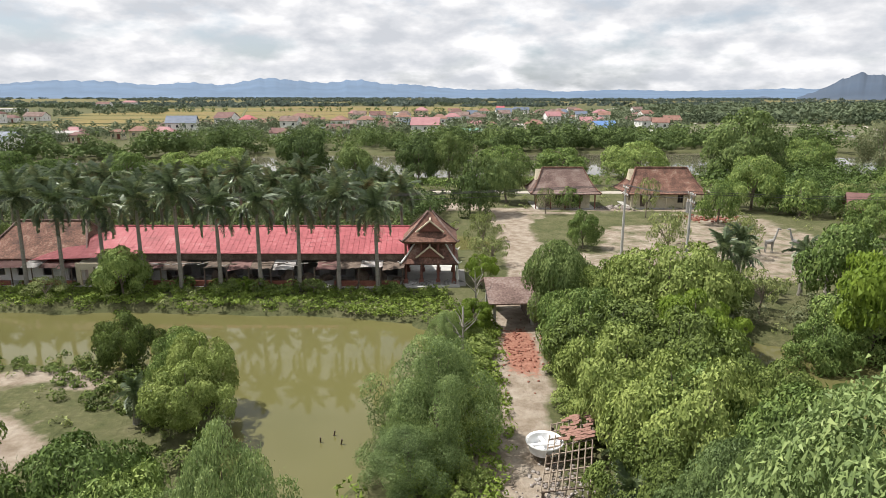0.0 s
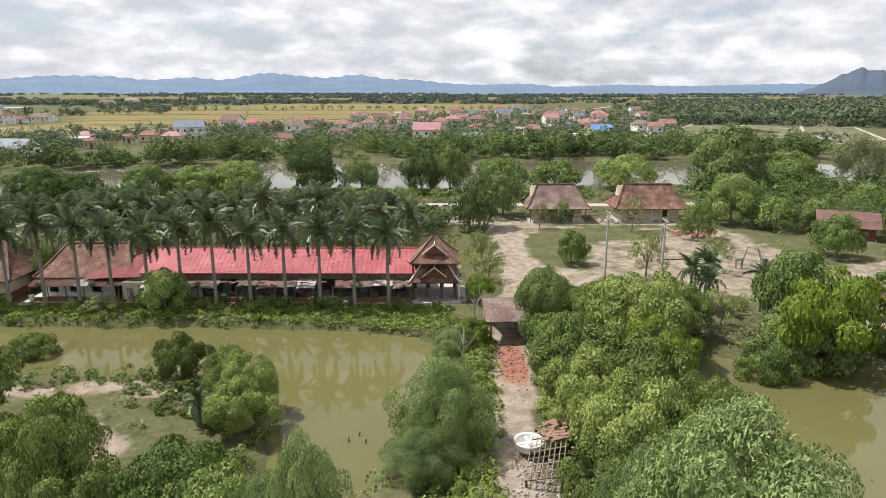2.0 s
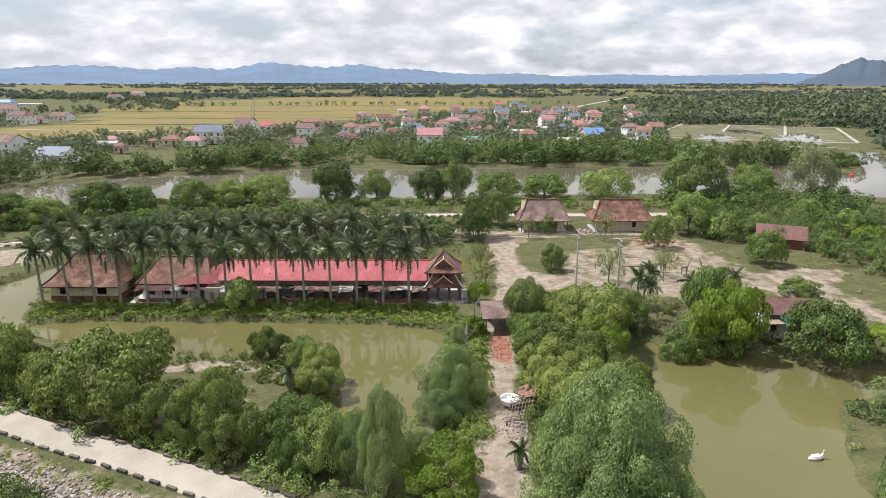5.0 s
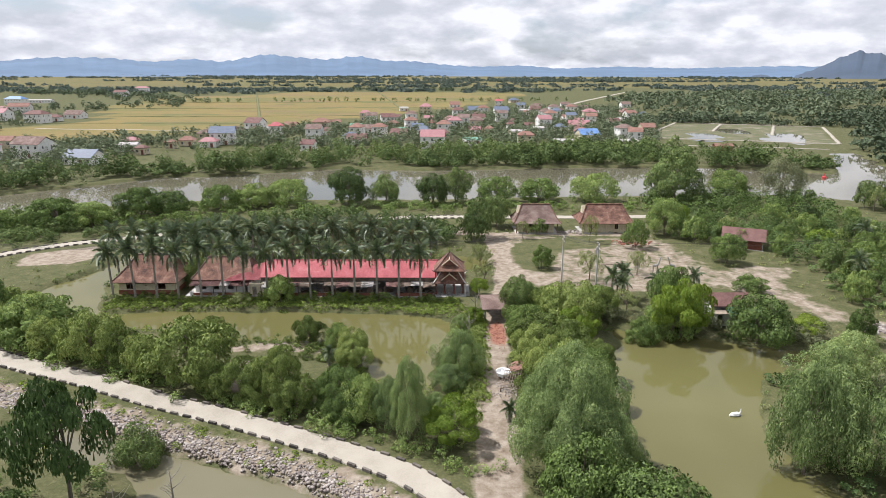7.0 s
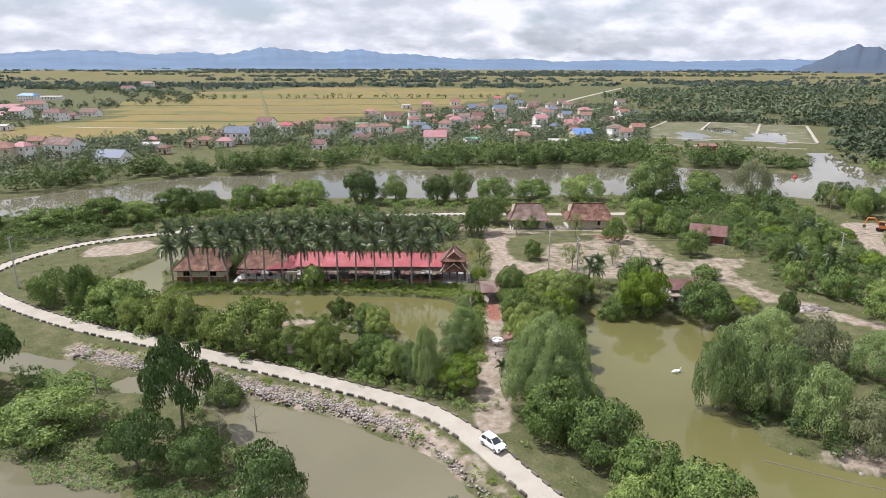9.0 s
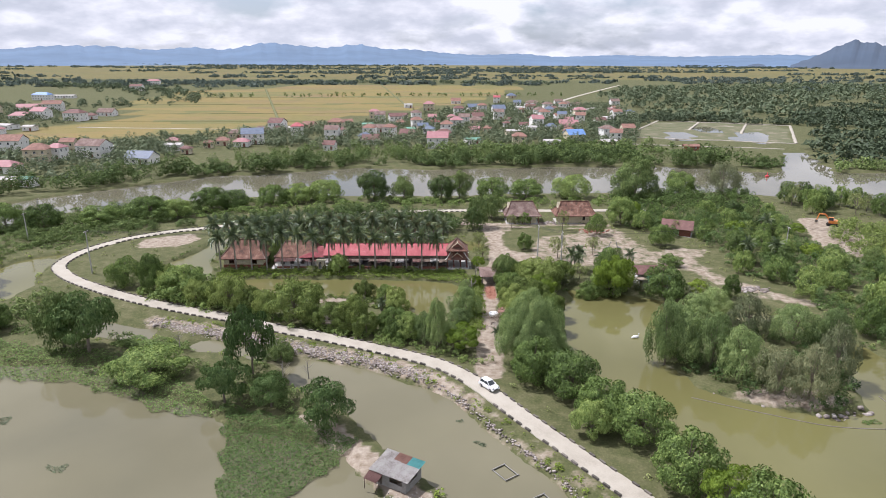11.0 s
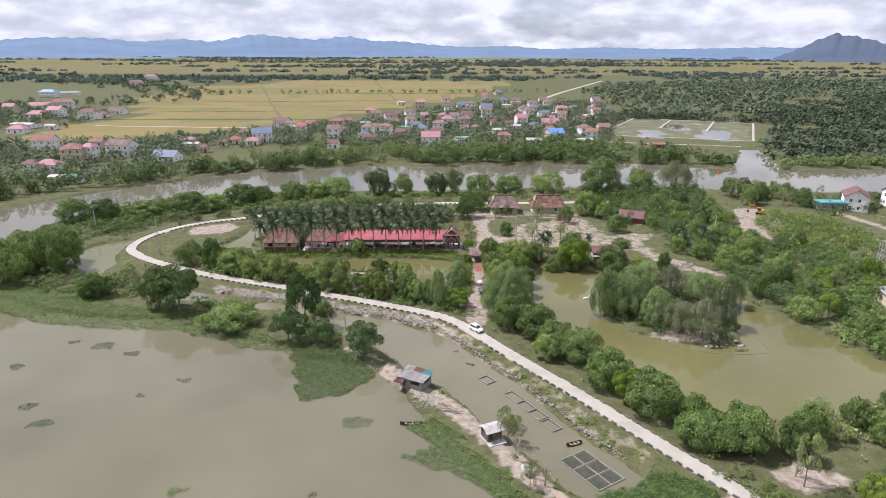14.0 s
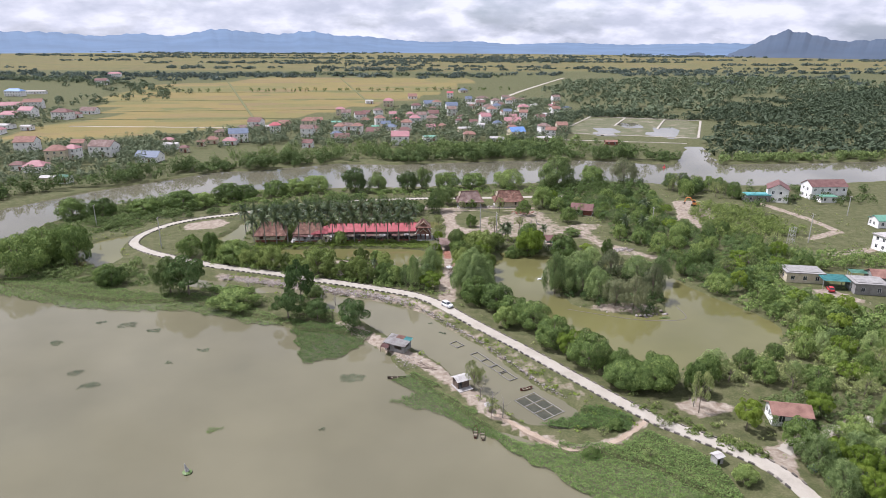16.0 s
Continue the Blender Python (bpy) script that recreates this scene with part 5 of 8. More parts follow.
def village_house(key, x, y, w, seed):
    """A plastered house with windows, door and roof."""
    rnd = random.Random(seed)
    storeys = 2 if w > 9.5 and rnd.random() < 0.5 else 1
    if key in "TW":
        storeys = 1
    d = min(w * rnd.uniform(0.6, 0.8), 11)
    w = w * 0.78
    h = 3.3 * storeys
    e = thing("house", x, y + d * 0.4, ground_z(x, y) + 0.25, rnd.uniform(-14, 14), f"{'two' if storeys == 2 else 'one'}-storey plastered house with a {ROOF_WORDS[key]} roof", "house", "village houses")
    wall_mat = CREAM if rnd.random() < 0.2 else WHITE
    n = max(2, int(w / 3.2))
    holes, sides = [], []
    for s in range(storeys):
        for i in range(n):
            c = w * (i + 0.5) / n
            holes.append((c - 0.6, c + 0.6, 3.3 * s + 1.0, 3.3 * s + 2.4))
        for i in range(2):
            c = d * (i + 0.5) / 2
            sides.append((c - 0.5, c + 0.5, 3.3 * s + 1.0, 3.3 * s + 2.4))
    front = [q for q in holes if not (q[2] == 1.0 and abs(q[0] + 0.6 - w * (n // 2 + 0.5) / n) < 0.1)]
    dc = w * (n // 2 + 0.5) / n
    # one wall run per storey row keeps openings one above another
    bm = bmesh.new()
    for s in range(storeys):
        z0, z1 = 3.3 * s, 3.3 * (s + 1)
        fr = [q for q in front if z0 <= q[2] < z1] + ([(dc - 0.7, dc + 0.7, 0.0, 2.3)] if s == 0 else [])
        wall_run(bm, (-w / 2, -d / 2), (w / 2, -d / 2), z0, z1, 0.22, fr)
        wall_run(bm, (w / 2 - 0.22, -d / 2 + 0.22), (w / 2 - 0.22, d / 2 - 0.22), z0, z1, -0.22, [(a - 0.22, b - 0.22, c_, h_) for a, b, c_, h_ in sides if z0 <= c_ < z1])
        wall_run(bm, (-w / 2, -d / 2 + 0.22), (-w / 2, d / 2 - 0.22), z0, z1, -0.22, [(a - 0.22, b - 0.22, c_, h_) for a, b, c_, h_ in sides if z0 <= c_ < z1])
        box(bm, -w / 2, d / 2 - 0.22, z0, w / 2, d / 2, z1)
    box(bm, -w / 2 + 0.23, -d / 2 + 0.23, h - 0.12, w / 2 - 0.23, d / 2 - 0.23, h - 0.02)
    if storeys == 2:
        box(bm, -w / 2 - 0.1, -d / 2 - 0.5, 3.2, w / 2 + 0.1, -d / 2 - 0.002, 3.42)
    if key == "G" or rnd.random() < 0.4:
        box(bm, -w / 2 - 0.15, -d / 2 - 0.15, -0.5, w / 2 + 0.15, d / 2 + 0.15, 0.0)
    part("wall", bm, wall_mat, e)
    for a, b, s_, t in front:
        window(e, a - w / 2, b - w / 2, s_, t, -d / 2 + 0.1)
    for a, b, s_, t in sides:
        for xx in (-w / 2 + 0.05, w / 2 - 0.16):
            window(e, a - d / 2, b - d / 2, s_, t, xx, axis_y=True)
    bm = bmesh.new()
    box(bm, dc - w / 2 - 0.7, -d / 2 + 0.1, 0, dc - w / 2 + 0.7, -d / 2 + 0.15, 2.3)
    part("door", bm, WOOD_RED, e)
    bm = bmesh.new()
    kind = rnd.random()
    if key in "TW":
        roof_mesh(bm, -w / 2 - 0.4, w / 2 + 0.4, -d / 2 - 0.5, d / 2 + 0.4, h, h + 0.9, 0)
    elif kind < 0.6:
        roof_mesh(bm, -w / 2 - 0.5, w / 2 + 0.5, -d / 2 - 0.5, d / 2 + 0.5, h - 0.05, h + d * 0.24 + 0.3, d * 0.42)
    else:
        roof_mesh(bm, -w / 2 - 0.4, w / 2 + 0.4, -d / 2 - 0.5, d / 2 + 0.5, h - 0.05, h + d * 0.27 + 0.3, 0)
    part("roof", bm, ROOFS[key], e)
    if key not in "TW" and kind >= 0.6:
        for xx in (-w / 2, w / 2 - 0.2):
            gable(e, xx, d / 2, h - 0.01, d * 0.25 + 0.1, wall_mat)
    return e


for k, (key, x, y, w) in enumerate(HOUSES):
    village_house(key, x, y, w, k)

# ---- the ruined hall on the pond ----
HALL_Z = 0.45
hall = thing("banquet_hall", -20, 69, HALL_Z, 0, "long ruined hall with red sheet roof and collapsed veranda", "hall")


def hall_part(name, bm, mat, label=""):
    """Parts of the hall are drawn in the world's own plan."""
    bmesh.ops.translate(bm, verts=bm.verts, vec=(20, -69, -HALL_Z))
    return part(name, bm, mat, hall, label)


bm = bmesh.new()
box(bm, -51.5, 65.2, -0.4, 1.8, 76, HALL_Z)
hall_part("floor_slab", bm, CONCRETE)
bm = bmesh.new()
roof_mesh(bm, -37.5, -3.6, 66.6, 76.2, 3.75, 5.75, 0, thick=0.09)
roof_red = hall_part("roof", bm, SHEET_RED, "bright red corrugated metal roof")
bm = bmesh.new()
for k in range(57):
    x = -37.4 + k * 0.6
    for y0, z0, y1, z1 in ((66.6, 3.77, 71.38, 5.76), (76.2, 3.77, 71.42, 5.76)):
        tube(bm, [(x, y0, z0 + 0.015), (x, y1, z1 + 0.015)], [0.011, 0.011], 4)
tube(bm, [(-37.5, 71.4, 5.78), (-3.6, 71.4, 5.78)], [0.12, 0.12], 6)
bmesh.ops.translate(bm, verts=bm.verts, vec=(20, -69, -HALL_Z))
part("seam", bm, SHEET_RED, roof_red)
# low red porch roof that runs out to the west
bm = bmesh.new()
v = [bm.verts.new(p) for p in ((-44.5, 66.5, 3.0), (-37.4, 66.5, 3.3), (-37.4, 71.4, 5.3), (-40.5, 71.4, 4.6))]
bm.faces.new(v)
bmesh.ops.solidify(bm, geom=bm.faces[:], thickness=0.08)
hall_part("porch_roof", bm, SHEET_RED, "sloping red sheet porch roof")
# dark board across the gap between main roof and lean-to
bm = bmesh.new()
box(bm, -37.3, 66.9, 2.95, -4.2, 67.05, 3.7)
hall_part("fascia", bm, WOOD_DARK, "dark fascia board under the eave")
rnd = random.Random(4)
for k in range(14):
    x0 = -36.8 + k * 2.34
    if k in (4, 9):
        continue
    bm = bmesh.new()
    sag = rnd.uniform(-0.25, 0.1)
    v = [bm.verts.new(p) for p in ((x0, 64.9 + rnd.uniform(-0.3, 0.3), 2.55 + sag), (x0 + 2.3, 64.9 + rnd.uniform(-0.3, 0.3), 2.55 + rnd.uniform(-0.2, 0.1)),
                                   (x0 + 2.3, 66.85, 2.95), (x0, 66.85, 2.95))]
    bm.faces.new(v)
    bmesh.ops.subdivide_edges(bm, edges=bm.edges[:], cuts=4, use_grid_fill=True)
    for q in bm.verts:
        q.co.z += rnd.uniform(-0.07, 0.07)
    bmesh.ops.solidify(bm, geom=bm.faces[:], thickness=0.03)
    hall_part("veranda_sheet", bm, (TIN, WOOD_DARK, ROOF_MAROON, WOOD_DARK)[k % 4], "bent and torn veranda roofing sheet")
for k in range(30):
    bm = bmesh.new()
    x = rnd.uniform(-37, -5)
    y = rnd.uniform(64.7, 66.5)
    a = rnd.uniform(-0.5, 0.5)
    ln = rnd.uniform(1.0, 2.6)
    tube(bm, [(x, y, 2.72 + rnd.uniform(0, 0.2)), (x + ln * math.cos(a), y + ln * math.sin(a) * 0.5, 2.78 + rnd.uniform(-0.1, 0.25))], [0.05, 0.04], 4)
    hall_part("broken_batten", bm, (BAMBOO, TIN, WOOD_DARK)[k % 3])
for k in range(15):
    x = -36.9 + k * 2.33
    bm = bmesh.new()
    tube(bm, [(x, 65.1, 0.2), (x, 65.1, 2.6)], [0.09, 0.08], 8)
    box(bm, x - 0.17, 64.93, 0.2, x + 0.17, 65.27, 0.75)
    hall_part("veranda_post", bm, WOOD_DARK)
bm = bmesh.new()
wall_run(bm, (-37, 65.35), (-4.6, 65.35), 0.2, 1.05, 0.2, [(3, 4.6, 0.2, 1.05), (14, 15.2, 0.2, 1.05), (24, 25.4, 0.2, 1.05)])
hall_part("parapet", bm, BRICK, "low red brick parapet")
bm = bmesh.new()
wall_run(bm, (-37.2, 69.2), (-4.4, 69.2), 0.4, 3.6, 0.2, [(a, a + 1.9, 0.6, 2.9) for a in np.arange(1.2, 31, 2.9)])
wall_run(bm, (-37.2, 75.6), (-4.4, 75.6), 0.4, 3.7, 0.2, [(a, a + 1.6, 1.2, 2.8) for a in np.arange(1.2, 30, 3.6)])
box(bm, -37.4, 69.4, 0.4, -37.2, 75.6, 4.2)
box(bm, -4.4, 69.4, 0.4, -4.2, 75.6, 4.2)
hall_part("wall", bm, GREY_WALL, "soot-darkened inner wall")
# dark lumps added as debris on the veranda floor
for k in range(16):
    bm = bmesh.new()
    x = -35.5 + k * 2.0
    y, h = 66.4 + 0.6 * (k % 3), 0.3 + 0.35 * ((k * 7) % 4)
    bmesh.ops.create_icosphere(bm, subdivisions=2, radius=1.0)
    for q in bm.verts:
        q.co = Vector((x + 0.6 + 0.8 * q.co.x * rnd.uniform(0.8, 1.2), y + 0.5 + 0.65 * q.co.y * rnd.uniform(0.8, 1.2), 0.42 + h * max(q.co.z, -0.1) * rnd.uniform(0.7, 1.25)))
    hall_part("debris_lump", bm, WOOD_DARK, "dark lump of debris inside the veranda")
bm = bmesh.new()
box(bm, -36.6, 65.75, 0.4, -34.0, 65.85, 2.3)
box(bm, -32.8, 65.75, 0.4, -29.6, 65.83, 2.1)
hall_part("tin_screen", bm, TIN, "leaning sheets of grey tin")
# block B: tiled house with arches
bm = bmesh.new()
roof_mesh(bm, -50.8, -38.6, 67.0, 76.4, 3.05, 6.3, 2.2, power=1.15, thick=0.16)
hall_part("roof", bm, TILE_RED, "worn red clay-tile roof with a pale patch")
bm = bmesh.new()
ridge_caps(bm, -50.8, -38.6, 67.0, 76.4, 3.1, 6.35, 2.2, 1.15)
hall_part("ridge_cap", bm, TILE_GREY)
bm = bmesh.new()
wall_run(bm, (-50.2, 67.6), (-39.4, 67.6), 0.4, 3.1, 0.22, [(0.9, 2.0, 1.0, 2.4), (3.4, 4.5, 1.0, 2.4), (6.2, 7.3, 1.0, 2.4), (9.0, 10.0, 0.42, 2.4)])
wall_run(bm, (-50.2, 67.85), (-50.2, 75.6), 0.4, 3.1, -0.22, [(3, 4, 1.2, 2.4)])
wall_run(bm, (-39.4, 67.85), (-39.4, 75.6), 0.4, 3.1, 0.22)
wall_run(bm, (-50.2, 75.6), (-39.4, 75.6), 0.4, 3.1, 0.22)
hall_part("wall", bm, WHITE, "stained whitewashed wall")
for k in range(6):
    bm = bmesh.new()
    x0 = -50.6 + k * 1.9
    v = [bm.verts.new(p) for p in ((x0, 65.3, 2.45 + rnd.uniform(-0.12, 0.12)), (x0 + 1.86, 65.3, 2.45 + rnd.uniform(-0.12, 0.12)), (x0 + 1.86, 67.5, 2.95), (x0, 67.5, 2.95))]
    bm.faces.new(v)
    bmesh.ops.solidify(bm, geom=bm.faces[:], thickness=0.04)
    hall_part("awning_sheet", bm, ROOF_MAROON if k != 3 else TIN, "faded maroon awning sheet")
for x in (-50.4, -48.2, -46.0, -43.8, -41.6, -39.6):
    bm = bmesh.new()
    tube(bm, [(x, 65.45, 0.2), (x, 65.45, 2.45)], [0.07, 0.07], 6)
    hall_part("awning_post", bm, WOOD_DARK)
bm = bmesh.new()
wall_run(bm, (-50.4, 65.6), (-39.4, 65.6), 0.2, 0.95, 0.18, [(4, 5.2, 0.2, 0.95)])
hall_part("parapet", bm, BRICK, "low red brick parapet")
bm = bmesh.new()
wall_run(bm, (-39.2, 65.6), (-36.6, 65.6), 0.3, 2.9, 0.2, [(0.5, 1.3, 0.32, 2.2)])
wall_run(bm, (-36.6, 65.82), (-36.6, 67.2), 0.3, 2.9, 0.2)
hall_part("porch_wall", bm, CREAM, "cream porch wall with an arched doorway")
for x, lab in ((-50.0, ""), (-36.3, "white gate pillar")):
    bm = bmesh.new()
    box(bm, x - 0.2, 64.9, 0.1, x + 0.2, 65.3, 1.3)
    box(bm, x - 0.26, 64.84, 1.3, x + 0.26, 65.36, 1.42)
    hall_part("pillar", bm, WHITE, lab)

# block A: separate cream house at the west end
wing = thing("cream_pavilion", -59, 70, 0.4, 0, "cream-walled house with brick plinth and old tiled hip roof", "house")


def wing_part(name, bm, mat, label=""):
    bmesh.ops.translate(bm, verts=bm.verts, vec=(59, -70, -0.4))
    return part(name, bm, mat, wing, label)


bm = bmesh.new()
wall_run(bm, (-64.4, 66.6), (-53.8, 66.6), 1.15, 3.0, 0.22, [(1.4, 2.9, 1.35, 2.8), (5.0, 5.3, 1.9, 2.2), (7.4, 8.9, 1.35, 2.8)])
wall_run(bm, (-64.4, 66.82), (-64.4, 75), 1.15, 3.0, -0.22, [(3, 4.4, 1.35, 2.8)])
wall_run(bm, (-53.8, 66.82), (-53.8, 75), 1.15, 3.0, 0.22)
wall_run(bm, (-64.4, 75), (-53.8, 75), 1.15, 3.0, 0.22)
wing_part("wall", bm, CREAM, "cream plastered wall")
bm = bmesh.new()
box(bm, -64.5, 66.5, -0.3, -53.7, 75.2, 1.15)
wing_part("plinth", bm, BRICK, "red-brown brick plinth")
for a in (-63.0, -57.0):
    window(wing, a + 59, a + 60.5, 0.95, 2.4, -3.3, frame_mat=WOOD_DARK, glazed=False)
bm = bmesh.new()
roof_mesh(bm, -65.4, -52.8, 65.6, 76.2, 2.95, 7.0, 3.2, power=1.25, thick=0.16)
wing_part("roof", bm, TILE_RED, "sagging old red clay-tile roof")
bm = bmesh.new()
ridge_caps(bm, -65.4, -52.8, 65.6, 76.2, 3.0, 7.05, 3.2, 1.25)
wing_part("ridge_cap", bm, TILE_GREY)

# ---- two-tiered gate tower ----
tower = thing("gate_tower", -1.4, 69.0, 0.45, 0, "two-tiered wooden gate tower with flared clay-tile roofs", "tower")
for x in (-2.6, -0.9, 0.9, 2.6):
    for y in (-2.4, 2.4):
        bm = bmesh.new()
        tube(bm, [(x, y, -0.3), (x, y, 5.0)], [0.15, 0.13], 8)
        box(bm, x - 0.24, y - 0.24, -0.3, x + 0.24, y + 0.24, 0.45)
        part("post", bm, WOOD_RED, tower)
for nm, s, ze, zr, cut in (("lower_roof", 3.1, 2.35, 4.25, 1.45), ("upper_roof", 2.95, 4.7, 7.45, 2.7)):
    bm = bmesh.new()
    roof_mesh(bm, -s, s, -s, s, ze, zr, cut, cut, power=1.14, rows=5, thick=0.16)
    rf = part(nm, bm, TILE_RED, tower, "weathered clay-tile roof with upturned corners")
    for cx, cy in ((-1, -1), (1, -1), (1, 1), (-1, 1)):
        bm = bmesh.new()
        pts = [(cx * (s - cut * q), cy * (s - cut * q), ze + (zr - ze) * q ** 1.14 + 0.06) for q in (0, 0.2, 0.45, 0.7, 1)]
        tube(bm, pts, [0.1] * 5, 6)
        tube(bm, [(cx * s, cy * s, ze + 0.04), (cx * (s + 0.28), cy * (s + 0.28), ze + 0.3)], [0.1, 0.05], 5)
        part("hip_ridge", bm, WHITE if nm == "lower_roof" else TILE_GREY, rf)
    # small gable on the front slope
    gy, gz = -s + cut * 0.42, ze + (zr - ze) * 0.42 ** 1.14
    bm = bmesh.new()
    v = [bm.verts.new(p) for p in ((-1.25, gy - 0.32, gz - 0.05), (1.25, gy - 0.32, gz - 0.05), (0, gy - 0.32, gz + 1.0))]
    w_ = [bm.verts.new((p.co.x, p.co.y + 1.5, p.co.z)) for p in v]
    bm.faces.new(v)
    bm.faces.new(w_[::-1])
    for i in range(3):
        bm.faces.new((v[i], v[(i + 1) % 3], w_[(i + 1) % 3], w_[i]))
    bmesh.ops.recalc_face_normals(bm, faces=bm.faces)
    part("gable_panel", bm, WOOD_RED, rf)
    bm = bmesh.new()
    for sx in (-1, 1):
        tube(bm, [(sx * 1.5, gy - 0.38, gz - 0.12), (0, gy - 0.38, gz + 1.12)], [0.1, 0.1], 5)
    tube(bm, [(0, gy - 0.4, gz + 1.12), (0, gy + 1.3, gz + 1.16)], [0.1, 0.08], 5)
    part("barge_board", bm, CREAM, rf)
bm = bmesh.new()
tube(bm, [(-0.35, 0, 7.38), (0.35, 0, 7.38)], [0.14, 0.14], 6)
tube(bm, [(0, 0, 7.35), (0, 0, 7.75), (0, 0, 8.15)], [0.14, 0.09, 0.02], 6)
part("finial", bm, WOOD_DARK, tower)
bm = bmesh.new()
for y in (-2.4, 2.4):
    box(bm, -2.8, y - 0.09, 4.4, 2.8, y + 0.09, 4.62)
    box(bm, -2.8, y - 0.09, 2.2, 2.8, y + 0.09, 2.42)
part("beam", bm, WOOD_RED, tower)
for x0, x1 in ((-2.75, -1.9), (1.7, 2.75)):
    bm = bmesh.new()
    box(bm, x0, 2.3, 3.4, x1, 2.38, 4.6)
    part("wall_panel", bm, WHITE, tower)
bm = bmesh.new()
box(bm, -3.4, -3.3, -0.6, 3.9, 3.3, -0.02)
part("base", bm, GREY_WALL, tower, "cracked cement base")
for k in range(9):
    bm = bmesh.new()
    box(bm, 2.9, -2.4 + k * 0.6, -0.02, 3.06, -2.02 + k * 0.6, 1.7 - 0.1 * (k % 3))
    part("fence_slat", bm, WHITE, tower, "white-washed fence slat")
bm = bmesh.new()
box(bm, 3.063, -2.4, 0.3, 3.13, 3.0, 0.5)
part("fence_rail", bm, WHITE, tower)
bm = bmesh.new()
for k in range(26):
    a, b = random.uniform(-3.2, 3.6), random.uniform(-3.2, -1.8)
    m = pose(a, b, 0.08, random.uniform(-30, 30), random.uniform(-30, 30), random.uniform(0, 180))
    box(bm, -0.25, -0.12, -0.1, 0.25, 0.12, 0.14, m)
part("rubble", bm, GREY_WALL, tower, "broken masonry in front of the tower")

# ---- huts by the yard ----


def hut(x, y, w, label, kiosk):
    """A cream hut with a flared tile roof and a side gable."""
    e = thing("hut", x, y, 0.45, 0, label, "hut", "pair of huts by the yard")
    d = 6.4
    bm = bmesh.new()
    holes = [(1.2, 2.1, 0.2, 2.3), (2.5, 3.3, 1.0, 2.3), (w - 3.2, w - 2.2, 0.9, 2.3)]
    wall_run(bm, (-w / 2, -d / 2), (w / 2, -d / 2), 0, 3.0, 0.2, holes)
    wall_run(bm, (-w / 2, -d / 2 + 0.2), (-w / 2, d / 2), 0, 3.0, -0.2, [(2.2, 3.4, 0.9, 2.3)])
    wall_run(bm, (w / 2, -d / 2 + 0.2), (w / 2, d / 2), 0, 3.0, 0.2, [(2.2, 3.4, 0.9, 2.3)])
    box(bm, -w / 2, d / 2 - 0.2, 0, w / 2, d / 2, 3.0)
    part("wall", bm, CREAM, e)
    bm = bmesh.new()
    box(bm, -w / 2 - 1.0, -d / 2 - 1.3, -0.5, w / 2 + 1.0, d / 2 + 0.6, 0.0)
    part("floor_slab", bm, CONCRETE, e)
    bm = bmesh.new()
    box(bm, -w / 2 + 1.2, -d / 2 + 0.06, 0.02, -w / 2 + 2.1, -d / 2 + 0.12, 2.3)
    part("door", bm, WOOD_DARK, e)
    window(e, -w / 2 + 2.5, -w / 2 + 3.3, 1.0, 2.3, -d / 2 + 0.06, frame_mat=WOOD_DARK, pane=DARK)
    window(e, w / 2 - 3.2, w / 2 - 2.2, 0.9, 2.3, -d / 2 + 0.06, frame_mat=WOOD_DARK, pane=DARK)
    for k in range(5):
        bm = bmesh.new()
        xx = -w / 2 - 0.7 + k * (w + 1.4) / 4
        box(bm, xx - 0.1, -d / 2 - 1.1, 0, xx + 0.1, -d / 2 - 0.9, 2.85)
        part("porch_post", bm, CREAM if kiosk else WOOD_RED, e)
    a, b, c_, f_ = -w / 2 - 1.7, w / 2 + 1.7, -d / 2 - 1.6, d / 2 + 1.4
    bm = bmesh.new()
    roof_mesh(bm, a, b, c_, f_, 2.75, 6.9, 2.6, power=1.45, rows=6, thick=0.17)
    rf = part("roof", bm, TILE_RED if kiosk else TILE_GREY, e, "weathered flared clay-tile roof")
    bm = bmesh.new()
    ridge_caps(bm, a, b, c_, f_, 2.8, 6.95, 2.6, 1.45, 0.15)
    part("ridge_cap", bm, TILE_RED, rf)
    bm = bmesh.new()
    gx = a + 1.35
    v = [bm.verts.new(p) for p in ((gx, -1.0, 4.7), (gx, 1.2, 4.7), (gx, 0.0, 6.7), (gx + 1.6, -1.0, 4.7), (gx + 1.6, 1.2, 4.7), (gx + 1.6, 0.0, 6.7))]
    for q in ((0, 2, 1), (3, 4, 5), (0, 1, 4, 3), (1, 2, 5, 4), (2, 0, 3, 5)):
        bm.faces.new([v[i] for i in q])
    bmesh.ops.recalc_face_normals(bm, faces=bm.faces)
    part("gable_panel", bm, CREAM, rf)
    return e


hut(22.0, 117.6, 9.2, "cream hut with patched brown-grey tile roof and raised slab", False)
hut(40.2, 117.8, 11.2, "cream hut with dark door and red-brown tile roof", True)

# ---- open brick shed ----
shed = thing("brick_shed", 70.4, 101.5, 0.4, -24, "open-fronted brick shed with red tile roof", "shed")
bm = bmesh.new()
wall_run(bm, (-4.2, -2.6), (4.2, -2.6), 0, 2.5, 0.22, [(0.5, 5.0, 0.02, 2.2)])
wall_run(bm, (4.2, -2.38), (4.2, 2.6), 0, 2.5, 0.22, [(1.6, 2.8, 1.0, 2.0)])
wall_run(bm, (-4.2, -2.38), (-4.2, 2.6), 0, 2.5, -0.22)
wall_run(bm, (-4.2, 2.6), (4.2, 2.6), 0, 2.5, 0.22)
part("wall", bm, BRICK, shed)
for xx in (4.0, -4.42):
    gable(shed, xx, 2.6, 2.49, 1.85, BRICK)
bm = bmesh.new()
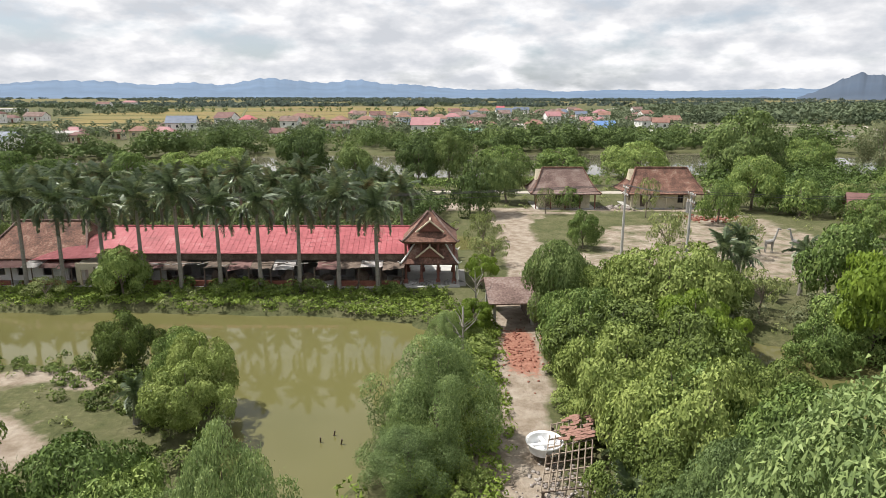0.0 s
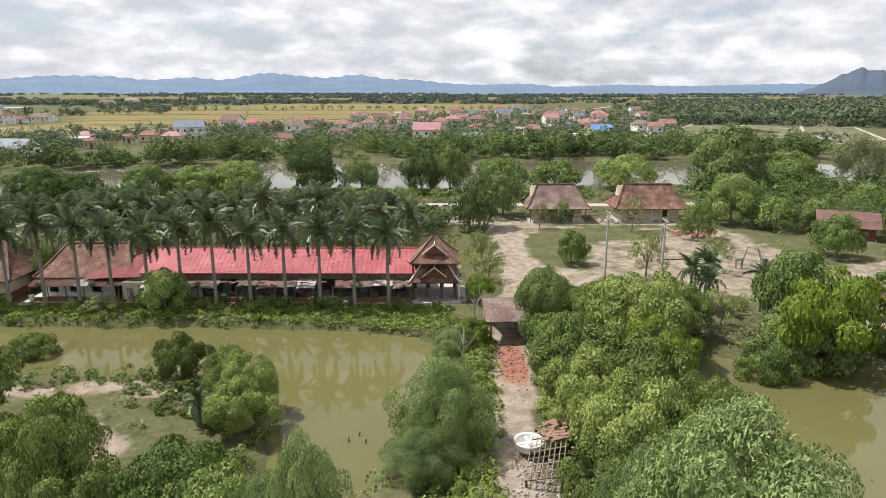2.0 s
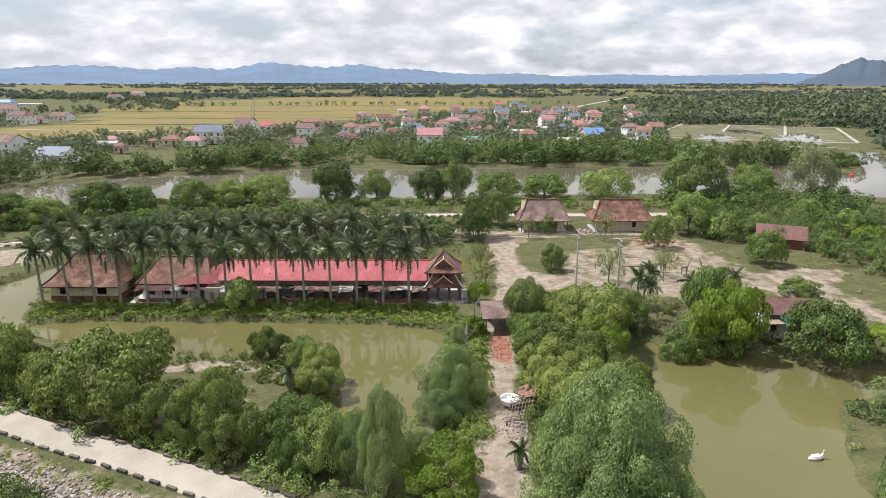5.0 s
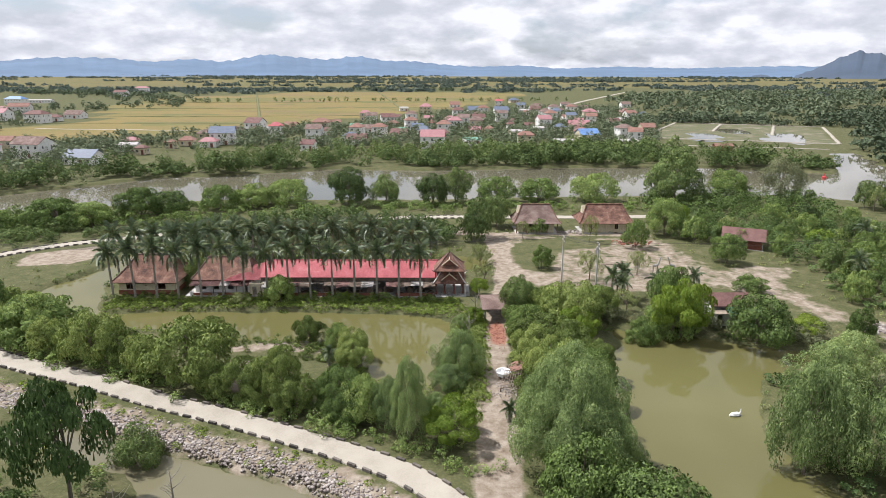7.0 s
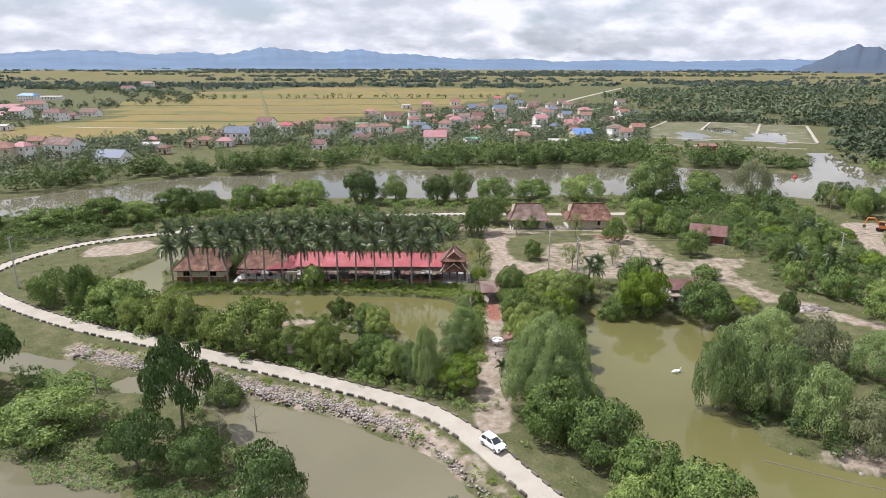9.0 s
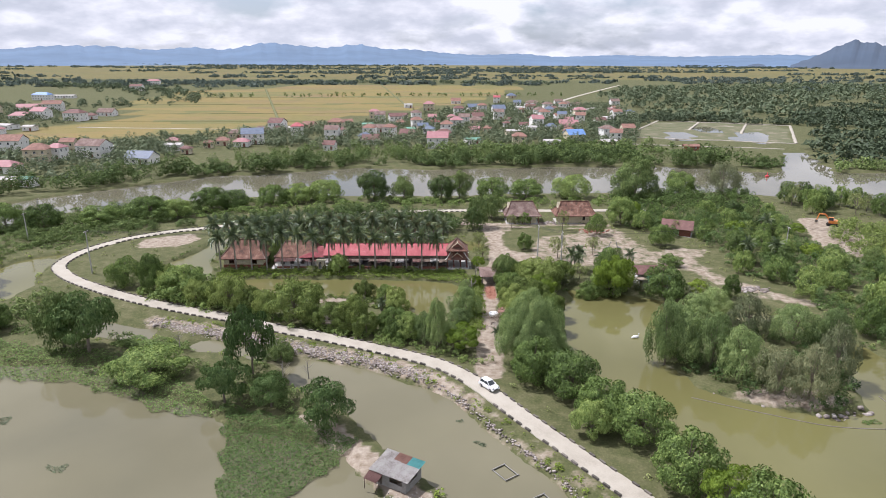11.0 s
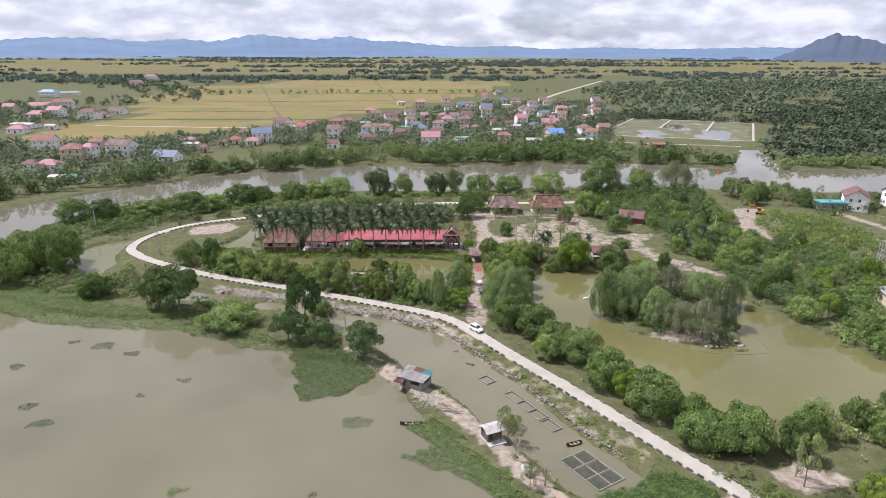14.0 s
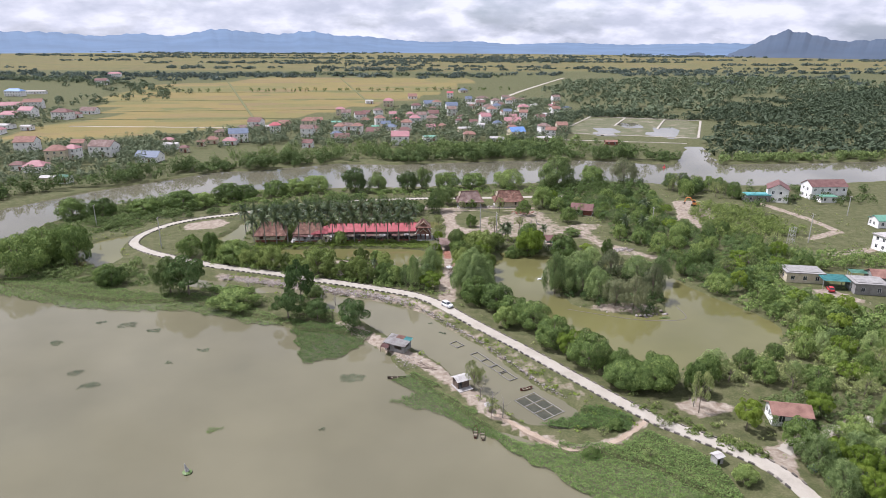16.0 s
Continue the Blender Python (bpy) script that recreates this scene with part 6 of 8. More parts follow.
roof_mesh(bm, -4.9, 4.9, -3.4, 3.2, 2.25, 4.6, 0, thick=0.14)
part("roof", bm, ROOF_MAROON, shed, "dark red tile roof")
bm = bmesh.new()
box(bm, -4.6, -3.4, -0.4, 4.6, 2.9, 0.02)
part("floor_slab", bm, CONCRETE, shed)

# ---- white dwelling on the east pond ----
dw = thing("dwelling", 46.8, 53.6, 0.3, 0, "white waterside dwelling with tile roof and green awning", "house")
bm = bmesh.new()
wall_run(bm, (-3.6, -2.4), (3.6, -2.4), 0, 2.5, 0.2, [(0.2, 1.1, 0.02, 2.1), (3.2, 3.8, 1.2, 1.8), (5.2, 5.8, 1.2, 1.8)])
wall_run(bm, (3.6, -2.2), (3.6, 2.6), 0, 2.5, 0.2)
wall_run(bm, (-3.6, -2.2), (-3.6, 2.6), 0, 2.5, -0.2)
wall_run(bm, (-3.6, 2.6), (3.6, 2.6), 0, 2.5, 0.2)
part("wall", bm, WHITE, dw)
bm = bmesh.new()
roof_mesh(bm, -4.2, 4.2, -1.6, 3.4, 3.3, 4.9, 0, thick=0.14)
part("roof", bm, ROOF_MAROON, dw, "brown-red tile roof")
bm = bmesh.new()
v = [bm.verts.new(p) for p in ((-1.9, -3.4, 2.35), (3.9, -3.4, 2.35), (3.9, -1.4, 3.3), (-1.9, -1.4, 3.3))]
bm.faces.new(v)
bmesh.ops.solidify(bm, geom=bm.faces[:], thickness=0.06)
part("awning", bm, GREEN_SHEET, dw, "pale green sheet awning")
for xx in (-3.9, -2.9):
    bm = bmesh.new()
    tube(bm, [(xx, -3.2, -0.5), (xx, -3.2, 2.6)], [0.09, 0.08], 6)
    part("post", bm, CONCRETE, dw)
bm = bmesh.new()
box(bm, -4.3, -3.6, -0.6, 4.0, 2.8, 0.0)
part("base", bm, CONCRETE, dw)
bm = bmesh.new()
box(bm, -4.25, -3.4, 2.55, -1.95, -1.5, 2.63)
part("porch_roof", bm, BAMBOO, dw)

# ---- shelter across the dirt track ----
gate = thing("track_shelter", 6.1, 56.0, 0.35, 4, "small open shelter with brown tile roof over the track", "shelter")
for xx in (-1.7, 1.7):
    for yy in (-2.4, 2.4):
        bm = bmesh.new()
        box(bm, xx - 0.13, yy - 0.13, -0.4, xx + 0.13, yy + 0.13, 2.6)
        part("post", bm, CONCRETE, gate)
bm = bmesh.new()
roof_mesh(bm, -2.4, 2.4, -3.6, 3.4, 2.5, 3.9, 0.0, thick=0.14)
part("roof", bm, TILE_GREY, gate, "brown clay-tile roof with a grey skirt")
bm = bmesh.new()
for yy in (-2.4, 2.4):
    box(bm, -1.9, yy - 0.08, 2.3, 1.9, yy + 0.08, 2.48)
part("beam", bm, WOOD_DARK, gate)
bm = bmesh.new()
box(bm, 1.55, -2.2, 0, 1.7, 2.2, 2.2)
part("side_wall", bm, WOOD_DARK, gate)

# ---- east side houses ----


def plain_house(name, x, y, rz, w, d, h, roof, wall, label, flat=False, extra=None):
    e = thing(name, x, y, ground_z(x, y) + 0.02, rz, label, "house")
    bm = bmesh.new()
    n = max(2, int(w / 3.5))
    lv = 2 if h > 5 else 1
    hs = h / lv
    wins = []
    for s in range(lv):
        run = []
        for i in range(n):
            c = w * (i + 0.5) / n
            q = (c - 0.6, c + 0.6, hs * s + 0.9, hs * s + 2.3)
            run.append(q)
            wins.append(q)
        wall_run(bm, (-w / 2, -d / 2), (w / 2, -d / 2), hs * s, hs * (s + 1), 0.22, run)
        sid = [(d * 0.3, d * 0.3 + 1.1, hs * s + 0.9, hs * s + 2.3), (d * 0.65, d * 0.65 + 1.1, hs * s + 0.9, hs * s + 2.3)]
        wall_run(bm, (w / 2, -d / 2 + 0.22), (w / 2, d / 2), hs * s, hs * (s + 1), 0.22, sid)
        wall_run(bm, (-w / 2, -d / 2 + 0.22), (-w / 2, d / 2), hs * s, hs * (s + 1), -0.22, sid)
        for a, b, c_, t in sid:
            for xx in (-w / 2 + 0.1, w / 2 + 0.08):
                window(e, a - d / 2 + 0.22, b - d / 2 + 0.22, c_, t, xx, axis_y=True)
    box(bm, -w / 2, d / 2 - 0.22, 0, w / 2, d / 2, h)
    box(bm, -w / 2 + 0.23, -d / 2 + 0.23, h - 0.15, w / 2 - 0.23, d / 2 - 0.23, h - 0.03)
    part("wall", bm, wall, e)
    for a, b, c_, t in wins:
        window(e, a - w / 2, b - w / 2, c_, t, -d / 2 + 0.1)
    bm = bmesh.new()
    if flat:
        box(bm, -w / 2 - 0.4, -d / 2 - 0.4, h, w / 2 + 0.4, d / 2 + 0.4, h + 0.25)
        box(bm, -w / 2 + 0.6, -d / 2 + 0.6, h + 0.25, w / 2 - 0.6, d / 2 - 0.6, h + 0.4)
    else:
        roof_mesh(bm, -w / 2 - 0.4, w / 2 + 0.4, -d / 2 - 0.5, d / 2 + 0.5, h - 0.05, h + d * 0.3, 0)
    part("roof", bm, roof, e)
    if not flat:
        for xx in (-w / 2, w / 2 - 0.2):
            gable(e, xx, d / 2, h - 0.01, d * 0.28 - 0.1, wall)
    return e


cottage = plain_house("cottage", 66.6, -60.2, -14, 7.2, 4.6, 2.7, ROOF_ORANGE, WHITE, "small white cottage with a blotchy red tile roof")
plain_house("house", 172, 122, 62, 12, 9, 6.2, ROOF_MAROON, WHITE, "unfinished grey-white house with steep maroon roof")
plain_house("house", 198, 126, 0, 18, 9, 6.4, ROOF_MAROON, WHITE, "long white two-storey villa with purple-brown roof")
plain_house("outbuilding", 161, 121, -4, 11, 6, 3.2, TEAL, GREY_WALL, "low outbuilding with a flat teal sheet roof", True)
plain_house("outbuilding", 194, 117, 0, 8, 4, 2.8, GREEN_SHEET, WHITE, "porch building with a green sheet roof", True)
plain_house("house", 118, 17, -12, 11, 7, 3.2, GREY_WALL, CREAM, "weathered cement house with flat brownish roof", True)
plain_house("house", 132, 6, -14, 9, 7, 3.4, GREY_WALL, GREY_WALL, "raw concrete house with flat roof slab", True)
plain_house("house", 141, 11, -14, 8, 6, 3.4, ROOF_ORANGE, GREY_WALL, "low house with brick-red roof", False)
plain_house("house", 139, -3, -14, 9, 6, 3.3, TILE_GREY, WHITE, "white low house with brownish flat roof", True)
plain_house("house", 170, 44, 8, 10, 8, 5.6, TIN, WHITE, "white two-storey house with grey roof", True)
plain_house("house", 192, 75, 0, 12, 6, 3.2, GREEN_SHEET, WHITE, "white house with green sheet roof")
for x, y, w, d, mat, z, lab in ((124, 10, 8, 6, TEAL, 3.3, "teal corrugated carport roof on posts"), (137, 14, 9, 3, GREEN_SHEET, 3.6, "green sheet canopy on posts"), (146, 4, 7, 5, TEAL, 3.7, "blue-green sheet canopy on posts")):
    e = thing("carport", x, y, ground_z(x, y), -14, lab, "canopy")
    bm = bmesh.new()
    v = [bm.verts.new(p) for p in ((-w / 2, -d / 2, z - 0.3), (w / 2, -d / 2, z - 0.3), (w / 2, d / 2, z), (-w / 2, d / 2, z))]
    bm.faces.new(v)
    bmesh.ops.solidify(bm, geom=bm.faces[:], thickness=0.08)
    part("roof", bm, mat, e)
    for sx in (-1, 1):
        for sy in (-1, 1):
            bm = bmesh.new()
            tube(bm, [(sx * (w / 2 - 0.2), sy * (d / 2 - 0.2), -0.2), (sx * (w / 2 - 0.2), sy * (d / 2 - 0.2), z - 0.2)], [0.09, 0.09], 6)
            part("post", bm, CONCRETE, e)
plain_house("pond_hut", 146, 292, 0, 9, 4, 2.6, ROOF_ORANGE, BRICK, "small brick hut beside the fish ponds")
booth = thing("roadside_booth", 45.8, -72.5, ground_z(45.8, -72.5), 20, "small weathered plank booth beside the lane", "booth")
bm = bmesh.new()
wall_run(bm, (-0.8, -0.7), (0.8, -0.7), 0, 1.7, 0.06, [(0.3, 0.9, 0.02, 1.5)])
wall_run(bm, (0.8, -0.64), (0.8, 0.7), 0, 1.7, 0.06)
wall_run(bm, (-0.8, -0.64), (-0.8, 0.7), 0, 1.7, -0.06)
wall_run(bm, (-0.8, 0.7), (0.8, 0.7), 0, 1.7, 0.06)
part("wall", bm, TIN, booth)
bm = bmesh.new()
roof_mesh(bm, -1.0, 1.0, -1.0, 1.0, 1.65, 1.9, 0, thick=0.05)
part("roof", bm, TIN, booth)

# ---- royal palms ----


def frond_mesh(seed, droop):
    """One feather leaf along +x: a curved rib with hanging leaflets."""
    rng = np.random.default_rng(seed)
    ts = np.linspace(0, 1, 9)
    rib = np.stack([3.15 * ts - 0.5 * droop * ts ** 2, 0 * ts, 1.15 * ts - (1.2 + 1.6 * droop) * ts ** 2.2], 1)
    co, q = [], []
    for i in range(8):
        a, b = rib[i], rib[i + 1]
        w0, w1 = 0.05 * (1 - ts[i] * 0.8), 0.05 * (1 - ts[i + 1] * 0.8)
        k = len(co)
        co += [a + (0, -w0, 0), a + (0, w0, 0), b + (0, w1, 0), b + (0, -w1, 0)]
        q += [(k, k + 1, k + 2), (k, k + 2, k + 3)]
    for t in np.linspace(0.10, 0.99, 38):
        p = np.array([np.interp(t, ts, rib[:, j]) for j in range(3)])
        ln = 0.82 * math.sin(math.pi * (0.18 + 0.75 * t)) + 0.12
        for side in (-1, 1):
            ln2 = ln * rng.uniform(0.75, 1.15)
            tip = p + np.array([0.4 * ln2, side * ln2 * rng.uniform(0.45, 0.95), ln2 * rng.uniform(-1.0, 0.1)])
            w = np.array([0.115, 0, 0.035])
            k = len(co)
            co += [p - w, tip, p + w]
            q.append((k, k + 1, k + 2))
    return raw_mesh("frond", np.array(co), np.array(q), PALM_LEAF)


FRONDS = [frond_mesh(s, d) for s, d in ((1, 0.1), (2, 0.45), (3, 0.8), (4, 1.15))]


def palm(x, y, h, label, group):
    e = thing("royal_palm", x, y, ground_z(x, y) - 0.1, random.uniform(0, 360), label, "palm tree", group)
    bm = bmesh.new()
    lean = random.uniform(-0.2, 0.2), random.uniform(-0.2, 0.2)
    zs = (0, 0.5, h * 0.3, h * 0.6, h - 1.2)
    tube(bm, [(lean[0] * z / h, lean[1] * z / h, z) for z in zs], [0.3, 0.24, 0.2, 0.19, 0.14], 9)
    part("trunk", bm, PALM_BARK, e)
    bm = bmesh.new()
    tube(bm, [(lean[0], lean[1], z) for z in (h - 1.25, h - 0.9, h - 0.2, h + 0.15)], [0.15, 0.17, 0.12, 0.05], 8)
    part("crownshaft", bm, SHAFT, e)
    for k in range(17):
        lvl = min(3, k // 4)
        o = new("frond", FRONDS[min(3, lvl + (1 if random.random() < 0.4 else 0))])
        o.parent = e
        pitch = (-66, -38, -8, 26)[lvl] + random.uniform(-9, 9)
        s = random.uniform(0.9, 1.12) * min(1.0, h / 11 + 0.25)
        o.matrix_basis = pose(lean[0], lean[1], h - 0.1, 0, pitch, k * 137.5 + random.uniform(-12, 12)) @ Matrix.Diagonal((s, s, s, 1))
    return e


for k in range(15):
    palm(-6.8 - 4.12 * k, 64.4 + random.uniform(-0.25, 0.25), random.uniform(8.7, 10.4), "tall royal palm with pale trunk before the hall", "front row of palms")
for k in range(17):
    palm(-5.2 - 4.1 * k, 79.5 + random.uniform(-0.4, 0.4), random.uniform(8.2, 10.4), "tall royal palm with pale trunk behind the hall", "rear row of palms")
for k in range(13):
    palm(-8 - 4.4 * k, 86.5 + random.uniform(-0.8, 0.8), random.uniform(7.4, 9.0), "royal palm on the rear bank of the hall", "rear row of palms")
for x, y, h in ((28.6, 63.0, 5.0), (30.2, 62.0, 4.3), (36.6, 62.5, 4.6), (-19.2, 36.4, 2.2), (9.6, 29.5, 2.4), (8.6, 25.6, 2.6), (5.4, 21.0, 1.9), (39.6, 63, 3.8), (78, 70, 6), (84, 66, 6.5), (96, 96, 6.2), (31.0, 64.5, 5.3), (45, 66, 4.2)):
    p = palm(x, y, h, "small feathery palm among the shrubs", "small palms")

# ---- poles and cables ----


def pole(x, y, h, label, arms=1, rz=0, kind="utility_pole"):
    e = thing(kind, x, y, ground_z(x, y) - 0.2, rz, label, "utility pole")
    bm = bmesh.new()
    tube(bm, [(0, 0, 0), (0, 0, h * 0.5), (0, 0, h)], [0.2, 0.16, 0.11], 8)
    part("shaft", bm, CONCRETE, e)
    for k in range(arms):
        bm = bmesh.new()
        z = h - 0.35 - 0.8 * k
        box(bm, -0.07, -1.1, z, 0.07, 1.1, z + 0.12)
        arm = part("crossarm", bm, WOOD_DARK, e)
        for yy in (-0.95, -0.35, 0.35, 0.95):
            bm = bmesh.new()
            tube(bm, [(0, yy, z + 0.12), (0, yy, z + 0.24), (0, yy, z + 0.36)], [0.05, 0.08, 0.03], 6)
            part("insulator", bm, WHITE, arm)
    return e


P1, P2, PL, PR = (21.4, 74.2, 9.9), (27.0, 68.6, 9.9), (-96.8, 60.5, 11.9), (92.0, 76.0, 9.5)
pole(P1[0], P1[1], 9.8, "tall pale concrete pole beside the yard", 2)
p2 = pole(P2[0], P2[1], 9.8, "concrete pole carrying a transformer", 2)
bm = bmesh.new()
tube(bm, [(0.0, 0.5, 7.6), (0.0, 0.5, 8.7)], [0.32, 0.32], 10)
box(bm, -0.25, 0.1, 7.5, 0.25, 0.95, 7.6)
part("transformer", bm, GREY_WALL, p2, "grey transformer drum")
pole(PL[0], PL[1], 11.8, "slim pale pole inside the bend of the lane", 1)
pole(PR[0], PR[1], 9.3, "concrete pole in the orchard", 1)
pole(145.2, 55.0, 11.5, "tall leaning concrete pole in the meadow", 2)
pole(187, 92, 9, "slim pole beside the meadow track", 1)
for x, y in ((-141, 112), (-133, 92), (60, 460), (88, 520)):
    pole(x, y, 9, "thin distant power pole", 1)


def cable(a, b, sag, off):
    bm = bmesh.new()
    pts = []
    for k in range(17):
        t = k / 16
        p = Vector(a).lerp(Vector(b), t)
        pts.append((p.x, p.y + off[0], p.z + off[1] - sag * 4 * t * (1 - t)))
    tube(bm, pts, [0.022] * 17, 4)
    tagged(part("power_cable", bm, WIRE), "thin black power cable slung between poles", "cable", "overhead cables")


for off in ((-0.95, 0.3), (-0.35, 0.3), (0.35, 0.3), (0.95, -0.5)):
    cable(P1, PL, 1.7, off)
    cable(P1, P2, 0.3, off)
for off in ((-0.9, 0.2), (0.9, 0.2)):
    cable(P2, PR, 1.0, off)
    cable(PR, (145.2, 55.0, 11.2), 1.0, off)

# lattice frame in the meadow
pylon = thing("lattice_frame", 137.5, 54.0, ground_z(137.5, 54), 15, "grey steel lattice switch frame in the meadow", "pylon")
for sx in (-1.3, 1.3):
    for sy in (-0.5, 0.5):
        bm = bmesh.new()
        tube(bm, [(sx, sy, -0.1), (sx * 0.92, sy * 0.8, 6.5)], [0.1, 0.08], 5)
        part("leg", bm, CONCRETE, pylon)
for z in (1.6, 3.2, 4.8, 6.3):
    bm = bmesh.new()
    for sy in (-0.5, 0.5):
        box(bm, -1.35, sy - 0.05, z, 1.35, sy + 0.05, z + 0.1)
        tube(bm, [(-1.3, sy, z - 1.5), (1.3, sy, z)], [0.04, 0.04], 4)
    part("brace", bm, CONCRETE, pylon)

# ---- white car on the lane ----


def car(x, y, rz, paint, label):
    z = ground_z(x, y) + 0.12
    e = thing("car", x, y, z, rz, label, "car")
    bm = bmesh.new()
    prof = [(-1.80, 0.35), (-1.85, 0.75), (-1.72, 0.95), (-0.6, 0.98), (0.75, 0.95), (1.45, 0.86), (1.78, 0.68), (1.84, 0.38), (1.7, 0.24), (-1.7, 0.24)]
    sides = [[bm.verts.new((px, s * (0.80 if 0.3 < pz < 0.9 else 0.74), pz)) for px, pz in prof] for s in (-1, 1)]
    bm.faces.new(sides[0])
    bm.faces.new(sides[1][::-1])
    for i in range(len(prof)):
        j = (i + 1) % len(prof)
        bm.faces.new((sides[0][i], sides[1][i], sides[1][j], sides[0][j]))
    bmesh.ops.recalc_face_normals(bm, faces=bm.faces)
    part("body", bm, paint, e)
    bm = bmesh.new()
    lo = [(-1.66, 0.70, 0.95), (0.92, 0.70, 0.94), (0.92, -0.70, 0.94), (-1.66, -0.70, 0.95)]
    hi = [(-1.38, 0.56, 1.43), (0.18, 0.56, 1.45), (0.18, -0.56, 1.45), (-1.38, -0.56, 1.43)]
    a, b = [bm.verts.new(p) for p in lo], [bm.verts.new(p) for p in hi]
    for i in range(4):
        bm.faces.new((a[i], a[(i + 1) % 4], b[(i + 1) % 4], b[i]))
    bm.faces.new(b)
    bmesh.ops.recalc_face_normals(bm, faces=bm.faces)
    part("window_band", bm, GLASS, e, "dark tinted windows")
    bm = bmesh.new()
    box(bm, -1.42, -0.58, 1.43, 0.2, 0.58, 1.49)
    for sx0, sx1 in ((-1.62, -1.36), (-0.55, -0.55), (0.9, 0.2)):
        for s in (-1, 1):
            tube(bm, [(sx0, s * 0.70, 0.95), (sx1, s * 0.57, 1.45)], [0.05, 0.05], 4)
    part("roof", bm, paint, e)
    for wx in (-1.15, 1.15):
        for s in (-1, 1):
            bm = bmesh.new()
            tube(bm, [(wx, s * 0.62, 0.29), (wx, s * 0.83, 0.29)], [0.29, 0.29], 14)
            w = part("wheel", bm, RUBBER, e)
            bm = bmesh.new()
            tube(bm, [(wx, s * 0.80, 0.29), (wx, s * 0.845, 0.29)], [0.18, 0.16], 10)
            part("rim", bm, TIN, w)
    for s in (-1, 1):
        bm = bmesh.new()
        box(bm, 1.66, s * 0.6 - 0.14, 0.66, 1.80, s * 0.6 + 0.14, 0.78)
        part("headlight", bm, GLASS, e)
        bm = bmesh.new()
        box(bm, -1.86, s * 0.66 - 0.1, 0.7, -1.76, s * 0.66 + 0.1, 0.9)
        part("tail_light", bm, RED_PAINT, e)
        bm = bmesh.new()
        box(bm, 0.62, s * 0.86 - 0.09, 0.95, 0.78, s * 0.86 + 0.09, 1.06)
        part("mirror", bm, paint, e)
    bm = bmesh.new()
    box(bm, 1.80, -0.45, 0.38, 1.86, 0.45, 0.52)
    part("grille", bm, RUBBER, e)
    return e


car(2.5, 0.5, -52, PAINT_WHITE, "small white hatchback parked on the concrete lane")
car(121, 6.5, 70, RED_PAINT, "red car parked under the carport")
for x, y, rz in ((63, -75, 20), (64.5, -78, 35)):
    e = thing("metal_frame_stack", x, y, ground_z(x, y), rz, "dark stack of metal frames under trees", "frame")
    bm = bmesh.new()
    for k in range(5):
        box(bm, -1.2, -0.9 + k * 0.4, 0.1, 1.2, -0.8 + k * 0.4, 0.25)
    box(bm, -1.2, -0.9, 0.26, -1.05, 0.85, 0.4)
    box(bm, 1.05, -0.9, 0.26, 1.2, 0.85, 0.4)
    part("bars", bm, SLATE, e)

# ---- excavator on the bare earth ----
DIGGER_PAINT = material("orange_paint", [(0.3, (0.42, 0.13, 0.03)), (0.7, (0.56, 0.20, 0.05))], 0.45, 1, 8)
EXX, EXY = 127.0, 112.0
digger = thing("excavator", EXX, EXY, ground_z(EXX, EXY), 150, "orange tracked excavator parked on bare earth", "excavator")
for sy in (-1.0, 1.0):
    bm = bmesh.new()
    prof = [(-1.6, 0.0), (1.6, 0.0), (1.95, 0.35), (1.6, 0.72), (-1.6, 0.72), (-1.95, 0.35)]
    a, b = [[bm.verts.new((px, sy + dy, pz)) for px, pz in prof] for dy in (-0.27, 0.27)]
    bm.faces.new(a)
    bm.faces.new(b[::-1])
    for k in range(6):
        bm.faces.new((a[k], b[k], b[(k + 1) % 6], a[(k + 1) % 6]))
    bmesh.ops.recalc_face_normals(bm, faces=bm.faces)
    part("track", bm, RUBBER, digger)
bm = bmesh.new()
box(bm, -2.0, -1.25, 0.95, 1.3, 1.25, 1.9)
bmesh.ops.bevel(bm, geom=bm.edges[:], offset=0.12, segments=2)
part("body", bm, DIGGER_PAINT, digger)
bm = bmesh.new()
tube(bm, [(0, 0, 0.7), (0, 0, 0.97)], [0.7, 0.7], 12)
part("slew_ring", bm, RUBBER, digger)
bm = bmesh.new()
box(bm, 0.0, 0.15, 1.9, 1.35, 1.2, 2.85)
bmesh.ops.bevel(bm, geom=bm.edges[:], offset=0.1, segments=2)
cab = part("cab", bm, GLASS, digger, "dark glazed cab")
bm = bmesh.new()
box(bm, -0.05, 0.1, 2.852, 1.4, 1.25, 2.95)
part("cab_roof", bm, DIGGER_PAINT, cab)
for nm, pts, rr in (("boom", [(1.1, -0.4, 1.7), (2.6, -0.4, 3.6), (4.4, -0.4, 3.5)], [0.26, 0.24, 0.17]), ("arm", [(4.3, -0.4, 3.55), (4.9, -0.4, 1.3)], [0.2, 0.14])):
    bm = bmesh.new()
    tube(bm, pts, rr, 4)
    part(nm, bm, DIGGER_PAINT, digger)
bm = bmesh.new()
tube(bm, [(4.9, -0.85, 0.95), (4.9, 0.05, 0.95)], [0.5, 0.5], 7)
part("bucket", bm, KERB, digger)

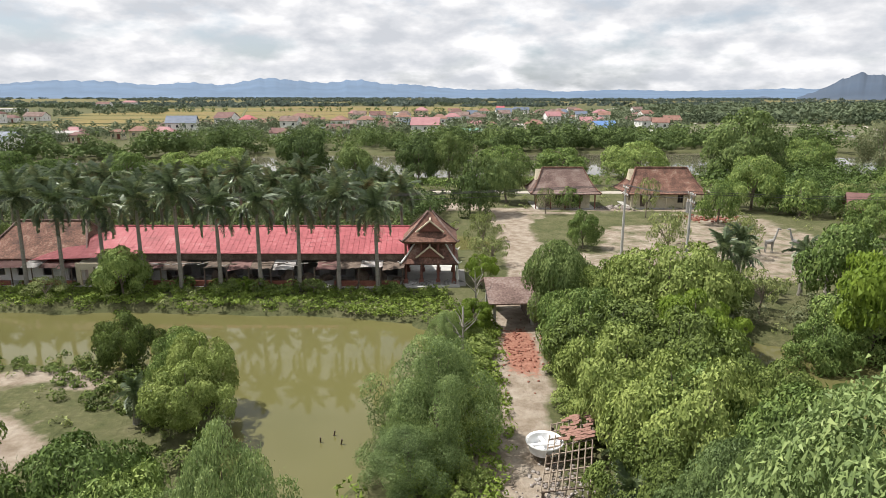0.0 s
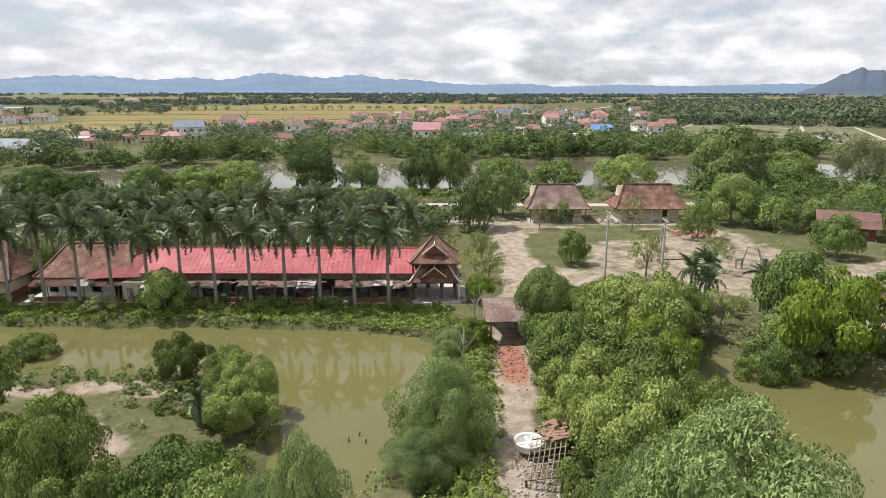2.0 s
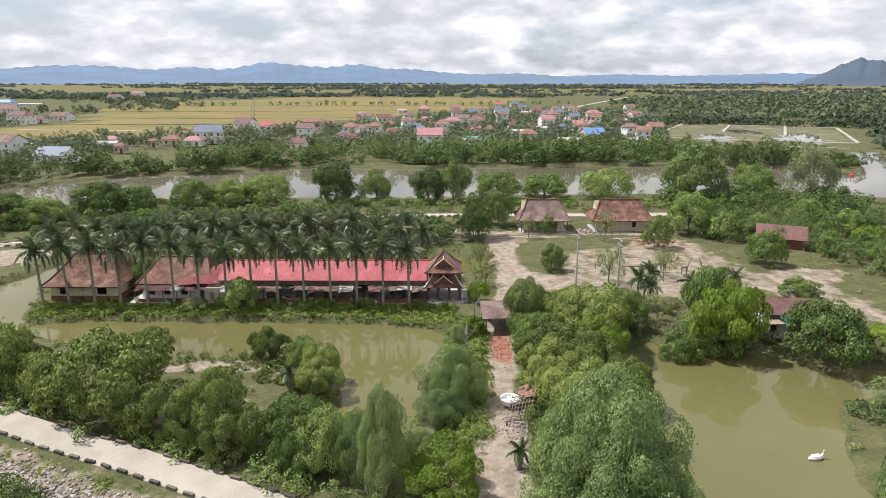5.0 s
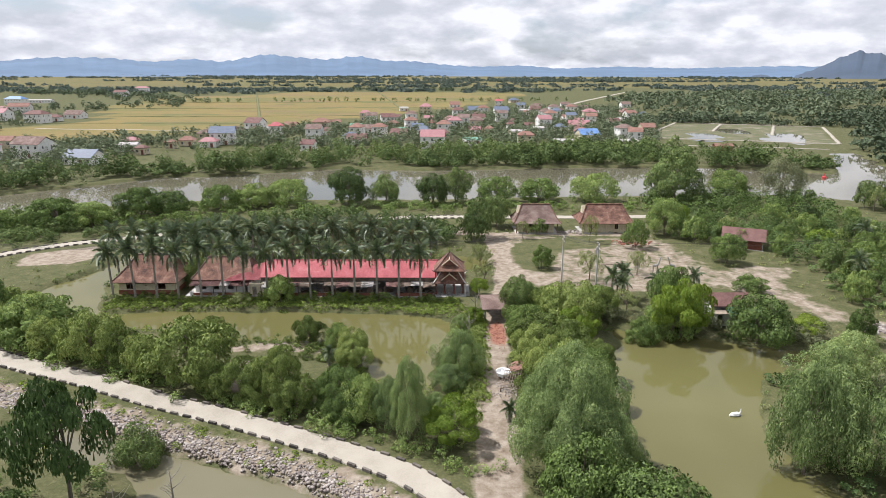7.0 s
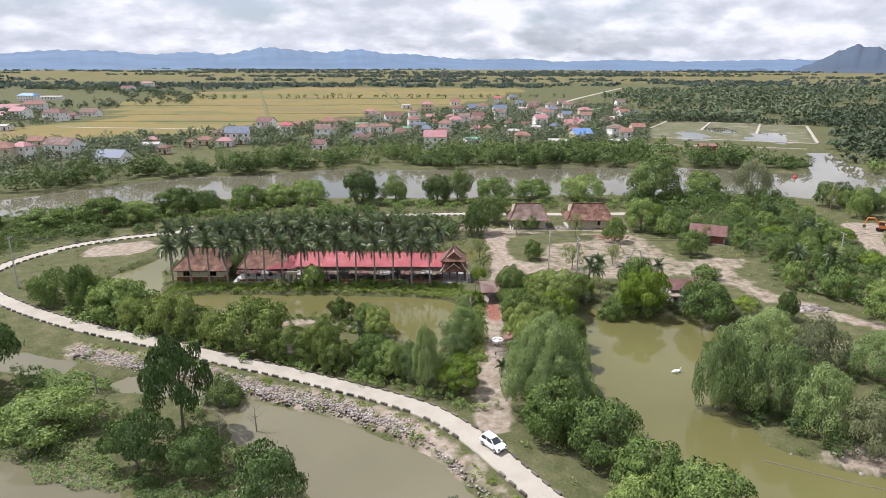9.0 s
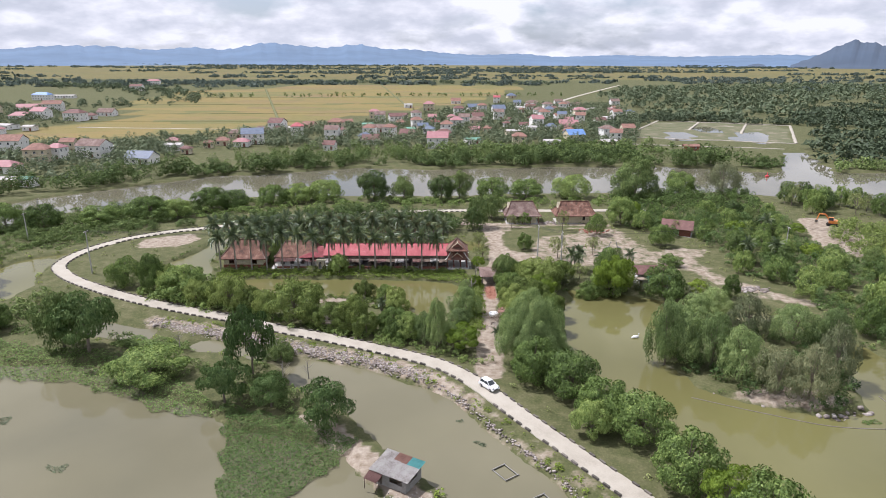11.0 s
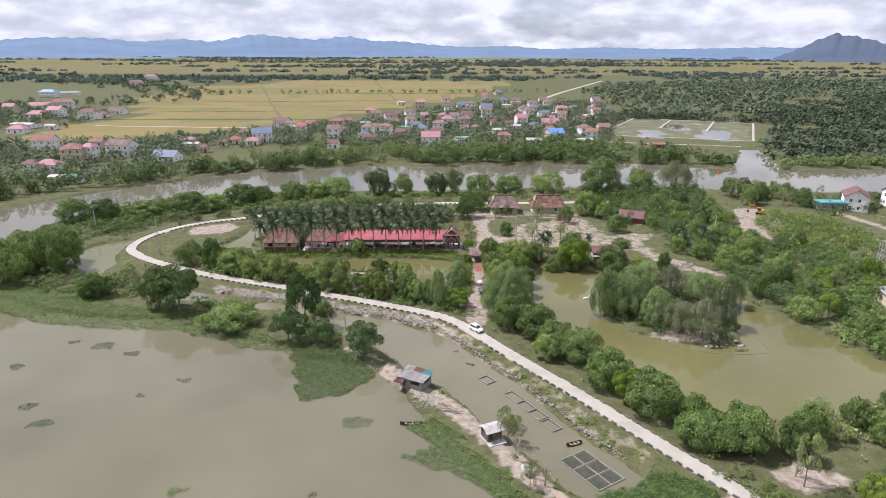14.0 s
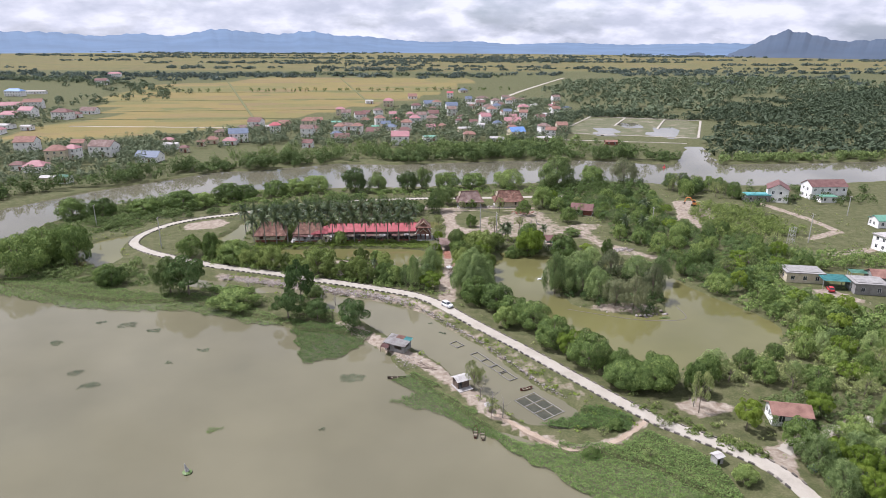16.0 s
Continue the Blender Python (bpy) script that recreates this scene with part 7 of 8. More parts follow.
# ---- the spit: shacks, nets, boats ----
shack = thing("fishing_shack", -11.6, -23.4, 0.3, -30, "patched fishing shack with rusty tin roof and a teal sheet", "shack")
bm = bmesh.new()
wall_run(bm, (-2.6, -1.9), (2.6, -1.9), 0, 2.0, 0.1, [(0.4, 1.4, 0.02, 1.8), (2.6, 4.6, 0.9, 1.7)])
wall_run(bm, (2.6, -1.8), (2.6, 1.9), 0, 2.0, 0.1, [(0.8, 2.8, 1.0, 1.8)])
wall_run(bm, (-2.6, -1.8), (-2.6, 1.9), 0, 2.0, -0.1)
wall_run(bm, (-2.6, 1.9), (2.6, 1.9), 0, 2.0, 0.1)
part("wall", bm, GREY_WALL, shack, "bare grey brick and plank wall")
rnd = random.Random(11)
for k in range(9):
    i, j = k % 3, k // 3
    bm = bmesh.new()
    x0, y0 = -3.1 + i * 2.05, -2.3 + j * 1.5
    v = [bm.verts.new((x0 + a, y0 + b, 2.02 + 0.13 * (y0 + b + 2.3) / 1.0 * 0.9 + rnd.uniform(0, 0.06))) for a, b in ((0, 0), (2.15, 0), (2.15, 1.6), (0, 1.6))]
    bm.faces.new(v)
    bmesh.ops.solidify(bm, geom=bm.faces[:], thickness=0.03)
    part("roof_sheet", bm, TEAL if k == 8 else (ROOF_ORANGE if k == 7 else TIN), shack)
bm = bmesh.new()
v = [bm.verts.new(p) for p in ((-3.0, -3.6, 1.5), (-0.9, -3.6, 1.45), (-0.9, -1.95, 1.95), (-3.0, -1.95, 1.95))]
bm.faces.new(v)
bmesh.ops.solidify(bm, geom=bm.faces[:], thickness=0.04)
part("lean_to_roof", bm, ROOF_MAROON, shack, "rusty lean-to sheet")
for xx in (-2.9, -1.0):
    bm = bmesh.new()
    tube(bm, [(xx, -3.5, -0.1), (xx, -3.5, 1.48)], [0.06, 0.05], 6)
    part("post", bm, WOOD_DARK, shack)
shack2 = thing("net_hut", 2.2, -42.3, 0.3, 24, "small stilted hut with a pale tin roof", "shack")
bm = bmesh.new()
wall_run(bm, (-1.4, -1.2), (1.4, -1.2), 0.2, 2.0, 0.08, [(0.3, 1.0, 0.22, 1.7)])
wall_run(bm, (1.4, -1.1), (1.4, 1.2), 0.2, 2.0, 0.08, [(0.6, 1.6, 0.9, 1.6)])
wall_run(bm, (-1.4, -1.1), (-1.4, 1.2), 0.2, 2.0, -0.08)
wall_run(bm, (-1.4, 1.2), (1.4, 1.2), 0.2, 2.0, 0.08)
part("wall", bm, WOOD_DARK, shack2)
bm = bmesh.new()
roof_mesh(bm, -1.8, 1.8, -1.6, 1.6, 2.0, 2.6, 0, thick=0.05)
part("roof", bm, TIN, shack2)
bm = bmesh.new()
box(bm, -1.7, -2.6, 0.05, 1.7, 1.5, 0.2)
part("deck", bm, TIN, shack2)
shade_ = thing("parasol", 6.8, -52.6, 0.3, 0, "faded grey beach parasol on the spit", "parasol")
bm = bmesh.new()
tube(bm, [(0, 0, -0.1), (0, 0, 2.0)], [0.04, 0.04], 6)
part("pole", bm, WOOD_DARK, shade_)
bm = bmesh.new()
tube(bm, [(0, 0, 1.5), (0, 0, 1.8), (0, 0, 2.05)], [0.9, 0.55, 0.05], 10)
part("canopy", bm, TIN, shade_)


def basket(cx, cy, w, d, rz, cells, label):
    """A floating net cage: frame rails and dark net."""
    e = thing("fish_cage", cx, cy, WATER_Z, rz, label, "fish cage", "floating fish cages")
    nx, ny = cells
    for i in range(nx + 1):
        bm = bmesh.new()
        x = -w / 2 + w * i / nx
        box(bm, x - 0.05, -d / 2 - 0.12, 0.04, x + 0.05, d / 2 + 0.12, 0.15)
        part("rail", bm, GREY_WALL, e)
    for j in range(ny + 1):
        bm = bmesh.new()
        y = -d / 2 + d * j / ny
        box(bm, -w / 2 - 0.12, y - 0.05, 0.153, w / 2 + 0.12, y + 0.05, 0.24)
        part("rail", bm, GREY_WALL, e)
    for i in range(nx):
        for j in range(ny):
            bm = bmesh.new()
            x0, y0 = -w / 2 + w * i / nx + 0.25, -d / 2 + d * j / ny + 0.25
            x1, y1 = x0 + w / nx - 0.5, y0 + d / ny - 0.5
            if nx > 1:
                box(bm, x0, y0, -0.02, x1, y1, 0.015)
            else:
                for a, b, c_, f_ in ((x0 - .2, y0 - .2, x1 + .2, y0 - .12), (x0 - .2, y1 + .12, x1 + .2, y1 + .2), (x0 - .2, y0 - .1, x0 - .12, y1 + .1), (x1 + .12, y0 - .1, x1 + .2, y1 + .1)):
                    box(bm, a, b, -0.3, c_, f_, 0.1)
            part("net", bm, NET, e)


basket(18.0, -50.6, 5.6, 9.0, 31, (2, 3), "large floating fish cage of pale rails with six nets")
basket(3.3, -21.0, 2.2, 2.9, 35, (1, 1), "small square net pen of bamboo in the channel")
for x, y, l in ((8.2, -27.9, 4.2), (10.0, -31.2, 3.4), (11.8, -34.2, 3.2), (13.6, -37.7, 3.7)):
    basket(x, y, 2.1, l, 31, (1, 1), "narrow net pen of bamboo along the bank")


def boat(x, y, rz, ln, mat, label):
    e = thing("boat", x, y, WATER_Z, rz, label, "boat")
    bm = bmesh.new()
    rows = []
    for k in range(7):
        t = k / 6
        w = 0.48 * math.sin(math.pi * (0.08 + 0.84 * t)) ** 0.6
        z = 0.28 + 0.22 * (2 * t - 1) ** 2
        xx = (t - 0.5) * ln
        rows.append([bm.verts.new(p) for p in ((xx, -w, z), (xx * 0.95, -w * 0.7, -0.08), (xx * 0.95, w * 0.7, -0.08), (xx, w, z))])
    for r, s in zip(rows, rows[1:]):
        for i in range(3):
            bm.faces.new((r[i], s[i], s[i + 1], r[i + 1]))
    bm.faces.new(rows[0])
    bm.faces.new(rows[-1][::-1])
    bmesh.ops.solidify(bm, geom=bm.faces[:], thickness=0.05)
    part("hull", bm, mat, e)
    for t in (-0.25, 0.05, 0.3):
        bm = bmesh.new()
        box(bm, t * ln - 0.12, -0.42, 0.2, t * ln + 0.12, 0.42, 0.25)
        part("thwart", bm, BAMBOO, e)


boat(-12.0, -37.0, 0, 4.2, WOOD_DARK, "slim grey wooden sampan moored at the weed mat")
boat(3.4, -59.2, 82, 4.0, WOOD_RED, "red-brown wooden sampan at the landing")
boat(4.7, -60.0, 84, 4.0, BAMBOO, "pale wooden sampan at the landing")
boat(16.6, -43.6, 20, 3.0, WOOD_RED, "small reddish boat beside the fish cage")
for k in range(16):
    e = thing("driftwood", -8.5 + rnd.uniform(-1.5, 8), -31 + rnd.uniform(-6, 5), 0.35, rnd.uniform(-60, -10), "grey driftwood pole lying on the spit", "driftwood", "driftwood on the spit")
    x, y = e.location.x, e.location.y
    px = min(range(len(SPIT_PATH)), key=lambda i: math.hypot(SPIT_PATH[i][0] - x, SPIT_PATH[i][1] - y))
    e.location = (SPIT_PATH[px][0] + rnd.uniform(-2.2, 0.6), SPIT_PATH[px][1] + rnd.uniform(-1.5, 1.5), 0.42)
    e.location.z = ground_z(e.location.x, e.location.y) + 0.06
    bm = bmesh.new()
    ln = rnd.uniform(1.2, 4.0)
    tube(bm, [(-ln / 2, 0, 0), (0, 0.1, 0.03), (ln / 2, 0, 0.02)], [0.09, 0.07, 0.04], 6)
    part("wood", bm, BAMBOO if k % 2 else WOOD_DARK, e)
for k, (x, y) in enumerate(((7.6, -53.5), (5.6, -48.8), (9.4, -55.4), (-33, 1.5), (-29.5, 6), (-56, 15), (3.0, 53.5), (1.5, 45.5), (50.2, -53.5), (54, -52))):
    e = thing("bare_tree", x, y, ground_z(x, y) - 0.1, rnd.uniform(0, 360), "leafless grey dead tree with forked limbs", "dead tree", "bare trees")
    bm = bmesh.new()
    h = rnd.uniform(3.5, 5.5)
    tube(bm, [(0, 0, 0), (0.1, 0.05, h * 0.5), (0.25, 0.1, h)], [0.13, 0.09, 0.02], 6)
    part("trunk", bm, PALM_BARK, e)
    for q in range(9):
        a, z = rnd.uniform(0, 6.28), h * rnd.uniform(0.35, 0.85)
        l_ = rnd.uniform(0.7, 1.8)
        bm = bmesh.new()
        tube(bm, [(0.1, 0.05, z), (0.1 + l_ * 0.6 * math.cos(a), l_ * 0.6 * math.sin(a), z + l_ * 0.5), (0.1 + l_ * math.cos(a + 0.3), l_ * math.sin(a + 0.3), z + l_ * 0.95)],
             [0.05, 0.03, 0.008], 5)
        part("limb", bm, PALM_BARK, e)

# ---- things by the track ----
tub = thing("fibreglass_tub", 5.75, 32.4, ground_z(5.75, 32.4), 10, "round white fibreglass tub boat propped on legs", "tub")
bm = bmesh.new()
ring = [(1.0, 0.95), (1.08, 1.0), (1.06, 1.06), (0.93, 1.0), (0.78, 0.5), (0.0, 0.45)]
rows = [[bm.verts.new((r * math.cos(t), r * math.sin(t), z)) for t in (2 * math.pi * k / 24 for k in range(24))] for r, z in ring[:-1]]
under = [[bm.verts.new((r * math.cos(t), r * math.sin(t), z)) for t in (2 * math.pi * k / 24 for k in range(24))] for r, z in ((0.85, 0.42),)]
chain = [under[0]] + rows
for r, s in zip(chain, chain[1:]):
    for k in range(24):
        bm.faces.new((r[k], r[(k + 1) % 24], s[(k + 1) % 24], s[k]))
bm.faces.new(rows[-1])
bm.faces.new(under[0][::-1])
bmesh.ops.recalc_face_normals(bm, faces=bm.faces)
part("shell", bm, PAINT_WHITE, tub)
bm = bmesh.new()
box(bm, -0.85, -0.1, 0.75, 0.85, 0.1, 0.85)
box(bm, -0.1, 0.12, 0.75, 0.1, 0.82, 0.85)
part("seat", bm, PAINT_WHITE, tub)
for a in (0.6, 2.2, 3.8, 5.4):
    bm = bmesh.new()
    tube(bm, [(0.7 * math.cos(a), 0.7 * math.sin(a), -0.1), (0.7 * math.cos(a), 0.7 * math.sin(a), 0.5)], [0.06, 0.06], 5)
    part("leg", bm, WOOD_DARK, tub)
ruin = thing("collapsed_roof_frame", 6.7, 31.2, ground_z(6.7, 31.2), -14, "collapsed bamboo roof frame with a few red tiles", "ruin")
for k in range(9):
    bm = bmesh.new()
    y = -3.2 + k * 0.78
    tube(bm, [(-1.0, y, 0.5 + 0.05 * k), (1.5, y + 0.1, 1.2 + 0.08 * k)], [0.05, 0.05], 5)
    part("rafter", bm, BAMBOO if k % 3 else WOOD_DARK, ruin)
for k in range(8):
    bm = bmesh.new()
    t = k / 7
    tube(bm, [(-1.0 + 2.4 * t, -3.3, 0.58 + 0.68 * t), (-1.0 + 2.4 * t, 3.1, 0.98 + 0.92 * t)], [0.035, 0.035], 4)
    part("batten", bm, BAMBOO, ruin)
for x, y, z in ((-0.9, -3.1, 0.5), (-0.9, 0, 0.7), (-0.9, 2.8, 0.9), (1.4, -3.1, 1.2), (1.4, 2.8, 1.8)):
    bm = bmesh.new()
    tube(bm, [(x, y, -0.2), (x, y, z)], [0.09, 0.08], 6)
    part("post", bm, WOOD_DARK, ruin)
for k in range(64):
    bm = bmesh.new()
    t, y = random.uniform(0.3, 1.0), random.uniform(0.6, 3.1)
    m = pose(-1.0 + 2.4 * t, y, 0.64 + 0.78 * t + 0.075 * (y + 3.2) / 0.78, 0, -18, random.uniform(-8, 8))
    box(bm, -0.17, -0.13, 0, 0.17, 0.13, 0.03, m)
    part("tile", bm, ROOF_ORANGE, ruin)


def debris(name, cx, cy, sx, sy, count, size, mat, label, seed):
    """Loose rubble, too small to pick apart."""
    rng = np.random.default_rng(seed)
    x, y = rng.normal(cx, sx, count), rng.normal(cy, sy, count)
    return stones(name, np.stack([x, y], 1), size, mat, label, rng)


def stones(name, places, size, mat, label, rng, rise=0.0):
    k = len(places)
    z = height(places[:, 0], places[:, 1]) + rise
    s = size * rng.uniform(0.45, 1.4, (k, 1, 1))
    corners = np.array([(-1, -1, -1), (1, -1, -1), (1, 1, -1), (-1, 1, -1), (-.8, -.8, 1), (.8, -.8, 1), (.8, .8, 1), (-.8, .8, 1)]) * np.array([1, 0.75, 0.5])
    c = corners[None] * (1 + rng.uniform(-0.28, 0.28, (k, 8, 3))) * s
    a = rng.uniform(0, 6.28, k)
    ca, sa = np.cos(a)[:, None], np.sin(a)[:, None]
    co = np.stack([c[..., 0] * ca - c[..., 1] * sa + places[:, 0:1], c[..., 0] * sa + c[..., 1] * ca + places[:, 1:2], c[..., 2] + z[:, None] + s[..., 0] * 0.2], -1)
    q = np.array([(3, 2, 1, 0), (4, 5, 6, 7), (0, 1, 5, 4), (1, 2, 6, 5), (2, 3, 7, 6), (3, 0, 4, 7)])
    quads_ = (q[None] + 8 * np.arange(k)[:, None, None]).reshape(-1, 4)
    return tagged(new(name, raw_mesh(name, co.reshape(-1, 3), quads_, mat)), label, "stones", kind="stuff")


debris("rubble", 6.2, 28.4, 1.3, 1.8, 300, 0.09, STONE, "pale broken bricks strewn beside the track", 3)
debris("rubble", 6.2, 48, 0.9, 2.6, 150, 0.09, BRICK, "red brick fragments on the track", 4)
debris("rubble", 44.5, 104, 2.6, 1.2, 120, 0.22, BRICK, "heap of red bricks in the yard", 5)
debris("rubble", 31.5, 115, 1.6, 1.0, 110, 0.25, STONE, "grey rubble between the huts", 6)
debris("rubble", 71, 50, 2.2, 1.0, 80, 0.35, STONE, "grey rubble on the east yard track", 7)
debris("rubble", -9.5, -29.5, 1.8, 2.4, 200, 0.12, STONE, "litter and stones on the spit", 8)

rng = np.random.default_rng(40)
line = np.array([(-68, 30), (-55, 24.8), (-43, 20.8), (-32, 15.8), (-22, 12.2), (-14, 8.2), (-8, 4.6)])
place = belt([tuple(p) for p in line], 1.0, 2600, 41)
stones("riprap", place, 0.15, STONE, "rough stone facing on the channel bank", rng)
place = belt([(-8, 4.2), (-3, -1.4), (1, -8.5), (9, -20.5), (14, -30.5), (19, -40.5), (24, -48.5)], 0.28, 520, 42)
stones("riprap", place, 0.14, STONE, "line of stones along the water's edge", rng)
place = np.array([(36 + 30 * t + rng.normal(0, .5), 3 - 10.5 * math.sin(t * 2.2) + rng.normal(0, .6)) for t in rng.uniform(0, 1, 160)])
stones("isle_rocks", place, 0.38, STONE, "brown rocks along the island shore", rng)

# kerb stones along both edges of the lane
bm = bmesh.new()
box(bm, -0.55, -0.14, -0.1, 0.55, 0.14, 0.26)
bmesh.ops.bevel(bm, geom=bm.edges[:], offset=0.03, segments=1)
kerb_me = bpy.data.meshes.new("kerb_block")
bm.to_mesh(kerb_me)
bm.free()
kerb_me.materials.append(KERB)
for i in range(60, len(road_pts) - 14, 2):
    p, q = road_pts[i], road_pts[i + 1]
    d = (q - p).normalized()
    for s in (-1, 1):
        if random.random() < 0.07 or (s == 1 and 0 < p.x < 4.5 and -3 < p.y < 6):
            continue
        o = new("kerb_block", kerb_me)
        o.parent = road_ob
        o.matrix_basis = pose(p.x + s * d.y * 1.72, p.y - s * d.x * 1.72, road_zs[i] - 0.02, 0, random.uniform(-2, 2), math.degrees(math.atan2(d.y, d.x)) + random.uniform(-4, 4))

# ---- statues in the yard and on the pond ----


def giraffe(x, y, rz, s):
    bm = bmesh.new()
    tube(bm, [(-0.6, 0, 1.55), (0, 0, 1.6), (0.55, 0, 1.75)], [0.26, 0.34, 0.28], 8)
    for a, b in ((-0.5, 0.17), (-0.5, -0.17), (0.45, 0.17), (0.45, -0.17)):
        tube(bm, [(a, b, -0.1), (a, b, 0.8), (a, b, 1.6)], [0.07, 0.07, 0.13], 6)
    tube(bm, [(0.55, 0, 1.8), (0.85, 0, 2.7), (1.05, 0, 3.5)], [0.2, 0.14, 0.1], 7)
    tube(bm, [(0.95, 0, 3.52), (1.2, 0, 3.5), (1.5, 0, 3.36)], [0.1, 0.13, 0.06], 6)
    tube(bm, [(-0.65, 0, 1.6), (-0.8, 0, 0.9)], [0.04, 0.02], 4)
    bmesh.ops.scale(bm, verts=bm.verts, vec=(s, s, s))
    o = part("giraffe_statue", bm, GREY_WALL)
    o.matrix_world = pose(x, y, ground_z(x, y), 0, 0, rz)
    tagged(o, "pale cement giraffe statue standing in the yard", "statue", "giraffe statues")


giraffe(39.2, 82.5, 20, 0.92)
giraffe(42.6, 81.0, 0, 0.9)
giraffe(46.2, 81.2, 160, 0.86)
bm = bmesh.new()
tube(bm, [(-0.8, 0, 0.12), (-0.3, 0, 0.2), (0.3, 0, 0.2), (0.7, 0, 0.12)], [0.1, 0.32, 0.34, 0.12], 8)
tube(bm, [(0.55, 0, 0.3), (0.75, 0, 0.65), (0.65, 0, 0.9), (0.85, 0, 0.88)], [0.1, 0.07, 0.07, 0.04], 6)
swan = part("swan_statue", bm, PAINT_WHITE)
swan.matrix_world = pose(34.4, 23.6, WATER_Z, 0, 0, 10)
tagged(swan, "white swan statue half sunk in the pond", "statue")
for x, y in ((149.1, 174.4), (151.3, 206.9)):
    b = thing("river_buoy", x, y, WATER_Z, 0, "red steel channel buoy floating on the river", "buoy", "river buoys")
    bm = bmesh.new()
    tube(bm, [(0, 0, -0.2), (0, 0, 0.5), (0, 0, 0.9)], [0.9, 0.9, 0.4], 10)
    part("float", bm, RED_PAINT, b)
    bm = bmesh.new()
    tube(bm, [(0, 0, 0.9), (0, 0, 2.2)], [0.2, 0.12], 6)
    part("mast", bm, RED_PAINT, b)
b = thing("lake_buoy", -49.3, -68.0, WATER_Z, 0, "green-and-white cone marker floating on the lake", "buoy")
bm = bmesh.new()
tube(bm, [(0, 0, -0.15), (0, 0, 0.2), (0, 0, 0.4)], [0.75, 0.85, 0.5], 12)
part("float", bm, SHAFT, b)
bm = bmesh.new()
tube(bm, [(0, 0, 0.4), (-0.15, 0, 1.0), (-0.3, 0, 1.9)], [0.42, 0.25, 0.1], 8)
part("cone", bm, CONCRETE, b)
for x, y in ((-4.5, 43), (-3.8, 42.2), (-5.2, 42), (-3.2, 43.6), (-6.8, 36), (-7.5, 35.2), (-6.2, 35)):
    bm = bmesh.new()
    tube(bm, [(0, 0, -0.5), (0.02, 0, 0.35)], [0.07, 0.05], 5)
    o = part("pond_stake", bm, WOOD_DARK)
    o.matrix_world = pose(x, y, WATER_Z, 0, random.uniform(-10, 10), 0)
    tagged(o, "dark rotten stake standing in the pond", "stake", "stakes in the pond")
for k in range(6):
    bm = bmesh.new()
    tube(bm, [(-2.2, 0.22 * k - 0.5, 0.12 + 0.02 * k), (2.2, 0.22 * k - 0.45, 0.14)], [0.11, 0.1], 7)
    o = part("log", bm, BAMBOO)
    o.matrix_world = pose(34.5 + 0.3 * k, 86.5, ground_z(34.5, 86.5), 0, 0, 3)
    tagged(o, "pale felled log lying in the yard", "log", "logs in the yard")
# low wall in the water round the island
bm = bmesh.new()
ring = smooth_line([(37, -0.5), (47, -5.5), (57, -9.5), (68.5, -9), (69.5, 0)], 1.0)
for p, q in zip(ring, ring[1:]):
    wall_run(bm, (p.x, p.y), (q.x, q.y), -0.8, -0.30, 0.18)
tagged(part("pond_wall", bm, KERB), "low cement rim in the water round the island", "wall", kind="structure")

# ---- weeds, mats and grass ----


def mat_of_leaves(name, poly, count, size, z, mat, label, seed):
    rng = np.random.default_rng(seed)
    p = np.array(poly, float)
    count, size = int(count * 2.1), size * 0.66
    c = rng.uniform(p.min(0), p.max(0), (count * 3, 2))
    edge = depth_in(poly, c[:, 0] + wavy(c[:, 0], c[:, 1], 1.3, 0.9), c[:, 1] + wavy(c[:, 1], c[:, 0], 1.1, 0.9))
    c = c[edge > 0][:count]
    zz = np.maximum(height(c[:, 0], c[:, 1]), WATER_Z) + z * rng.uniform(0.15, 1.0, len(c)) + 0.5 * z * (1 + wavy(c[:, 0], c[:, 1], 0.9, 1.0))
    co, q = leaf_blades(np.stack([c[:, 0], c[:, 1], zz], 1), np.tile([0.0, 0.0, 1.0], (len(c), 1)), size, rng, 0.75)
    tagged(new(name, raw_mesh(name, co, q, mat)), label, "water plants", kind="stuff")


HY = "mat of floating water hyacinth leaves"
mat_of_leaves("water_hyacinth", [(-35, -29), (-25, -26), (-20, -19), (-18, -14), (-26, -9), (-36, -6), (-42, -3), (-38, -14)], 8000, 0.17, 0.28, WEED, HY, 51)
mat_of_leaves("water_hyacinth", [(-14, -47), (-8, -44), (2, -55), (8, -61), (4, -60), (-4, -52)], 2200, 0.17, 0.26, WEED, HY, 52)
mat_of_leaves("water_hyacinth", [(-13, -38), (-8, -35), (4, -54), (10, -62), (6, -61), (0, -54), (-6, -46)], 5000, 0.17, 0.3, WEED, HY, 53)
mat_of_leaves("water_hyacinth", [(6, -60), (14, -64), (30, -66), (38, -62), (46, -72), (46, -95), (30, -92), (20, -78), (10, -67)], 17000, 0.2, 0.35, WEED, HY, 54)
mat_of_leaves("water_hyacinth", [(-140, 33), (-120, 30), (-104, 24), (-84, 17), (-70, 16), (-48, 1), (-40, -7), (-50, -6), (-70, 4), (-88, 5), (-106, 9), (-124, 17), (-140, 22)],
              13000, 0.22, 0.3, WEED, HY, 55)
mat_of_leaves("water_hyacinth", [(-70, 24), (-60, 21), (-54, 17), (-60, 14), (-70, 18)], 2500, 0.18, 0.26, WEED, HY, 56)
mat_of_leaves("water_hyacinth", [(16, -58), (24, -60), (33, -62), (36, -57), (28, -52), (24, -55)], 3500, 0.2, 0.45, WEED, HY, 57)
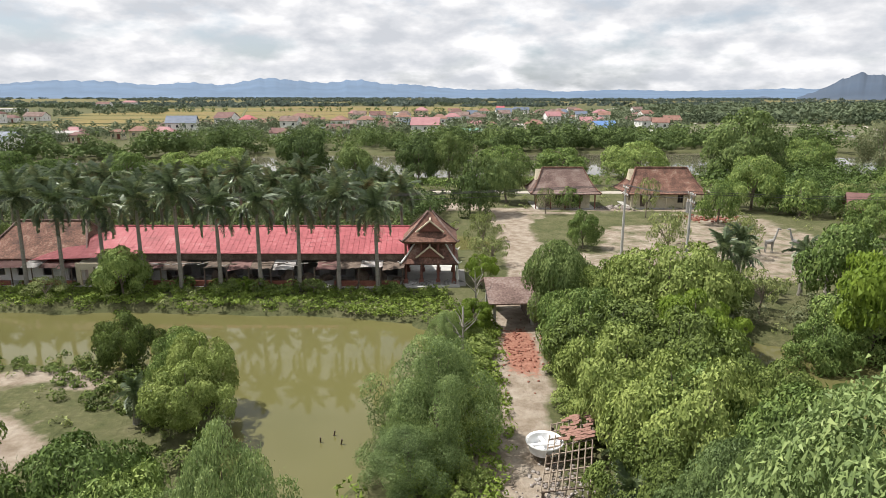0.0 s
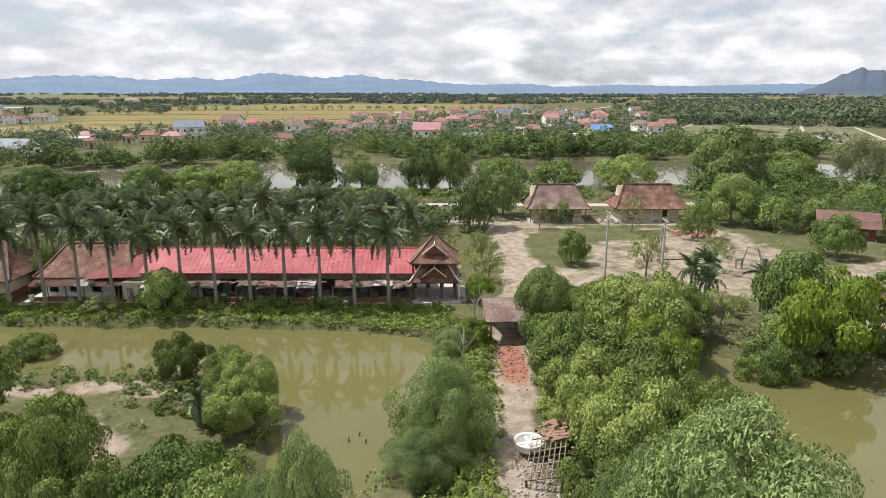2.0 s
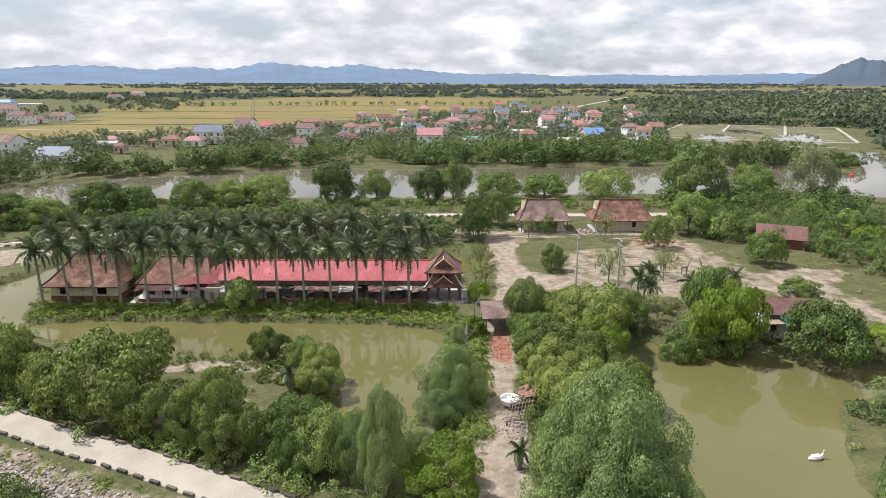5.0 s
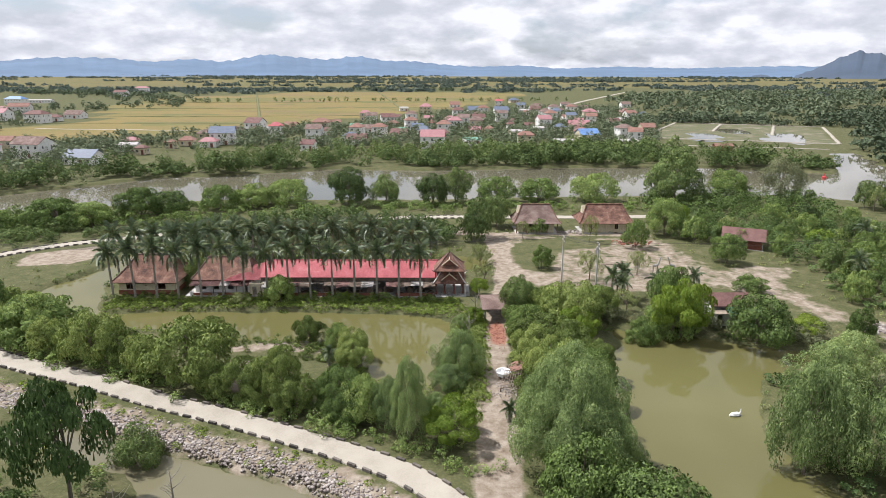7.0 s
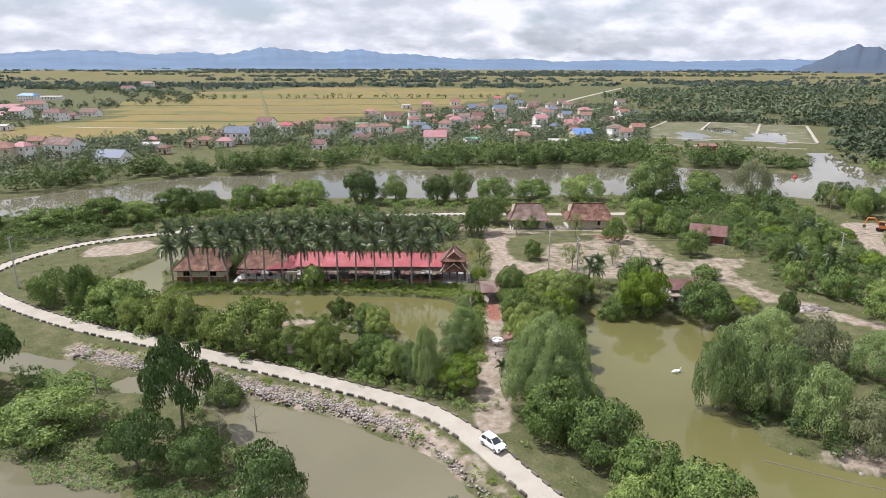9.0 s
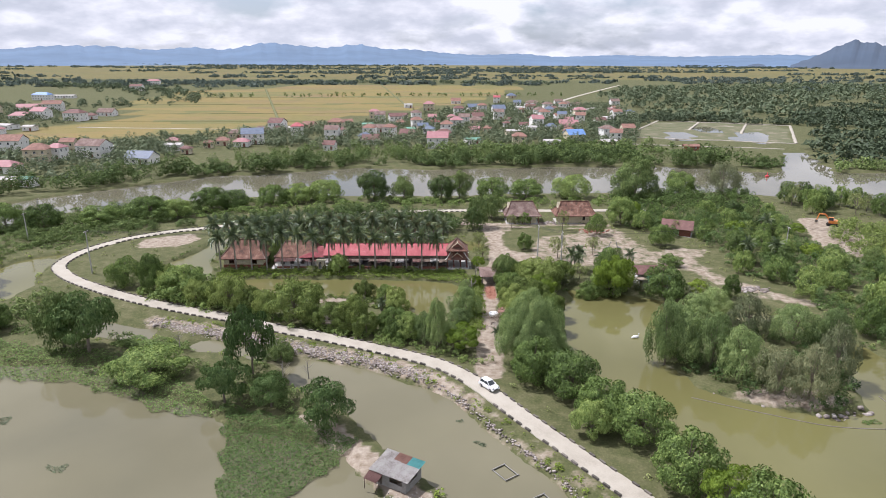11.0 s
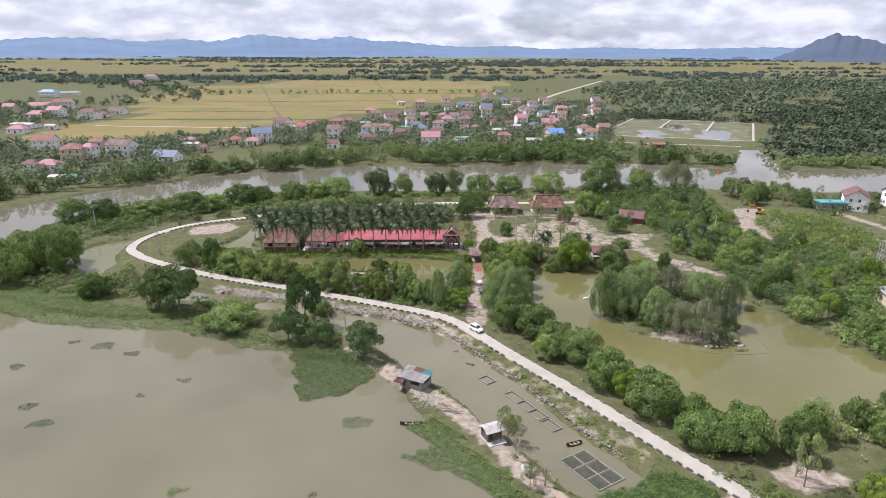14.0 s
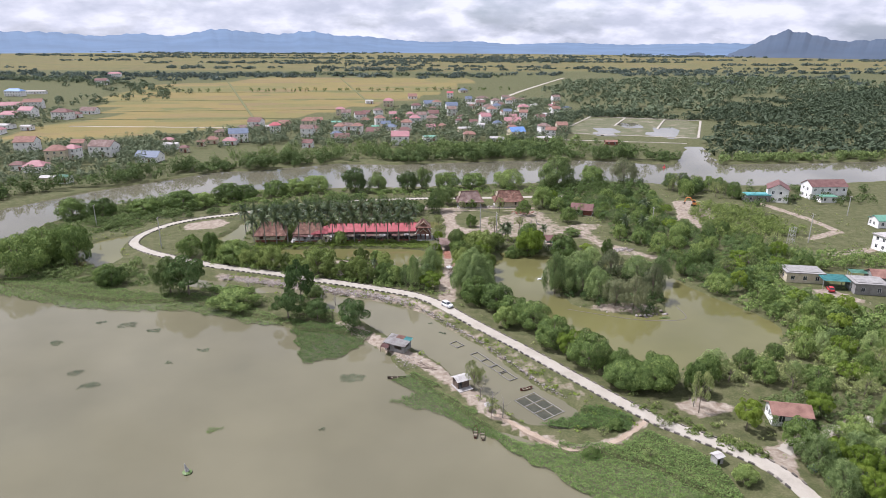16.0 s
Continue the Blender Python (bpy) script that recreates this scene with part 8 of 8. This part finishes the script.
for x, y, r in ((-22, -36.2, 2.2), (-60, -20, 1.1), (-66, -26, 0.8), (-76, -8, 1.4), (-92, -2, 1.0), (-84, -4, 1.8), (-48, -55, 1.2), (-38, -80, 1.2), (-80, -36, 1.6), (-86, -30, 1.3), (-98, -14, 1.6), (-27, -56, .6),
                (-44, -76, 0.8), (0, -14, 0.8), (-3, -8, 0.6), (62.8, -8, 1.2)):
    a = [(x + r * 1.4 * math.cos(t), y + r * math.sin(t)) for t in np.linspace(0, 6.28, 9)[:-1]]
    mat_of_leaves("floating_weed", a, int(90 * r * r), 0.13, 0.06, FAR_LEAF if r != 1.2 else WEED, "dark clump of weed drifting on the water", int(x * 7) % 97 + 60)

W2 = "rank green weeds along the bank"
foliage("bank_weeds", scatter([(-64, 59), (-64, 64.5), (0, 64.5), (2, 56), (-3, 56.5), (-14, 58.6), (-41, 59.2)], 430, 0.5, 61, 0.1), (0.5, 1.0), (0.35, 0.8), 70, 0.17, GRASS, W2, 61, "weeds", 0.0)
foliage("bank_weeds", scatter([(-1, 26), (3.0, 26), (4, 40), (4.8, 52), (1.5, 55), (-1, 50), (-1, 40), (-3.5, 34)], 200, 0.5, 62, 0.1), (0.5, 1.1), (0.4, 1.0), 75, 0.16, GRASS, W2, 62, "weeds", 0.0)


def rim(poly, width, count, seed):
    q = belt(list(poly) + [poly[0]], width, count, seed)
    return q[(line_distance(ROAD, q[:, 0], q[:, 1]) > 2.8) & (depth_in(PLAZA, q[:, 0], q[:, 1]) < 0)]


for k, (poly, n) in enumerate(((POND, 220), (POND_EAST, 240), (CHANNEL, 150), (WEST_ARM, 90), (BACK_MOAT, 130), (ISLE, 70), (WEST_POND, 60))):
    foliage("bank_weeds", rim(poly, 1.1, n, 63 + k), (0.35, 0.9), (0.3, 1.0), 60, 0.18, WEED if k % 2 else GRASS, W2, 63 + k, "weeds", 0.0)
LAND = [(-135, 30), (-130, 120), (-60, 150), (60, 155), (180, 140), (190, 60), (130, -10), (95, -60), (70, -95), (40, -66), (28, -44), (6, -12), (-6, 5), (-40, 22), (-75, 36)]
sc = scatter(LAND, 1500, 1.0, 75, 0.8)
ok = (depth_in(PLAZA, sc[:, 0], sc[:, 1]) < 0.5) & (line_distance(TRACK, sc[:, 0], sc[:, 1]) > 2.2) & ~((sc[:, 0] > -68) & (sc[:, 0] < 4) & (sc[:, 1] > 64) & (sc[:, 1] < 90))
for b_ in BARE:
    ok &= depth_in(b_, sc[:, 0], sc[:, 1]) < -0.5
foliage("scrub", sc[ok], (0.35, 1.0), (0.3, 1.1), 48, 0.19, LEAF["s"], "low scrub and tufts scattered over the grass", 75, "weeds", 0.0)
emb = belt([(-66, 31), (-50, 26), (-32, 19), (-14, 10), (-3, 2), (10, -19), (24, -44), (34, -60)], 1.2, 190, 76)
emb = emb[line_distance(ROAD, emb[:, 0], emb[:, 1]) > 2.6]
foliage("scrub", emb, (0.3, 0.8), (0.25, 0.8), 55, 0.18, LEAF["y"], "yellow-green tufts on the lane embankment", 76, "weeds", 0.0)
for x, y, r, h in ((24, -68, 1.7, 2.3), (40.4, -61.2, 1.5, 2.2), (31, -60.5, 1.6, 2.0), (28, -62, 1.3, 1.6), (34.5, -70, 1.4, 1.8), (48, -78, 2.2, 3.4), (40, -82, 1.6, 2.4)):
    tree("s" if r < 1.6 else "b", x, y, r, h, "near", " in the weed bed")
# bushes that stand before the hall
for x, y, r, h, st in ((-32.6, 62.2, 3.0, 5.0, "b"), (-39.5, 60.6, 2.2, 2.4, "s"), (-13.4, 63.2, 1.3, 1.6, "s"), (-20.6, 63.6, 0.9, 1.7, "y"), (-51, 72, 3.0, 6.0, "d"), (4.2, 66.0, 2.0, 3.6, "y")):
    tree(st, x, y, r, h, "near", " before the hall")
